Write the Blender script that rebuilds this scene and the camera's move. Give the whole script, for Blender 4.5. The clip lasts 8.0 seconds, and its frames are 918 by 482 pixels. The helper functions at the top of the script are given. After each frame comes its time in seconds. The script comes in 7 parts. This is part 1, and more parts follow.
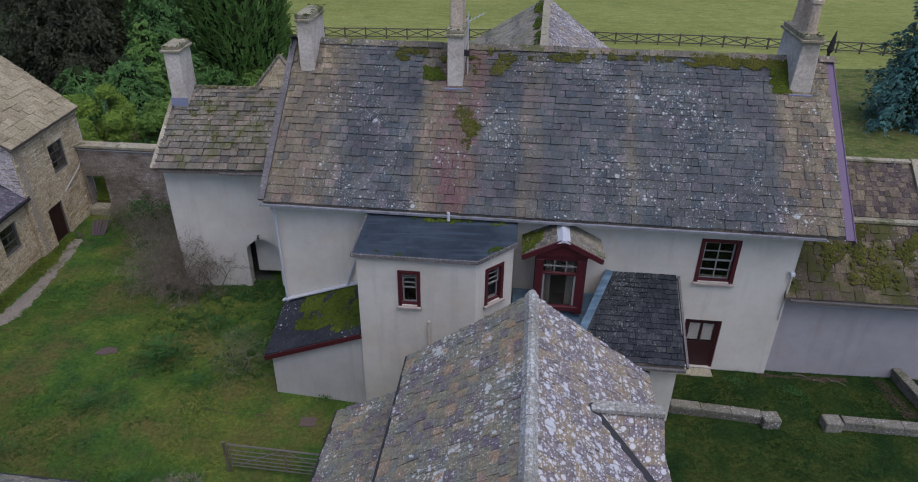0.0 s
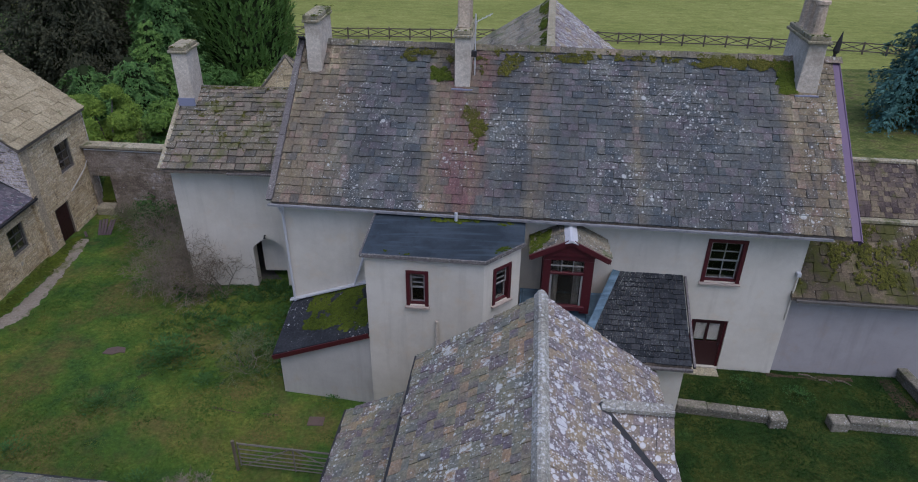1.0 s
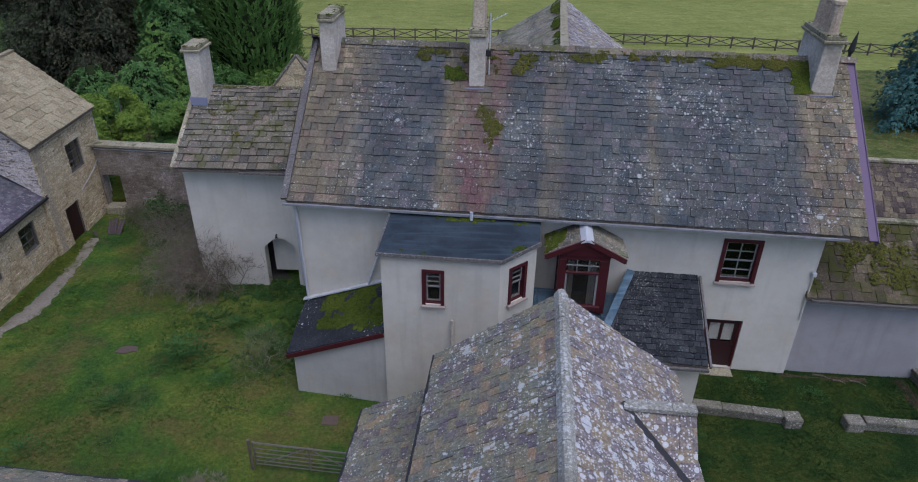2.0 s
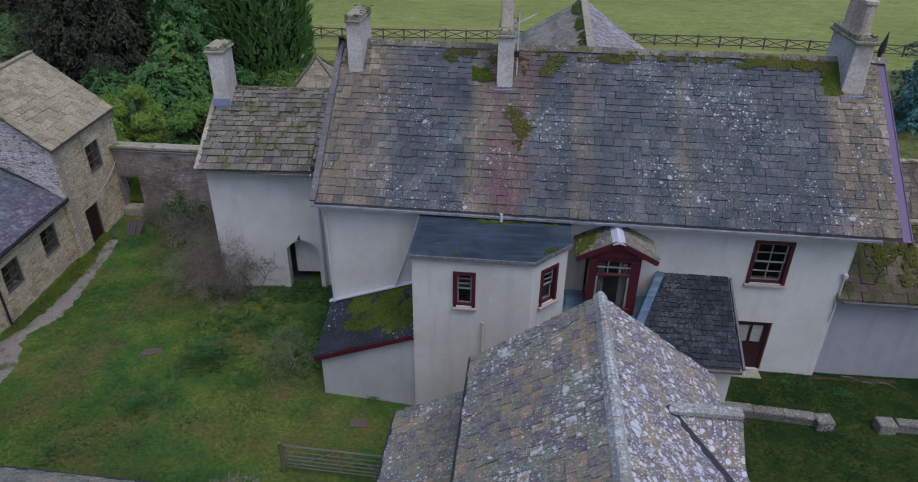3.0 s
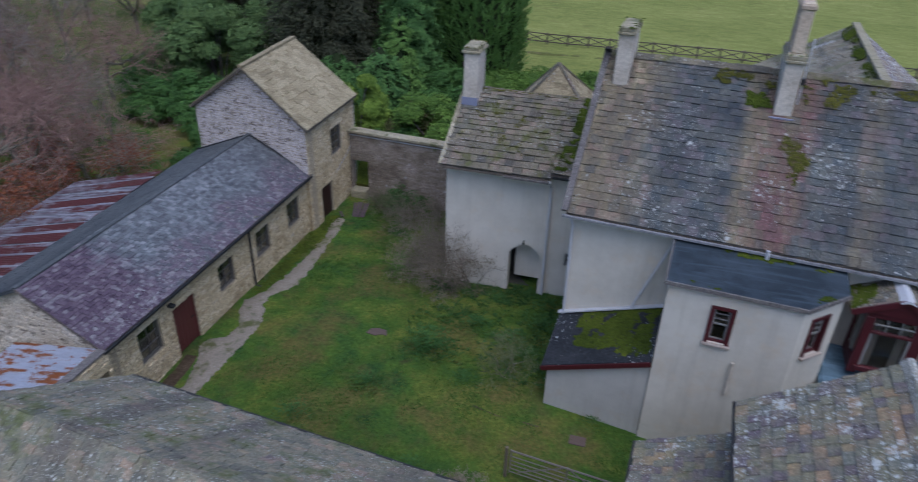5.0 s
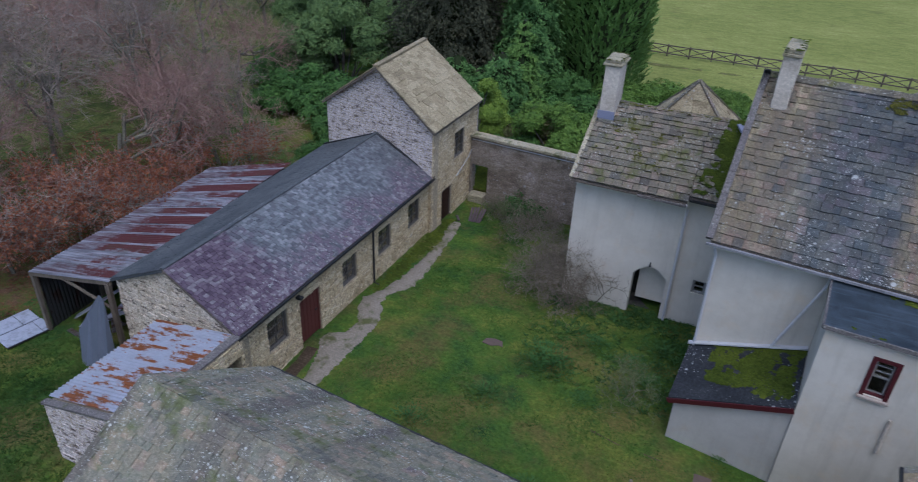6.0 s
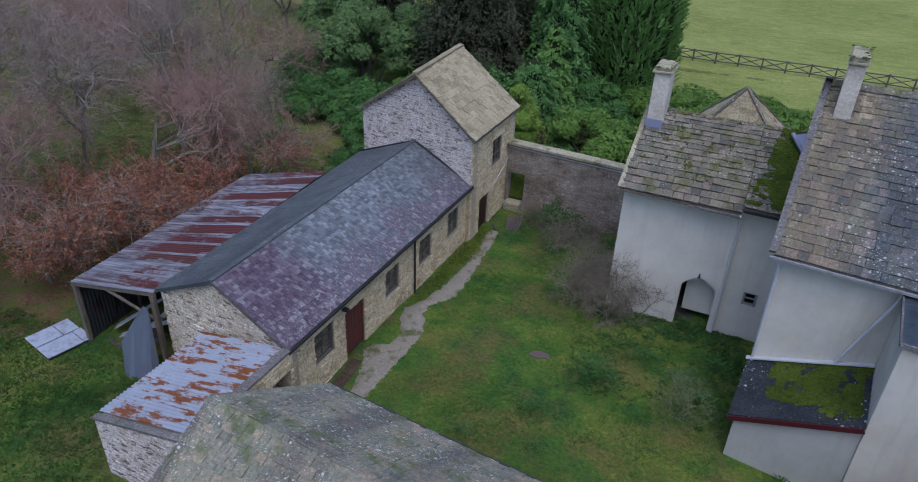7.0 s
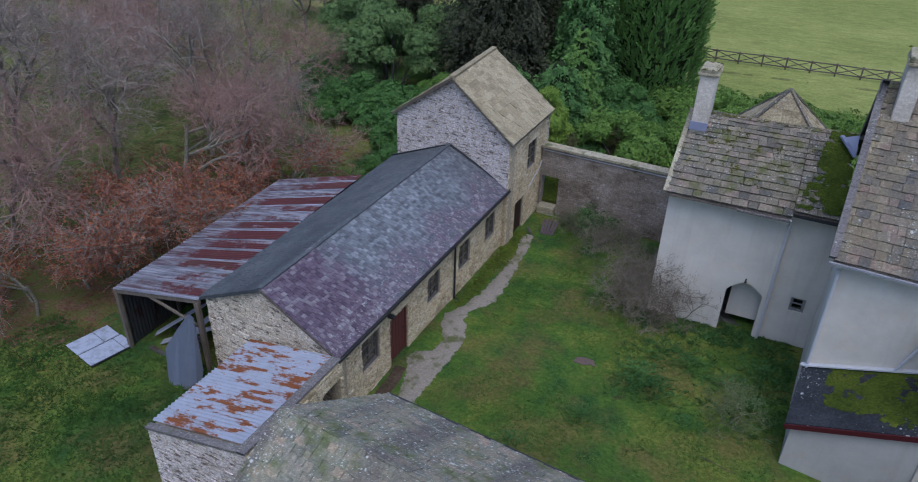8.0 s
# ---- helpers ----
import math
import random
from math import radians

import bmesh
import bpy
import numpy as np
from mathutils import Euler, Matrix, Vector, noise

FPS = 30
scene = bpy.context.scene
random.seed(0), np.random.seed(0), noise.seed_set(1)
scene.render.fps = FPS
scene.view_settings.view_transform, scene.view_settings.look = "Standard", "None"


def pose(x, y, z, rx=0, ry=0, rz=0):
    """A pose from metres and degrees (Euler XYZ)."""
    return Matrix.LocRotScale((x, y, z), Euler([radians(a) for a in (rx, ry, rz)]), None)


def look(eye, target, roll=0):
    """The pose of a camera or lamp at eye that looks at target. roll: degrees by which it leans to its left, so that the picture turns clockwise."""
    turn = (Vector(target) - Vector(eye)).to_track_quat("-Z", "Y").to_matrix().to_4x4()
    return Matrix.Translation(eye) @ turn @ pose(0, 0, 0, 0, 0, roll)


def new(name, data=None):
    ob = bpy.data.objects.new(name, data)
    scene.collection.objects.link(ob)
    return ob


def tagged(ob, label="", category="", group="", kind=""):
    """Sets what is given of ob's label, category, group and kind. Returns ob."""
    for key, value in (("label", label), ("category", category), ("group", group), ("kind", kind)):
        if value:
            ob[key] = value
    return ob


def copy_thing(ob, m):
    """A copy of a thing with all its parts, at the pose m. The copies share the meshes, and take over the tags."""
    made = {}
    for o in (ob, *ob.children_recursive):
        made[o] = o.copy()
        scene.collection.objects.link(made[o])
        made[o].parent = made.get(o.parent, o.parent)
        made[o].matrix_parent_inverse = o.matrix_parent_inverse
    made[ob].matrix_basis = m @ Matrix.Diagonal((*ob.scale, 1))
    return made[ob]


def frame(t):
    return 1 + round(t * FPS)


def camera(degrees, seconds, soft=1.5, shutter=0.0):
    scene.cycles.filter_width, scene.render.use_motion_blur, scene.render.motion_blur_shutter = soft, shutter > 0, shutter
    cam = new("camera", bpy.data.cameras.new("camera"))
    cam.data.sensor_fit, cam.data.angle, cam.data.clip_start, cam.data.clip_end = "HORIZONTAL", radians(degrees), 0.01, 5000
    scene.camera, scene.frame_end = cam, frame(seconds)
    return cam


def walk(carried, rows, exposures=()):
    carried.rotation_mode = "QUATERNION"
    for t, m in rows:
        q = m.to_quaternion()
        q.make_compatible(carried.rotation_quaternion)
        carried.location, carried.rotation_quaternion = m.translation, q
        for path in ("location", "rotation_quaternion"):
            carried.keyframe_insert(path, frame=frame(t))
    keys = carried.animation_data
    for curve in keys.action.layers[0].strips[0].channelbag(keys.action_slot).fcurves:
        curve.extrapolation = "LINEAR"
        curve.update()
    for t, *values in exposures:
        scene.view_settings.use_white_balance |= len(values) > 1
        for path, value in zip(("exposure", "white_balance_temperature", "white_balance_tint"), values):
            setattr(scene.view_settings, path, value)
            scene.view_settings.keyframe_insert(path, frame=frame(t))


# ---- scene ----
cam = camera(67.9, 8.0, soft=1.0, shutter=0.5)
METRES, EYE, TILT, LEAN, TURN = 8.0, 14.5, -33.0, 0.0, 6.5
PATH = [
    (0, (0.477, -0.381, 16.416), (0.437, 1.559, 15.297), 0.7),
    (0.5, (0.395, -0.416, 16.436), (0.354, 1.524, 15.316), 0.7),
    (1, (0.258, -0.457, 16.465), (0.216, 1.483, 15.345), 0.7),
    (1.5, (0.071, -0.497, 16.425), (0.029, 1.444, 15.307), 0.8),
    (3, (-1.124, -0.403, 16.396), (-1.170, 1.539, 15.279), 0.7),
    (3.5, (-1.789, -0.392, 16.381), (-1.844, 1.549, 15.266), 0.7),
    (4, (-2.617, -0.413, 16.452), (-2.843, 1.513, 15.333), 1.1),
    (4.5, (-3.490, -0.452, 16.407), (-3.852, 1.457, 15.292), 1.5),
    (5, (-4.424, -0.493, 16.418), (-4.936, 1.381, 15.305), 1.8),
    (5.2, (-4.736, -0.422, 16.370), (-5.322, 1.431, 15.257), 2.1),
    (6.3, (-6.589, -0.566, 16.507), (-7.380, 1.207, 15.389), 2.5),
    (6.5, (-6.906, -0.586, 16.479), (-7.699, 1.188, 15.364), 2.4),
    (7, (-7.564, -0.613, 16.455), (-8.365, 1.159, 15.344), 2.3),
    (7.5, (-8.247, -0.735, 16.417), (-9.056, 1.036, 15.308), 2.1),
    (8, (-8.887, -0.911, 16.445), (-9.713, 0.851, 15.335), 1.7),
]
walk(cam, [(t, look(eye, target, roll)) for t, eye, target, roll in PATH], exposures=[(0, 0.04, 5600, 14), (3.5, 0.01, 5280, 12), (8, 0.27, 5220, 10)])

# ---- daylight: overcast, soft ----
world = bpy.data.worlds.new("sky")
scene.world = world
world.use_nodes = True
wt = world.node_tree
sky = wt.nodes.new("ShaderNodeTexSky")
sky.sky_type, sky.sun_disc, sky.sun_elevation, sky.sun_rotation = "NISHITA", False, radians(66), radians(148)
sky.air_density, sky.dust_density, sky.ozone_density = 1.0, 4.0, 2.0
wt.links.new(sky.outputs[0], wt.nodes["Background"].inputs[0])
wt.nodes["Background"].inputs[1].default_value = 0.15
sun = new("sun", bpy.data.lights.new("sun", "SUN"))
sun.data.energy, sun.data.angle, sun.data.color = 1.0, radians(60), (1.0, 0.91, 0.8)
sun.matrix_world = look((11, -17, 46), (0, 0, 0))


# ---- materials ----
class Nodes:
    """A small material builder."""

    def __init__(self, name, rough=0.9, spec=0.3):
        self.m = bpy.data.materials.new(name)
        self.m.use_nodes = True
        self.t = self.m.node_tree
        self.b = self.t.nodes["Principled BSDF"]
        self.b.inputs["Roughness"].default_value = rough
        self.b.inputs["Specular IOR Level"].default_value = spec
        self.geo = self.t.nodes.new("ShaderNodeNewGeometry")
        self.pos = self.geo.outputs["Position"]

    def put(self, sock, v):
        if isinstance(v, bpy.types.NodeSocket):
            self.t.links.new(v, sock)
        elif isinstance(v, tuple) and len(v) == 3 and sock.type == "RGBA":
            sock.default_value = (*v, 1)
        else:
            sock.default_value = v

    def math(self, op, a, b=0.0, clamp=False):
        n = self.t.nodes.new("ShaderNodeMath")
        n.operation, n.use_clamp = op, clamp
        self.put(n.inputs[0], a), self.put(n.inputs[1], b)
        return n.outputs[0]

    def mix(self, f, a, b, mode="MIX"):
        n = self.t.nodes.new("ShaderNodeMix")
        n.data_type, n.blend_type = "RGBA", mode
        self.put(n.inputs[0], f), self.put(n.inputs[6], a), self.put(n.inputs[7], b)
        return n.outputs[2]

    def mapped(self, scale=(1, 1, 1), turn=0.0, shift=(0, 0, 0)):
        n = self.t.nodes.new("ShaderNodeMapping")
        n.inputs["Scale"].default_value = scale
        n.inputs["Rotation"].default_value = (0, 0, radians(turn))
        n.inputs["Location"].default_value = shift
        self.put(n.inputs[0], self.pos)
        return n.outputs[0]

    def noise(self, scale, detail=3.0, vec=None, rough=0.55):
        n = self.t.nodes.new("ShaderNodeTexNoise")
        n.inputs["Scale"].default_value, n.inputs["Detail"].default_value, n.inputs["Roughness"].default_value = scale, detail, rough
        self.put(n.inputs["Vector"], vec or self.pos)
        return n.outputs[0]

    def spots(self, scale, vec=None):
        n = self.t.nodes.new("ShaderNodeTexVoronoi")
        n.inputs["Scale"].default_value = scale
        self.put(n.inputs["Vector"], vec or self.pos)
        return n.outputs["Distance"], n.outputs["Color"]

    def step(self, v, lo, hi):
        n = self.t.nodes.new("ShaderNodeMapRange")
        n.inputs[1].default_value, n.inputs[2].default_value = lo, hi
        n.inputs[3].default_value, n.inputs[4].default_value = 0.0, 1.0
        self.put(n.inputs[0], v)
        return n.outputs[0]

    def ramp(self, v, cols):
        n = self.t.nodes.new("ShaderNodeValToRGB")
        e = n.color_ramp.elements
        while len(e) < len(cols):
            e.new(0.5)
        for k, c in enumerate(cols):
            e[k].position, e[k].color = k / (len(cols) - 1), (*c, 1)
        self.put(n.inputs[0], v)
        return n.outputs[0]

    def own(self):
        """A chance number for each piece, joined or single."""
        o = self.t.nodes.new("ShaderNodeObjectInfo")
        return self.math("FRACT", self.math("ADD", o.outputs["Random"], self.geo.outputs["Random Per Island"]))

    def done(self, col, bump=None, depth=0.02, rough=None, metal=None):
        self.put(self.b.inputs["Base Color"], col)
        if bump is not None:
            n = self.t.nodes.new("ShaderNodeBump")
            n.inputs["Strength"].default_value, n.inputs["Distance"].default_value = 0.6, depth
            self.put(n.inputs["Height"], bump)
            self.put(self.b.inputs["Normal"], n.outputs[0])
        if rough is not None:
            self.put(self.b.inputs["Roughness"], rough)
        if metal is not None:
            self.put(self.b.inputs["Metallic"], metal)
        return self.m


def stone(name, cols, lichen=0.0, moss=0.0, grain=14.0, rough=0.9, bands=None, lich_col=(0.5, 0.5, 0.46), spot=4.5, deep=0.015, moss_col=(0.085, 0.1, 0.02), zones=None, mixed=0.5, patch=0.3, by_piece=0.2, holes=0.0, spec=0.2, grit_by=0.9, hues=0.0):
    """Slates and stones: a tone for each piece, weather noise, lichen discs, moss films. bands: (turn, colours) for broad weather stripes down a slope."""
    n = Nodes(name, rough, spec)
    r = n.own()
    big = n.noise(0.9, 4.0)
    fine = n.noise(grain, 5.0, rough=0.7)
    v = n.math("ADD", n.math("MULTIPLY", r, mixed), n.math("MULTIPLY", n.step(big, 0.3, 0.7), 1.0 - mixed))
    col = n.ramp(v, cols)
    if zones:
        sx = n.t.nodes.new("ShaderNodeSeparateXYZ")
        n.put(sx.inputs[0], n.mapped((1, 1, 1), 4.5, (7.753, -18.6, 0)))
        u = n.math("ADD", n.math("DIVIDE", sx.outputs[0], 18.1), n.math("MULTIPLY", n.math("SUBTRACT", n.noise(0.9, 4.0), 0.5), 0.035))
        z = n.t.nodes.new("ShaderNodeValToRGB")
        e = z.color_ramp.elements
        while len(e) < len(zones[0]):
            e.new(0.5)
        for k, (pp, cc) in enumerate(zones[0]):
            e[k].position, e[k].color = pp, (cc, cc, cc, 1)
        n.put(z.inputs[0], u)
        streak = n.noise(1.0, 5.0, n.mapped((2.2, 0.35, 0.35), 4.5), 0.6)
        amount = n.math("MULTIPLY", z.outputs[0], n.step(n.math("ADD", n.math("MULTIPLY", r, 0.3), streak), 0.15, 0.52))
        col = n.mix(amount, col, n.ramp(n.math("ADD", n.math("MULTIPLY", r, 0.42), n.math("MULTIPLY", n.step(streak, 0.3, 0.7), 0.58)), zones[1]))
        rz = n.math("MULTIPLY", n.step(n.math("ABSOLUTE", n.math("SUBTRACT", u, 0.335)), 0.055, 0.025), n.step(n.math("ADD", n.noise(1.0, 5.0, n.mapped((3.0, 0.5, 0.5), 4.5), 0.6), n.math("MULTIPLY", r, 0.25)), 0.42, 0.72))
        col = n.mix(n.math("MULTIPLY", rz, 0.68), col, (0.108, 0.047, 0.06))
    if bands:
        turn, bcols, size = bands
        vec = n.mapped((size, size * 0.09, size * 0.09), turn)
        b = n.step(n.noise(1.0, 3.0, vec), 0.47, 0.6)
        col = n.mix(n.math("MULTIPLY", b, n.step(n.math("ADD", r, big), 0.35, 1.1)), col, n.ramp(v, bcols))
    if hues:
        drift = n.step(n.math("ADD", n.noise(1.7, 4.0, rough=0.6), n.math("MULTIPLY", n.math("SUBTRACT", r, 0.5), 0.5)), 0.25, 0.75)
        col = n.mix(hues, col, n.ramp(drift, [(0.82, 1.05, 1.1), (0.95, 1.08, 0.98), (1.04, 1.04, 0.86), (0.9, 1.0, 1.06), (1.12, 0.92, 1.08)]), "MULTIPLY")
    grit = n.noise(grain * 3.3, 4.0, rough=0.75)
    speck = n.step(n.math("ADD", n.math("MULTIPLY", fine, 0.6), n.math("MULTIPLY", grit, 0.4)), 0.28, 0.72)
    col = n.mix(grit_by, col, n.ramp(speck, [(0.2, 0.2, 0.2), (0.85, 0.85, 0.85), (2.0, 2.0, 2.0)]), "MULTIPLY")
    if holes:
        gap = n.step(n.noise(1.0, 4.0, n.mapped((2.6, 2.6, 8.0)), 0.7), 0.66 - holes * 0.1, 0.7 - holes * 0.1)
        col = n.mix(n.math("MULTIPLY", gap, 0.85), col, (0.085, 0.06, 0.05))
    if lichen > 0:
        where = n.step(n.noise(0.5, 3.0), 0.3, 0.7)
        rag = n.math("ADD", n.noise(spot * 0.9, 8.0, rough=0.8), n.math("MULTIPLY", n.math("SUBTRACT", r, 0.5), by_piece))
        rag = n.math("ADD", rag, n.math("MULTIPLY", n.math("SUBTRACT", where, 0.5), 0.16))
        lm = n.math("MULTIPLY", n.step(rag, 0.8 - patch * 0.3, 0.85 - patch * 0.3), 1.0)
        for sc, share, big in ((spot * 0.55, 0.22, 0.4), (spot * 1.5, 0.6, 0.4), (spot * 4.0, 0.75, 0.36)):
            dist, cell = n.spots(sc)
            sep = n.t.nodes.new("ShaderNodeSeparateColor")
            n.put(sep.inputs[0], cell)
            size = n.math("MULTIPLY", n.step(n.math("ADD", sep.outputs[0], n.math("MULTIPLY", n.math("SUBTRACT", where, 0.5), 0.5)), 1.0 - share * lichen, 1.35 - share * lichen), big)
            dots = n.step(n.math("SUBTRACT", size, n.math("ADD", dist, n.math("MULTIPLY", n.math("SUBTRACT", fine, 0.5), 0.25))), -0.06, 0.03)
            lm = n.math("MAXIMUM", lm, dots)
        col = n.mix(n.math("MULTIPLY", lm, 0.85), col, n.mix(fine, tuple(0.45 * c for c in lich_col), lich_col))
    if moss > 0:
        mm = n.step(n.math("ADD", n.noise(1.3, 5.0, rough=0.65), n.math("MULTIPLY", fine, 0.12)), 0.78 - moss * 0.4, 0.9 - moss * 0.4)
        col = n.mix(n.math("MULTIPLY", mm, 0.85), col, n.mix(fine, (0.035, 0.045, 0.01), moss_col))
    return n.done(col, n.math("ADD", fine, n.math("MULTIPLY", n.noise(grain * 0.3, 3.0), 1.5)), deep)


def paint(name, col, dirt=(0.2, 0.18, 0.15), wear=0.4, rough=0.6, scale=6.0, spec=0.4):
    n = Nodes(name, rough, spec)
    fine = n.noise(scale * 6, 4.0)
    w = n.step(n.noise(scale, 5.0, rough=0.7), 0.72 - wear * 0.4, 0.95 - wear * 0.3)
    c = n.mix(w, col, dirt)
    c = n.mix(0.35, c, n.ramp(fine, [(0.5, 0.5, 0.5), (1.3, 1.3, 1.3)]), "MULTIPLY")
    return n.done(c, fine, 0.004)


def render_wall(name, col, stain, streak):
    """Painted render: broad blotches, thin rain streaks, fine grit."""
    n = Nodes(name, 0.92, 0.2)
    blot = n.step(n.noise(0.75, 7.0, rough=0.7), 0.4, 0.62)
    stre = n.step(n.noise(1.0, 5.0, n.mapped((2.6, 2.6, 0.22), 0, (3.35, 1.7, 0)), 0.6), 0.52, 0.8)
    fine = n.noise(60.0, 3.0)
    patch = n.step(n.noise(2.3, 5.0, rough=0.7), 0.6, 0.75)
    c = n.mix(n.math("MULTIPLY", blot, 0.5), col, stain)
    c = n.mix(n.math("MULTIPLY", stre, 0.34), c, streak)
    c = n.mix(n.math("MULTIPLY", patch, 0.3), c, tuple(1.1 * v for v in col))
    c = n.mix(n.math("MULTIPLY", n.step(n.noise(1.3, 6.0, rough=0.65), 0.55, 0.7), 0.5), c, (col[0] * 0.95, col[1] * 0.84, col[2] * 0.7))
    c = n.mix(n.math("MULTIPLY", n.step(n.noise(5.0, 6.0, rough=0.75), 0.62, 0.74), 0.22), c, streak)
    c = n.mix(0.25, c, n.ramp(fine, [(0.6, 0.6, 0.6), (1.25, 1.25, 1.25)]), "MULTIPLY")
    return n.done(c, n.math("ADD", fine, n.noise(4.0, 3.0)), 0.006)


def lead_roof(name, col, pale):
    n = Nodes(name, 0.6, 0.28)
    a = n.noise(1.2, 6.0, rough=0.65)
    s = n.noise(1.0, 4.0, n.mapped((0.5, 6.0, 1.0), 4.5))
    fine = n.noise(30.0, 4.0)
    c = n.mix(n.step(a, 0.42, 0.62), col, pale)
    c = n.mix(n.math("MULTIPLY", n.step(s, 0.5, 0.66), 0.6), c, tuple(1.6 * v for v in pale))
    c = n.mix(n.math("MULTIPLY", n.step(n.noise(2.3, 6.0, rough=0.7), 0.55, 0.68), 0.6), c, tuple(0.6 * v for v in col))
    c = n.mix(0.4, c, n.ramp(fine, [(0.5, 0.5, 0.5), (1.3, 1.3, 1.3)]), "MULTIPLY")
    return n.done(c, fine, 0.004, rough=n.math("ADD", n.math("MULTIPLY", a, 0.4), 0.35))


def rusty(name, clean, rust, amount, turn=0.0, scale=(0.9, 0.9, 0.9)):
    """Corrugated sheet: zinc with rust in ragged patches."""
    n = Nodes(name, 0.55, 0.4)
    fine = n.noise(22.0, 5.0, rough=0.7)
    ragged = n.noise(1.0, 6.0, n.mapped(scale, turn), 0.68)
    k = n.step(ragged, 0.62 - amount * 0.3, 0.68 - amount * 0.3)
    c = n.mix(k, n.mix(n.noise(3.0, 4.0), tuple(0.7 * v for v in clean), clean), n.mix(fine, tuple(0.45 * v for v in rust), rust))
    return n.done(c, fine, 0.003, rough=n.math("ADD", 0.45, n.math("MULTIPLY", k, 0.45)))


def leaf(name, cols, rough=0.55, spec=0.4):
    n = Nodes(name, max(rough, 0.6), spec * 0.35)
    r = n.geo.outputs["Random Per Island"]
    c = n.ramp(n.math("ADD", n.math("MULTIPLY", r, 0.5), n.math("MULTIPLY", n.step(n.noise(1.1, 4.0), 0.3, 0.7), 0.5)), cols)
    n.b.inputs["Subsurface Weight"].default_value = 0.0
    return n.done(c)


def blade_mat(name, cols):
    """Grass whose colour drifts in patches a metre or two wide."""
    n = Nodes(name, 0.9, 0.04)
    r = n.geo.outputs["Random Per Island"]
    p = n.step(n.noise(0.55, 5.0, rough=0.65), 0.32, 0.68)
    return n.done(n.ramp(n.math("ADD", n.math("MULTIPLY", r, 0.35), n.math("MULTIPLY", p, 0.65)), cols))


def wood(name, col, dark, rough=0.8):
    n = Nodes(name, rough, 0.3)
    g = n.noise(1.0, 5.0, n.mapped((18, 18, 1.5)))
    w = n.noise(3.0, 4.0)
    return n.done(n.mix(n.step(n.math("ADD", g, n.math("MULTIPLY", w, 0.4)), 0.4, 0.9), dark, col), g, 0.004)


def grass_ground():
    n = Nodes("grass_ground", 0.95, 0.03)
    a = n.step(n.noise(0.16, 4.0, rough=0.6), 0.35, 0.65)
    b = n.step(n.noise(0.75, 6.0, rough=0.68), 0.32, 0.68)
    d = n.noise(7.0, 6.0, rough=0.75)
    e = n.noise(2.4, 5.0, rough=0.7)
    c = n.ramp(n.math("ADD", n.math("MULTIPLY", a, 0.5), n.math("MULTIPLY", b, 0.5)), [(0.018, 0.038, 0.016), (0.034, 0.072, 0.02), (0.064, 0.112, 0.02), (0.12, 0.138, 0.028), (0.052, 0.118, 0.024)])
    c = n.mix(n.math("MULTIPLY", n.step(n.noise(0.42, 5.0, rough=0.66), 0.47, 0.62), 0.75), c, (0.115, 0.092, 0.034))
    c = n.mix(n.math("MULTIPLY", n.step(e, 0.6, 0.7), 0.55), c, (0.035, 0.085, 0.025))
    c = n.mix(n.math("MULTIPLY", n.step(n.noise(1.1, 5.0), 0.66, 0.74), 0.7), c, (0.045, 0.035, 0.022))
    c = n.mix(0.9, c, n.ramp(d, [(0.0, 0.0, 0.0), (0.9, 0.9, 0.9), (2.1, 2.1, 2.1)]), "MULTIPLY")
    return n.done(c, n.math("ADD", d, n.math("MULTIPLY", b, 1.0)), 0.06)


def field_ground():
    n = Nodes("meadow_ground", 0.95, 0.03)
    a = n.noise(0.05, 5.0, rough=0.6)
    b = n.noise(0.6, 6.0, n.mapped((1, 2.2, 1)), 0.7)
    d = n.noise(4.0, 6.0, rough=0.75)
    c = n.ramp(n.math("ADD", n.math("MULTIPLY", n.step(a, 0.3, 0.7), 0.4), n.math("MULTIPLY", n.step(b, 0.28, 0.72), 0.6)), [(0.1, 0.125, 0.04), (0.165, 0.185, 0.05), (0.22, 0.235, 0.07), (0.33, 0.31, 0.13)])
    c = n.mix(0.7, c, n.ramp(d, [(0.1, 0.1, 0.1), (1.0, 1.0, 1.0), (2.0, 2.0, 2.0)]), "MULTIPLY")
    c = n.mix(n.math("MULTIPLY", n.step(n.noise(0.25, 5.0, rough=0.7), 0.58, 0.7), 0.5), c, (0.12, 0.11, 0.04))
    return n.done(c, d, 0.05)


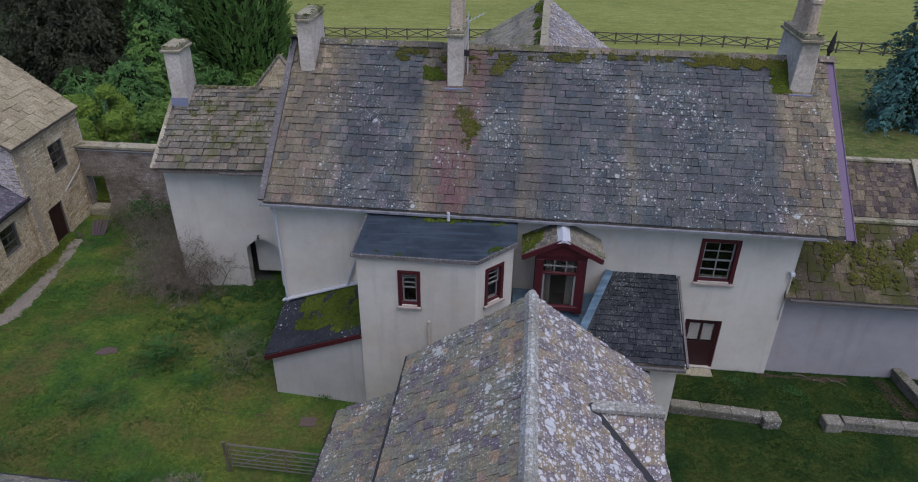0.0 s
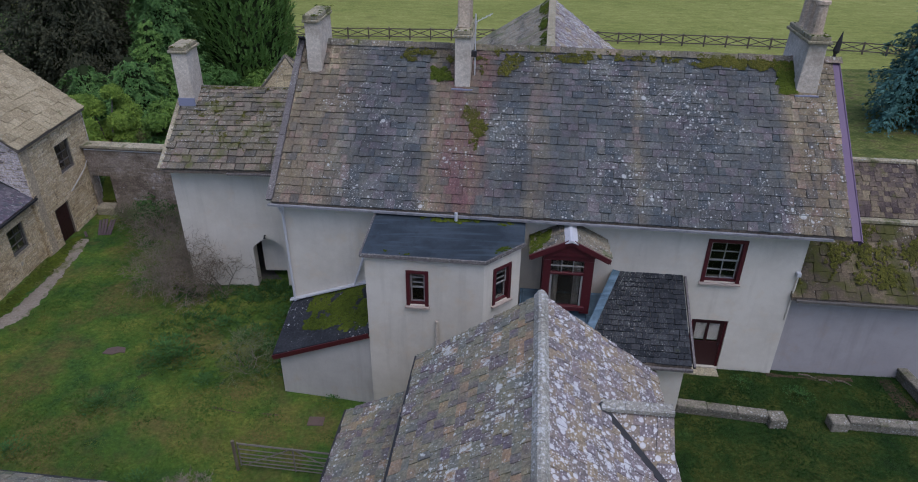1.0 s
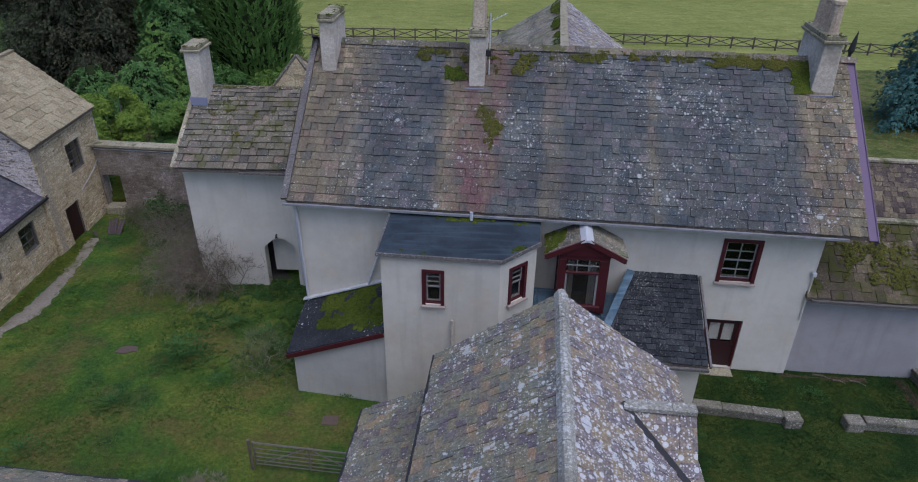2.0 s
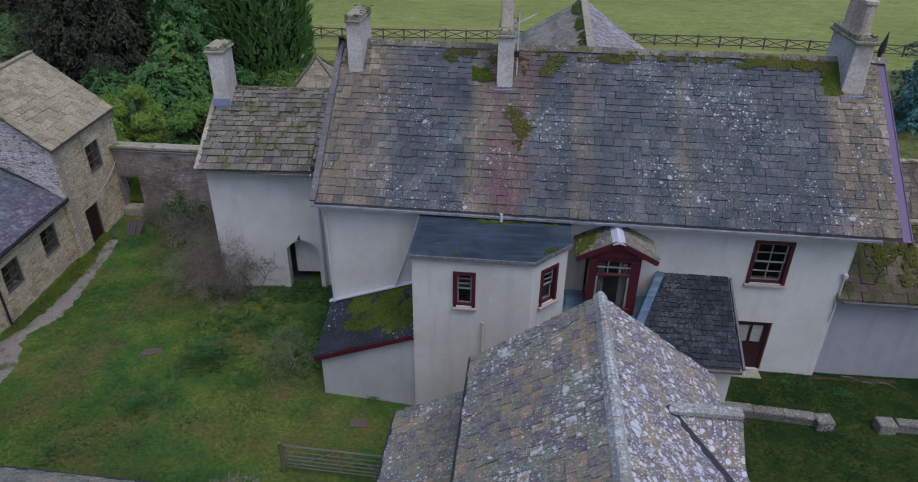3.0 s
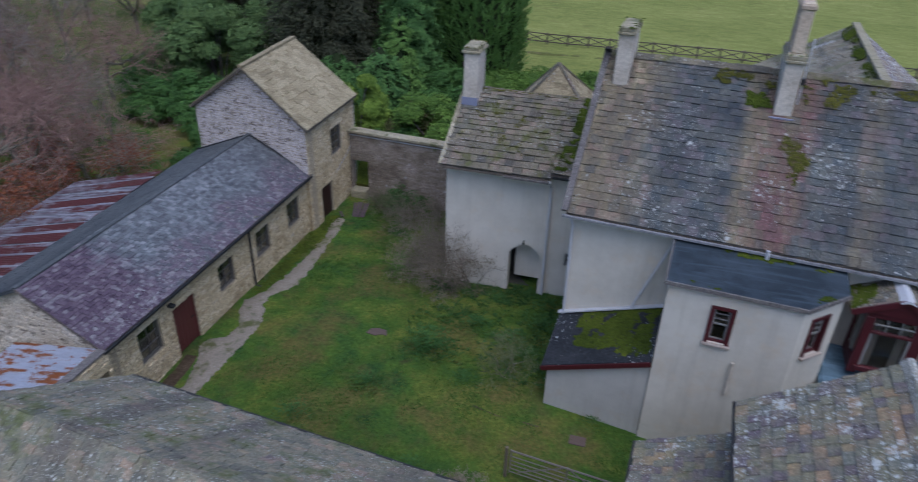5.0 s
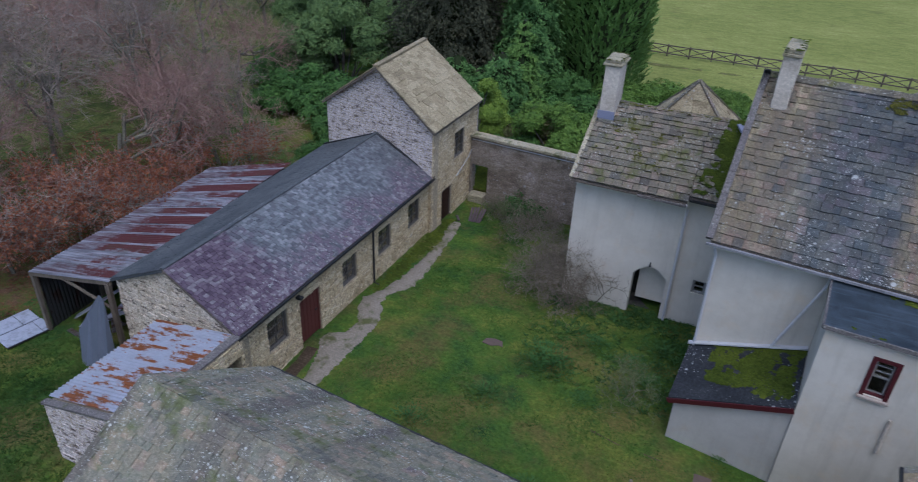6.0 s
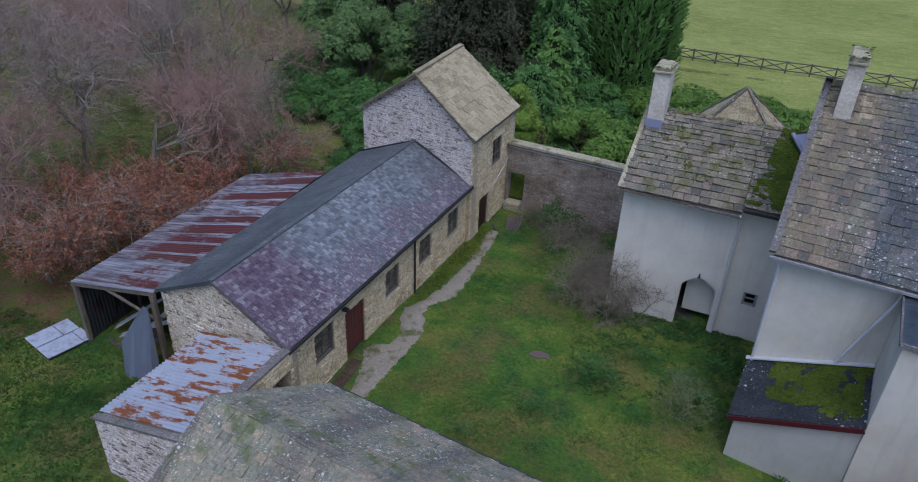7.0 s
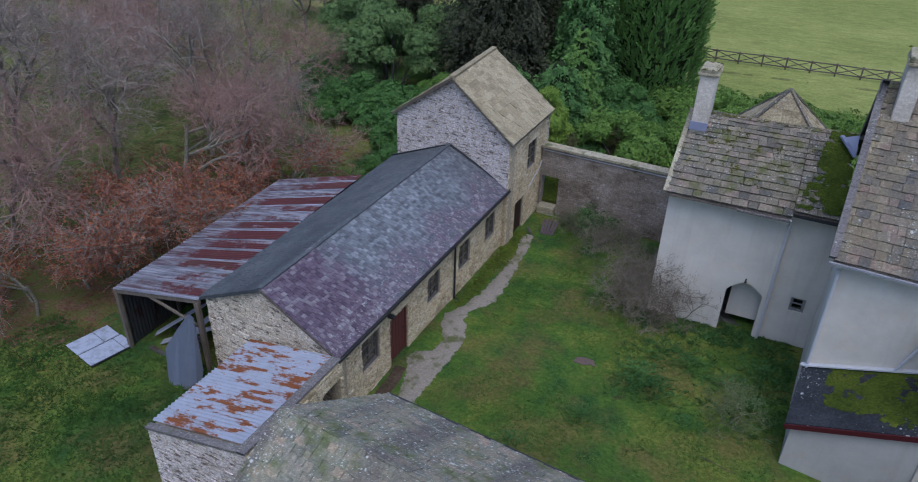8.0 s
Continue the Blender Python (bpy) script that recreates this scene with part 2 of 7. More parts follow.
def barn_roof():
    """Old blue slates: pale on the upper slope, plum-stained low down and at the south end, lichen specks low down."""
    n = Nodes("barn_blue_slate", 0.8, 0.35)
    r = n.own()
    sx = n.t.nodes.new("ShaderNodeSeparateXYZ")
    n.put(sx.inputs[0], n.pos)
    x, y = sx.outputs[0], sx.outputs[1]
    big, mid, fine = n.noise(0.55, 4.0, rough=0.6), n.noise(1.8, 5.0, rough=0.65), n.noise(24.0, 4.0, rough=0.7)
    low = n.step(n.math("ADD", x, n.math("MULTIPLY", n.math("SUBTRACT", big, 0.5), 3.2)), -20.5, -19.8)
    south = n.step(n.math("SUBTRACT", n.math("MULTIPLY", n.math("SUBTRACT", mid, 0.5), 4.5), y), -16.2, -15.0)
    plum = n.math("MAXIMUM", n.math("MULTIPLY", low, n.step(n.math("ADD", mid, n.math("MULTIPLY", r, 0.35)), 0.45, 0.75)), south)
    v = n.math("ADD", n.math("MULTIPLY", r, 0.6), n.math("MULTIPLY", n.step(mid, 0.3, 0.7), 0.4))
    c = n.ramp(v, [(0.052, 0.056, 0.064), (0.1, 0.107, 0.118), (0.155, 0.163, 0.177), (0.26, 0.27, 0.285)])
    c = n.mix(n.math("MULTIPLY", n.step(y, 21.0, 26.5), 0.55), c, n.ramp(v, [(0.045, 0.05, 0.06), (0.08, 0.085, 0.1)]))
    c = n.mix(n.math("MULTIPLY", plum, 0.9), c, n.ramp(v, [(0.042, 0.026, 0.044), (0.072, 0.044, 0.07), (0.11, 0.08, 0.105), (0.22, 0.205, 0.215)]))
    sp = n.step(n.math("ADD", n.noise(9.0, 6.0, rough=0.8), n.math("MULTIPLY", low, 0.08)), 0.64, 0.69)
    c = n.mix(n.math("MULTIPLY", sp, 0.75), c, (0.36, 0.37, 0.36))
    mo = n.step(n.math("ADD", n.noise(2.6, 5.0, rough=0.7), n.math("MULTIPLY", low, 0.1)), 0.73, 0.78)
    c = n.mix(n.math("MULTIPLY", mo, 0.7), c, (0.12, 0.13, 0.04))
    c = n.mix(0.6, c, n.ramp(fine, [(0.4, 0.4, 0.4), (1.0, 1.0, 1.0), (1.6, 1.6, 1.6)]), "MULTIPLY")
    return n.done(c, fine, 0.008)


def rust_roof(name, share):
    """Corrugated sheet; share: how much of it red oxide covers."""
    n = Nodes(name, 0.65, 0.35)
    o = n.t.nodes.new("ShaderNodeObjectInfo").outputs["Random"]
    streak = n.noise(1.0, 5.0, n.mapped((0.22, 3.2, 0.3), 4.0), 0.6)
    thin = n.noise(1.0, 4.0, n.mapped((0.5, 9.0, 0.5), 4.0), 0.6)
    wear = n.noise(1.3, 6.0, rough=0.7)
    fine = n.noise(18.0, 5.0, rough=0.7)
    k = n.step(n.math("ADD", n.math("ADD", n.math("MULTIPLY", o, 0.25), n.math("MULTIPLY", streak, 0.4)), n.math("MULTIPLY", n.math("SUBTRACT", wear, 0.5), 0.6)), 0.6 - share * 0.4, 0.7 - share * 0.4)
    red = n.mix(fine, (0.075, 0.022, 0.026), (0.2, 0.062, 0.058))
    zinc = n.mix(n.step(thin, 0.4, 0.65), (0.2, 0.2, 0.23), (0.46, 0.46, 0.53))
    sx = n.t.nodes.new("ShaderNodeSeparateXYZ")
    n.put(sx.inputs[0], n.pos)
    worn = n.step(n.math("ADD", sx.outputs[0], n.math("MULTIPLY", n.math("SUBTRACT", n.math("ADD", wear, n.math("MULTIPLY", o, 0.6)), 0.8), 4.5)), -28.4, -27.6)
    c = n.mix(k, zinc, n.mix(worn, n.mix(n.step(thin, 0.42, 0.6), (0.14, 0.085, 0.1), (0.3, 0.28, 0.31)), red))
    c = n.mix(n.math("MULTIPLY", n.step(n.noise(0.9, 5.0, rough=0.7), 0.55, 0.7), 0.4), c, (0.1, 0.1, 0.06))
    return n.done(c, fine, 0.003)


GREY = [(0.034, 0.038, 0.048), (0.058, 0.064, 0.076), (0.09, 0.096, 0.104), (0.15, 0.152, 0.15)]
M = {
    "main_slate": stone("main_roof_slate", GREY, 0.42, 0.06, hues=0.5, spot=6.5, mixed=0.3, patch=0.1, by_piece=0.05, lich_col=(0.56, 0.57, 0.55), zones=([(0.0, 0.95), (0.08, 0.8), (0.14, 0.15), (0.25, 0.15), (0.275, 0.9), (0.36, 0.95), (0.385, 0.2), (0.44, 0.15), (0.46, 0.6), (0.5, 0.15), (0.63, 0.15), (0.645, 0.6), (0.665, 0.15), (0.89, 0.15), (0.915, 0.95), (1.0, 1.0)], [(0.088, 0.068, 0.066), (0.14, 0.109, 0.084), (0.168, 0.131, 0.092), (0.23, 0.188, 0.122), (0.39, 0.322, 0.205)])),
    "wing_slate": stone("wing_roof_slate", [(0.078, 0.066, 0.06), (0.135, 0.115, 0.093), (0.185, 0.157, 0.118), (0.25, 0.21, 0.148)], 0.45, 0.5, hues=0.4, spot=7, patch=0.14, by_piece=0.1, mixed=0.6, moss_col=(0.12, 0.125, 0.03)),
    "near_slate": stone("barn_stone_slate", [(0.115, 0.105, 0.104), (0.19, 0.175, 0.145), (0.23, 0.195, 0.13), (0.15, 0.122, 0.136), (0.2, 0.19, 0.135), (0.3, 0.22, 0.125), (0.18, 0.172, 0.166)], 0.5, 0.25, spot=6.0, lich_col=(0.68, 0.7, 0.67), patch=0.24, by_piece=0.42, mixed=0.7, hues=0.4, moss_col=(0.13, 0.14, 0.055)),
    "pale_slate": stone("lichen_stone_slate", [(0.14, 0.122, 0.12), (0.2, 0.172, 0.158), (0.28, 0.225, 0.15), (0.2, 0.168, 0.176), (0.17, 0.15, 0.148), (0.3, 0.225, 0.13)], 0.95, 0.1, spot=4.4, lich_col=(0.74, 0.74, 0.75), patch=0.46, by_piece=0.28, mixed=0.7),
    "tower_slate": stone("tower_stone_slate", [(0.2, 0.16, 0.098), (0.285, 0.235, 0.145), (0.34, 0.285, 0.18), (0.41, 0.345, 0.225)], 0.2, 0.22, mixed=0.7, spot=7, patch=0.15, by_piece=0.1),
    "barn_slate": barn_roof(),
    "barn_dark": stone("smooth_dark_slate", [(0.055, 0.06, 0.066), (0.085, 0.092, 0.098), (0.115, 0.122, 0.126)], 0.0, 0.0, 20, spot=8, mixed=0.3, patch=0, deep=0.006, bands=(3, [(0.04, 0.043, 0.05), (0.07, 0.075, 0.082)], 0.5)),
    "dark_slate": stone("porch_slate", [(0.016, 0.018, 0.022), (0.03, 0.033, 0.038), (0.06, 0.062, 0.066)], 0.4, 0.15, spot=15, patch=0.0, mixed=0.7),
    "west_slate": stone("weathered_slate", [(0.085, 0.078, 0.065), (0.17, 0.15, 0.115), (0.27, 0.23, 0.165), (0.23, 0.215, 0.16), (0.34, 0.28, 0.19)], 0.75, 0.5, spot=8, lich_col=(0.46, 0.46, 0.42), patch=0.4, by_piece=0.15, mixed=0.35, moss_col=(0.19, 0.21, 0.11), bands=(-5, [(0.05, 0.048, 0.042), (0.08, 0.073, 0.06), (0.13, 0.11, 0.08)], 0.9)),
    "east_slate": stone("mossy_slate", [(0.05, 0.04, 0.032), (0.1, 0.078, 0.053), (0.185, 0.146, 0.092)], 0.15, 0.6, spot=6, mixed=0.7, moss_col=(0.072, 0.068, 0.012)),
    "south_slate": stone("low_barn_slate", [(0.1, 0.094, 0.082), (0.165, 0.152, 0.122), (0.235, 0.205, 0.155), (0.185, 0.182, 0.14), (0.29, 0.235, 0.16), (0.14, 0.128, 0.132)], 0.5, 0.45, spot=8, lich_col=(0.64, 0.65, 0.6), patch=0.2, by_piece=0.25, mixed=0.65, grit_by=0.75, hues=0.3, moss_col=(0.15, 0.17, 0.07), bands=(-5, [(0.075, 0.068, 0.066), (0.11, 0.1, 0.09), (0.18, 0.155, 0.12)], 0.9)),
    "rubble": stone("rubble_stone", [(0.37, 0.28, 0.165), (0.54, 0.43, 0.265), (0.64, 0.53, 0.35), (0.7, 0.6, 0.44)], 0.1, 0.04, spot=5, deep=0.03, mixed=0.6, patch=0, holes=0.45),
    "rubble_pale": stone("bleached_rubble_stone", [(0.47, 0.4, 0.37), (0.56, 0.49, 0.46), (0.62, 0.55, 0.52), (0.66, 0.6, 0.575)], 0.1, 0.02, spot=5, deep=0.03, mixed=0.5, holes=1.15, patch=0),
    "rubble_gable": stone("weathered_gable_stone", [(0.43, 0.35, 0.265), (0.57, 0.485, 0.375), (0.65, 0.565, 0.455), (0.7, 0.63, 0.54)], 0.1, 0.03, spot=5, deep=0.03, mixed=0.5, patch=0, holes=0.9),
    "mortar": stone("lime_mortar", [(0.36, 0.295, 0.205), (0.46, 0.385, 0.28)], 0.0, 0.03, deep=0.03),
    "garden_wall": stone("garden_wall_stone", [(0.135, 0.105, 0.08), (0.215, 0.175, 0.135), (0.3, 0.252, 0.21), (0.39, 0.34, 0.31)], 0.3, 0.12, spot=3, mixed=0.3, patch=0.35, lich_col=(0.5, 0.47, 0.47)),
    "coping": stone("coping_stone", [(0.23, 0.2, 0.135), (0.32, 0.28, 0.19), (0.4, 0.355, 0.25)], 0.6, 0.45, spot=7, patch=0.25),
    "verge": stone("verge_stone", [(0.1, 0.09, 0.09), (0.15, 0.135, 0.13), (0.19, 0.175, 0.16)], 0.5, 0.2, spot=8, patch=0.2),
    "ridge": stone("ridge_stone", [(0.2, 0.185, 0.155), (0.3, 0.285, 0.24), (0.36, 0.35, 0.31)], 0.8, 0.2, spot=7, patch=0.65, by_piece=0.1, lich_col=(0.7, 0.7, 0.69)),
    "chimney": stone("chimney_render", [(0.36, 0.31, 0.25), (0.485, 0.425, 0.355), (0.56, 0.5, 0.425), (0.6, 0.54, 0.465)], 0.2, 0.06, 9, mixed=0.0, patch=0.1, spot=6, lich_col=(0.42, 0.38, 0.25), grit_by=0.5),
    "chimney_tan": stone("chimney_stone", [(0.36, 0.28, 0.21), (0.5, 0.4, 0.3), (0.58, 0.48, 0.37)], 0.2, 0.2, spot=8, grit_by=0.6),
    "wall": render_wall("painted_render", (0.59, 0.55, 0.478), (0.44, 0.405, 0.34), (0.24, 0.212, 0.165)),
    # a darker, greyer tone of the house render for the lean-to
    "wall_lean_to": render_wall("darker_painted_render", (0.45, 0.43, 0.395), (0.34, 0.32, 0.29), (0.2, 0.18, 0.15)),
    "wall_white": render_wall("whiter_painted_render", (0.62, 0.575, 0.5), (0.48, 0.44, 0.37), (0.3, 0.27, 0.225)),
    # lilac-grey copy of the render, darkened for the shade on the east wing
    "wall_east": render_wall("shaded_lilac_render", (0.36, 0.335, 0.335), (0.27, 0.25, 0.25), (0.17, 0.15, 0.13)),
    "kerb": stone("kerb_wall_stone", [(0.11, 0.1, 0.08), (0.17, 0.155, 0.12), (0.24, 0.22, 0.175)], 0.5, 0.4, spot=7, patch=0.15),
    "sheet_red": rust_roof("red_oxide_roof_sheet", 1.0),
    "sheet_zinc": rust_roof("bleached_roof_sheet", 0.0),
    "felt_old": stone("lichened_felt", [(0.016, 0.017, 0.021), (0.027, 0.029, 0.034), (0.04, 0.042, 0.048)], 0.32, 0.2, spot=5, patch=0, mixed=0.1, lich_col=(0.5, 0.52, 0.52)),
    "twig_green": leaf("grey_green_twig", [(0.08, 0.095, 0.045), (0.125, 0.14, 0.07), (0.18, 0.195, 0.11)], 0.9, 0.1),
    "twig_dark": leaf("dark_shrub_twig", [(0.1, 0.084, 0.06), (0.17, 0.142, 0.108), (0.25, 0.212, 0.17)], 0.9, 0.1),
    # lush green turf, darkened further for the shade between barn and house
    "garden": stone("shade_dark_garden_turf", [(0.016, 0.03, 0.01), (0.024, 0.044, 0.011), (0.045, 0.055, 0.013), (0.03, 0.054, 0.014)], 0, 0.3, 8, mixed=0.0, moss_col=(0.065, 0.085, 0.018), spec=0.03),
    "track": stone("trodden_earth_track", [(0.11, 0.095, 0.05), (0.15, 0.13, 0.06), (0.17, 0.155, 0.07)], 0, 0.8, 8, moss_col=(0.15, 0.17, 0.045), spec=0.03),
    "felt": lead_roof("bitumen_felt", (0.02, 0.028, 0.036), (0.04, 0.053, 0.067)),
    "lead": lead_roof("sheet_lead", (0.065, 0.11, 0.15), (0.12, 0.18, 0.235)),
    "door_dark": paint("near_black_red_paint", (0.03, 0.009, 0.01), (0.05, 0.03, 0.025), 0.35, 0.5),
    "red": paint("dark_red_paint", (0.065, 0.009, 0.013), (0.09, 0.05, 0.045), 0.35, 0.5),
    "plum": paint("plum_bargeboard_paint", (0.13, 0.085, 0.15), (0.1, 0.07, 0.1), 0.3, 0.6),
    "door_red": paint("barn_door_paint", (0.1, 0.026, 0.022), (0.08, 0.045, 0.038), 0.4, 0.65),
    "sash": paint("sash_white_paint", (0.24, 0.235, 0.225), (0.17, 0.15, 0.13), 0.4, 0.6),
    "grey_paint": paint("grey_window_paint", (0.11, 0.1, 0.09), (0.07, 0.058, 0.045), 0.5, 0.7),
    "soil": stone("bare_dark_soil", [(0.04, 0.03, 0.022), (0.07, 0.05, 0.035), (0.1, 0.075, 0.05)], 0, 0.4, 9, moss_col=(0.09, 0.11, 0.03), spec=0.03),
    "sill": paint("sill_paint", (0.37, 0.31, 0.265), (0.22, 0.14, 0.11), 0.45, 0.8),
    "white_pipe": paint("white_pipe_paint", (0.5, 0.5, 0.52), (0.3, 0.29, 0.27), 0.35, 0.5),
    "gutter": paint("gutter_paint", (0.24, 0.24, 0.255), (0.1, 0.095, 0.095), 0.6, 0.6, 2.0),
    "black_pipe": paint("black_iron_paint", (0.02, 0.02, 0.022), (0.05, 0.04, 0.03), 0.3, 0.6),
    "zinc": rusty("zinc_sheet", (0.6, 0.63, 0.74), (0.42, 0.15, 0.055), 0.34, 0, (1.0, 3.2, 1.0)),
    "zinc_plain": rusty("grey_metal_sheet", (0.125, 0.14, 0.18), (0.12, 0.08, 0.065), 0.2),
    "rust": rusty("red_rust_sheet", (0.36, 0.36, 0.41), (0.17, 0.05, 0.045), 0.45, 4, (0.13, 2.3, 0.3)),
    "panel_grey": paint("dirty_white_panel", (0.3, 0.32, 0.39), (0.13, 0.14, 0.15), 0.6, 0.7, 3.0),
    "gate": paint("galvanised_gate", (0.13, 0.115, 0.105), (0.12, 0.06, 0.035), 0.5, 0.6),
    "timber": wood("weathered_timber", (0.17, 0.14, 0.11), (0.07, 0.055, 0.045)),
    "board_dark": wood("dark_board", (0.085, 0.06, 0.065), (0.04, 0.03, 0.032)),
    "fence_wood": wood("fence_timber", (0.13, 0.105, 0.085), (0.06, 0.048, 0.04)),
    # unlit look of the rooms, put into the colour of floors and backs
    "dark_room": paint("room_shade_paint", (0.06, 0.055, 0.05), (0.03, 0.028, 0.025), 0.5, 0.95),
    "curtain": paint("pale_curtain_cloth", (0.5, 0.46, 0.42), (0.35, 0.3, 0.27), 0.3, 0.95, 3.0, 0.1),
    "concrete": stone("worn_concrete", [(0.13, 0.11, 0.088), (0.19, 0.163, 0.132), (0.235, 0.204, 0.168)], 0.1, 0.5, spot=3, deep=0.02, grit_by=0.6),
    "moss_dry": leaf("olive_moss", [(0.04, 0.042, 0.012), (0.07, 0.07, 0.016), (0.115, 0.108, 0.024)], 0.95, 0.1),
    "moss": leaf("moss_cushion", [(0.026, 0.038, 0.008), (0.052, 0.07, 0.011), (0.095, 0.112, 0.016)], 0.95, 0.1),
    "grass": grass_ground(),
    "field": field_ground(),
    "blade": blade_mat("grass_blade", [(0.02, 0.046, 0.015), (0.042, 0.092, 0.019), (0.062, 0.118, 0.022), (0.105, 0.136, 0.028), (0.155, 0.138, 0.048)]),
    # garden blades: deep green with that same shade in the colour
    "blade_dark": blade_mat("shade_dark_grass_blade", [(0.012, 0.028, 0.012), (0.02, 0.05, 0.015), (0.03, 0.066, 0.017), (0.055, 0.075, 0.02)]),
    "blade_dull": blade_mat("dull_grass_blade", [(0.017, 0.036, 0.012), (0.033, 0.07, 0.016), (0.055, 0.09, 0.02), (0.1, 0.098, 0.032)]),
    "weed": leaf("weed_leaf", [(0.025, 0.06, 0.015), (0.045, 0.1, 0.025), (0.075, 0.145, 0.04)], 0.7, 0.3),
    "conifer": leaf("conifer_needle", [(0.08, 0.15, 0.042), (0.155, 0.265, 0.068), (0.24, 0.37, 0.098)], 0.6, 0.3),
    "conifer_light": leaf("green_conifer_needle", [(0.045, 0.095, 0.03), (0.08, 0.16, 0.045), (0.14, 0.24, 0.065)], 0.6, 0.3),
    # near-black green: the shade deep inside evergreen crowns, put into colour
    "conifer_core": leaf("crown_shade_dark", [(0.018, 0.028, 0.012), (0.028, 0.038, 0.016)], 0.9, 0.05),
    "conifer_bright": leaf("light_conifer_needle", [(0.07, 0.13, 0.03), (0.12, 0.215, 0.048), (0.18, 0.28, 0.066)], 0.6, 0.3),
    "holly_leaf": leaf("holly_leaf", [(0.05, 0.085, 0.03), (0.09, 0.145, 0.045), (0.15, 0.21, 0.07)], 0.5, 0.4),
    "yellow_leaf": leaf("yellow_green_leaf", [(0.075, 0.13, 0.02), (0.145, 0.22, 0.032), (0.215, 0.295, 0.045)], 0.5, 0.4),
    "conifer_dark": leaf("dark_conifer_needle", [(0.03, 0.036, 0.022), (0.05, 0.054, 0.032), (0.085, 0.08, 0.046)], 0.7, 0.2),
    "cedar": leaf("blue_cedar_needle", [(0.032, 0.075, 0.065), (0.065, 0.14, 0.122), (0.11, 0.2, 0.175)], 0.7, 0.2),
    "shrub": leaf("rhododendron_leaf", [(0.03, 0.068, 0.018), (0.058, 0.122, 0.028), (0.1, 0.19, 0.042)], 0.5, 0.4),
    "laurel": leaf("laurel_leaf", [(0.052, 0.098, 0.018), (0.098, 0.17, 0.029), (0.155, 0.24, 0.042)], 0.5, 0.4),
    "shrub_dry": leaf("dull_rhododendron_leaf", [(0.06, 0.07, 0.025), (0.1, 0.11, 0.04), (0.17, 0.12, 0.06)], 0.6, 0.3),
    "bark": stone("grey_bark", [(0.07, 0.06, 0.055), (0.12, 0.105, 0.095), (0.16, 0.145, 0.13)], 0.1, 0.15),
    "bark_pale": stone("pale_lichened_bark", [(0.1, 0.09, 0.066), (0.155, 0.142, 0.108), (0.22, 0.205, 0.16)], 0.15, 0.35, moss_col=(0.14, 0.15, 0.045)),
    "east_brown": stone("brown_slate", [(0.052, 0.039, 0.039), (0.095, 0.073, 0.065), (0.155, 0.125, 0.086), (0.225, 0.186, 0.12)], 0.25, 0.4, spot=7, mixed=0.7, moss_col=(0.11, 0.11, 0.025)),
    "twig": leaf("bare_twig", [(0.14, 0.108, 0.09), (0.225, 0.182, 0.155), (0.34, 0.295, 0.25)], 0.9, 0.1),
    "twig_red": leaf("bare_russet_twig", [(0.165, 0.098, 0.082), (0.255, 0.16, 0.135), (0.34, 0.245, 0.205)], 0.9, 0.1),
    "beech": leaf("dry_beech_leaf", [(0.13, 0.045, 0.026), (0.22, 0.08, 0.042), (0.29, 0.12, 0.058)], 0.8, 0.2),
    # rusty zinc, darkened so the inside of the open shed looks shaded
    "clad": rusty("shade_darkened_zinc", (0.07, 0.068, 0.07), (0.07, 0.035, 0.028), 0.35, 0, (2.0, 2.0, 0.6)),
    "lilac": paint("lilac_grey_sheet", (0.22, 0.23, 0.32), (0.16, 0.16, 0.2), 0.3, 0.5),
    "cover": paint("old_iron_cover", (0.1, 0.068, 0.058), (0.06, 0.05, 0.04), 0.5, 0.8),
    "litter_ground": stone("leaf_litter_ground", [(0.06, 0.04, 0.03), (0.1, 0.06, 0.042), (0.13, 0.085, 0.05)], 0, 0.75, 9, moss_col=(0.1, 0.12, 0.03), spec=0.03),
    "wild": stone("rough_olive_grass", [(0.055, 0.07, 0.024), (0.085, 0.105, 0.032), (0.13, 0.14, 0.045), (0.1, 0.08, 0.045)], 0, 0.5, 6, mixed=0.0, moss_col=(0.11, 0.14, 0.035), spec=0.03),
    "litter": leaf("leaf_litter", [(0.06, 0.03, 0.022), (0.12, 0.055, 0.035), (0.17, 0.08, 0.045)], 0.9, 0.1),
    "terracotta": stone("terracotta_pot", [(0.34, 0.2, 0.14), (0.42, 0.27, 0.19)], 0.2, 0.1, spot=9),
}


def glass_mat():
    n = Nodes("window_glass", 0.08, 0.5)
    n.b.inputs["Transmission Weight"].default_value = 1.0
    n.b.inputs["IOR"].default_value = 1.45
    d = n.noise(5.0, 4.0)
    return n.done((0.75, 0.78, 0.78), rough=n.math("ADD", 0.02, n.math("MULTIPLY", d, 0.1)))


M["glass"] = glass_mat()


# ---- mesh helpers ----
def part(name, bm, material, parent=None, label=""):
    """Link a bmesh as one mesh object, under a thing or a part."""
    me = bpy.data.meshes.new(name)
    bm.to_mesh(me)
    bm.free()
    me.materials.append(M[material])
    ob = new(name, me)
    if parent:
        ob.parent = parent
    if label:
        ob["label"] = label
    return ob


def thing(name, at=(0, 0, 0), label="", category="", group="", kind="", turn=0.0):
    ob = new(name)
    ob.matrix_world = pose(*at, 0, 0, turn)
    return tagged(ob, label, category, group, kind)


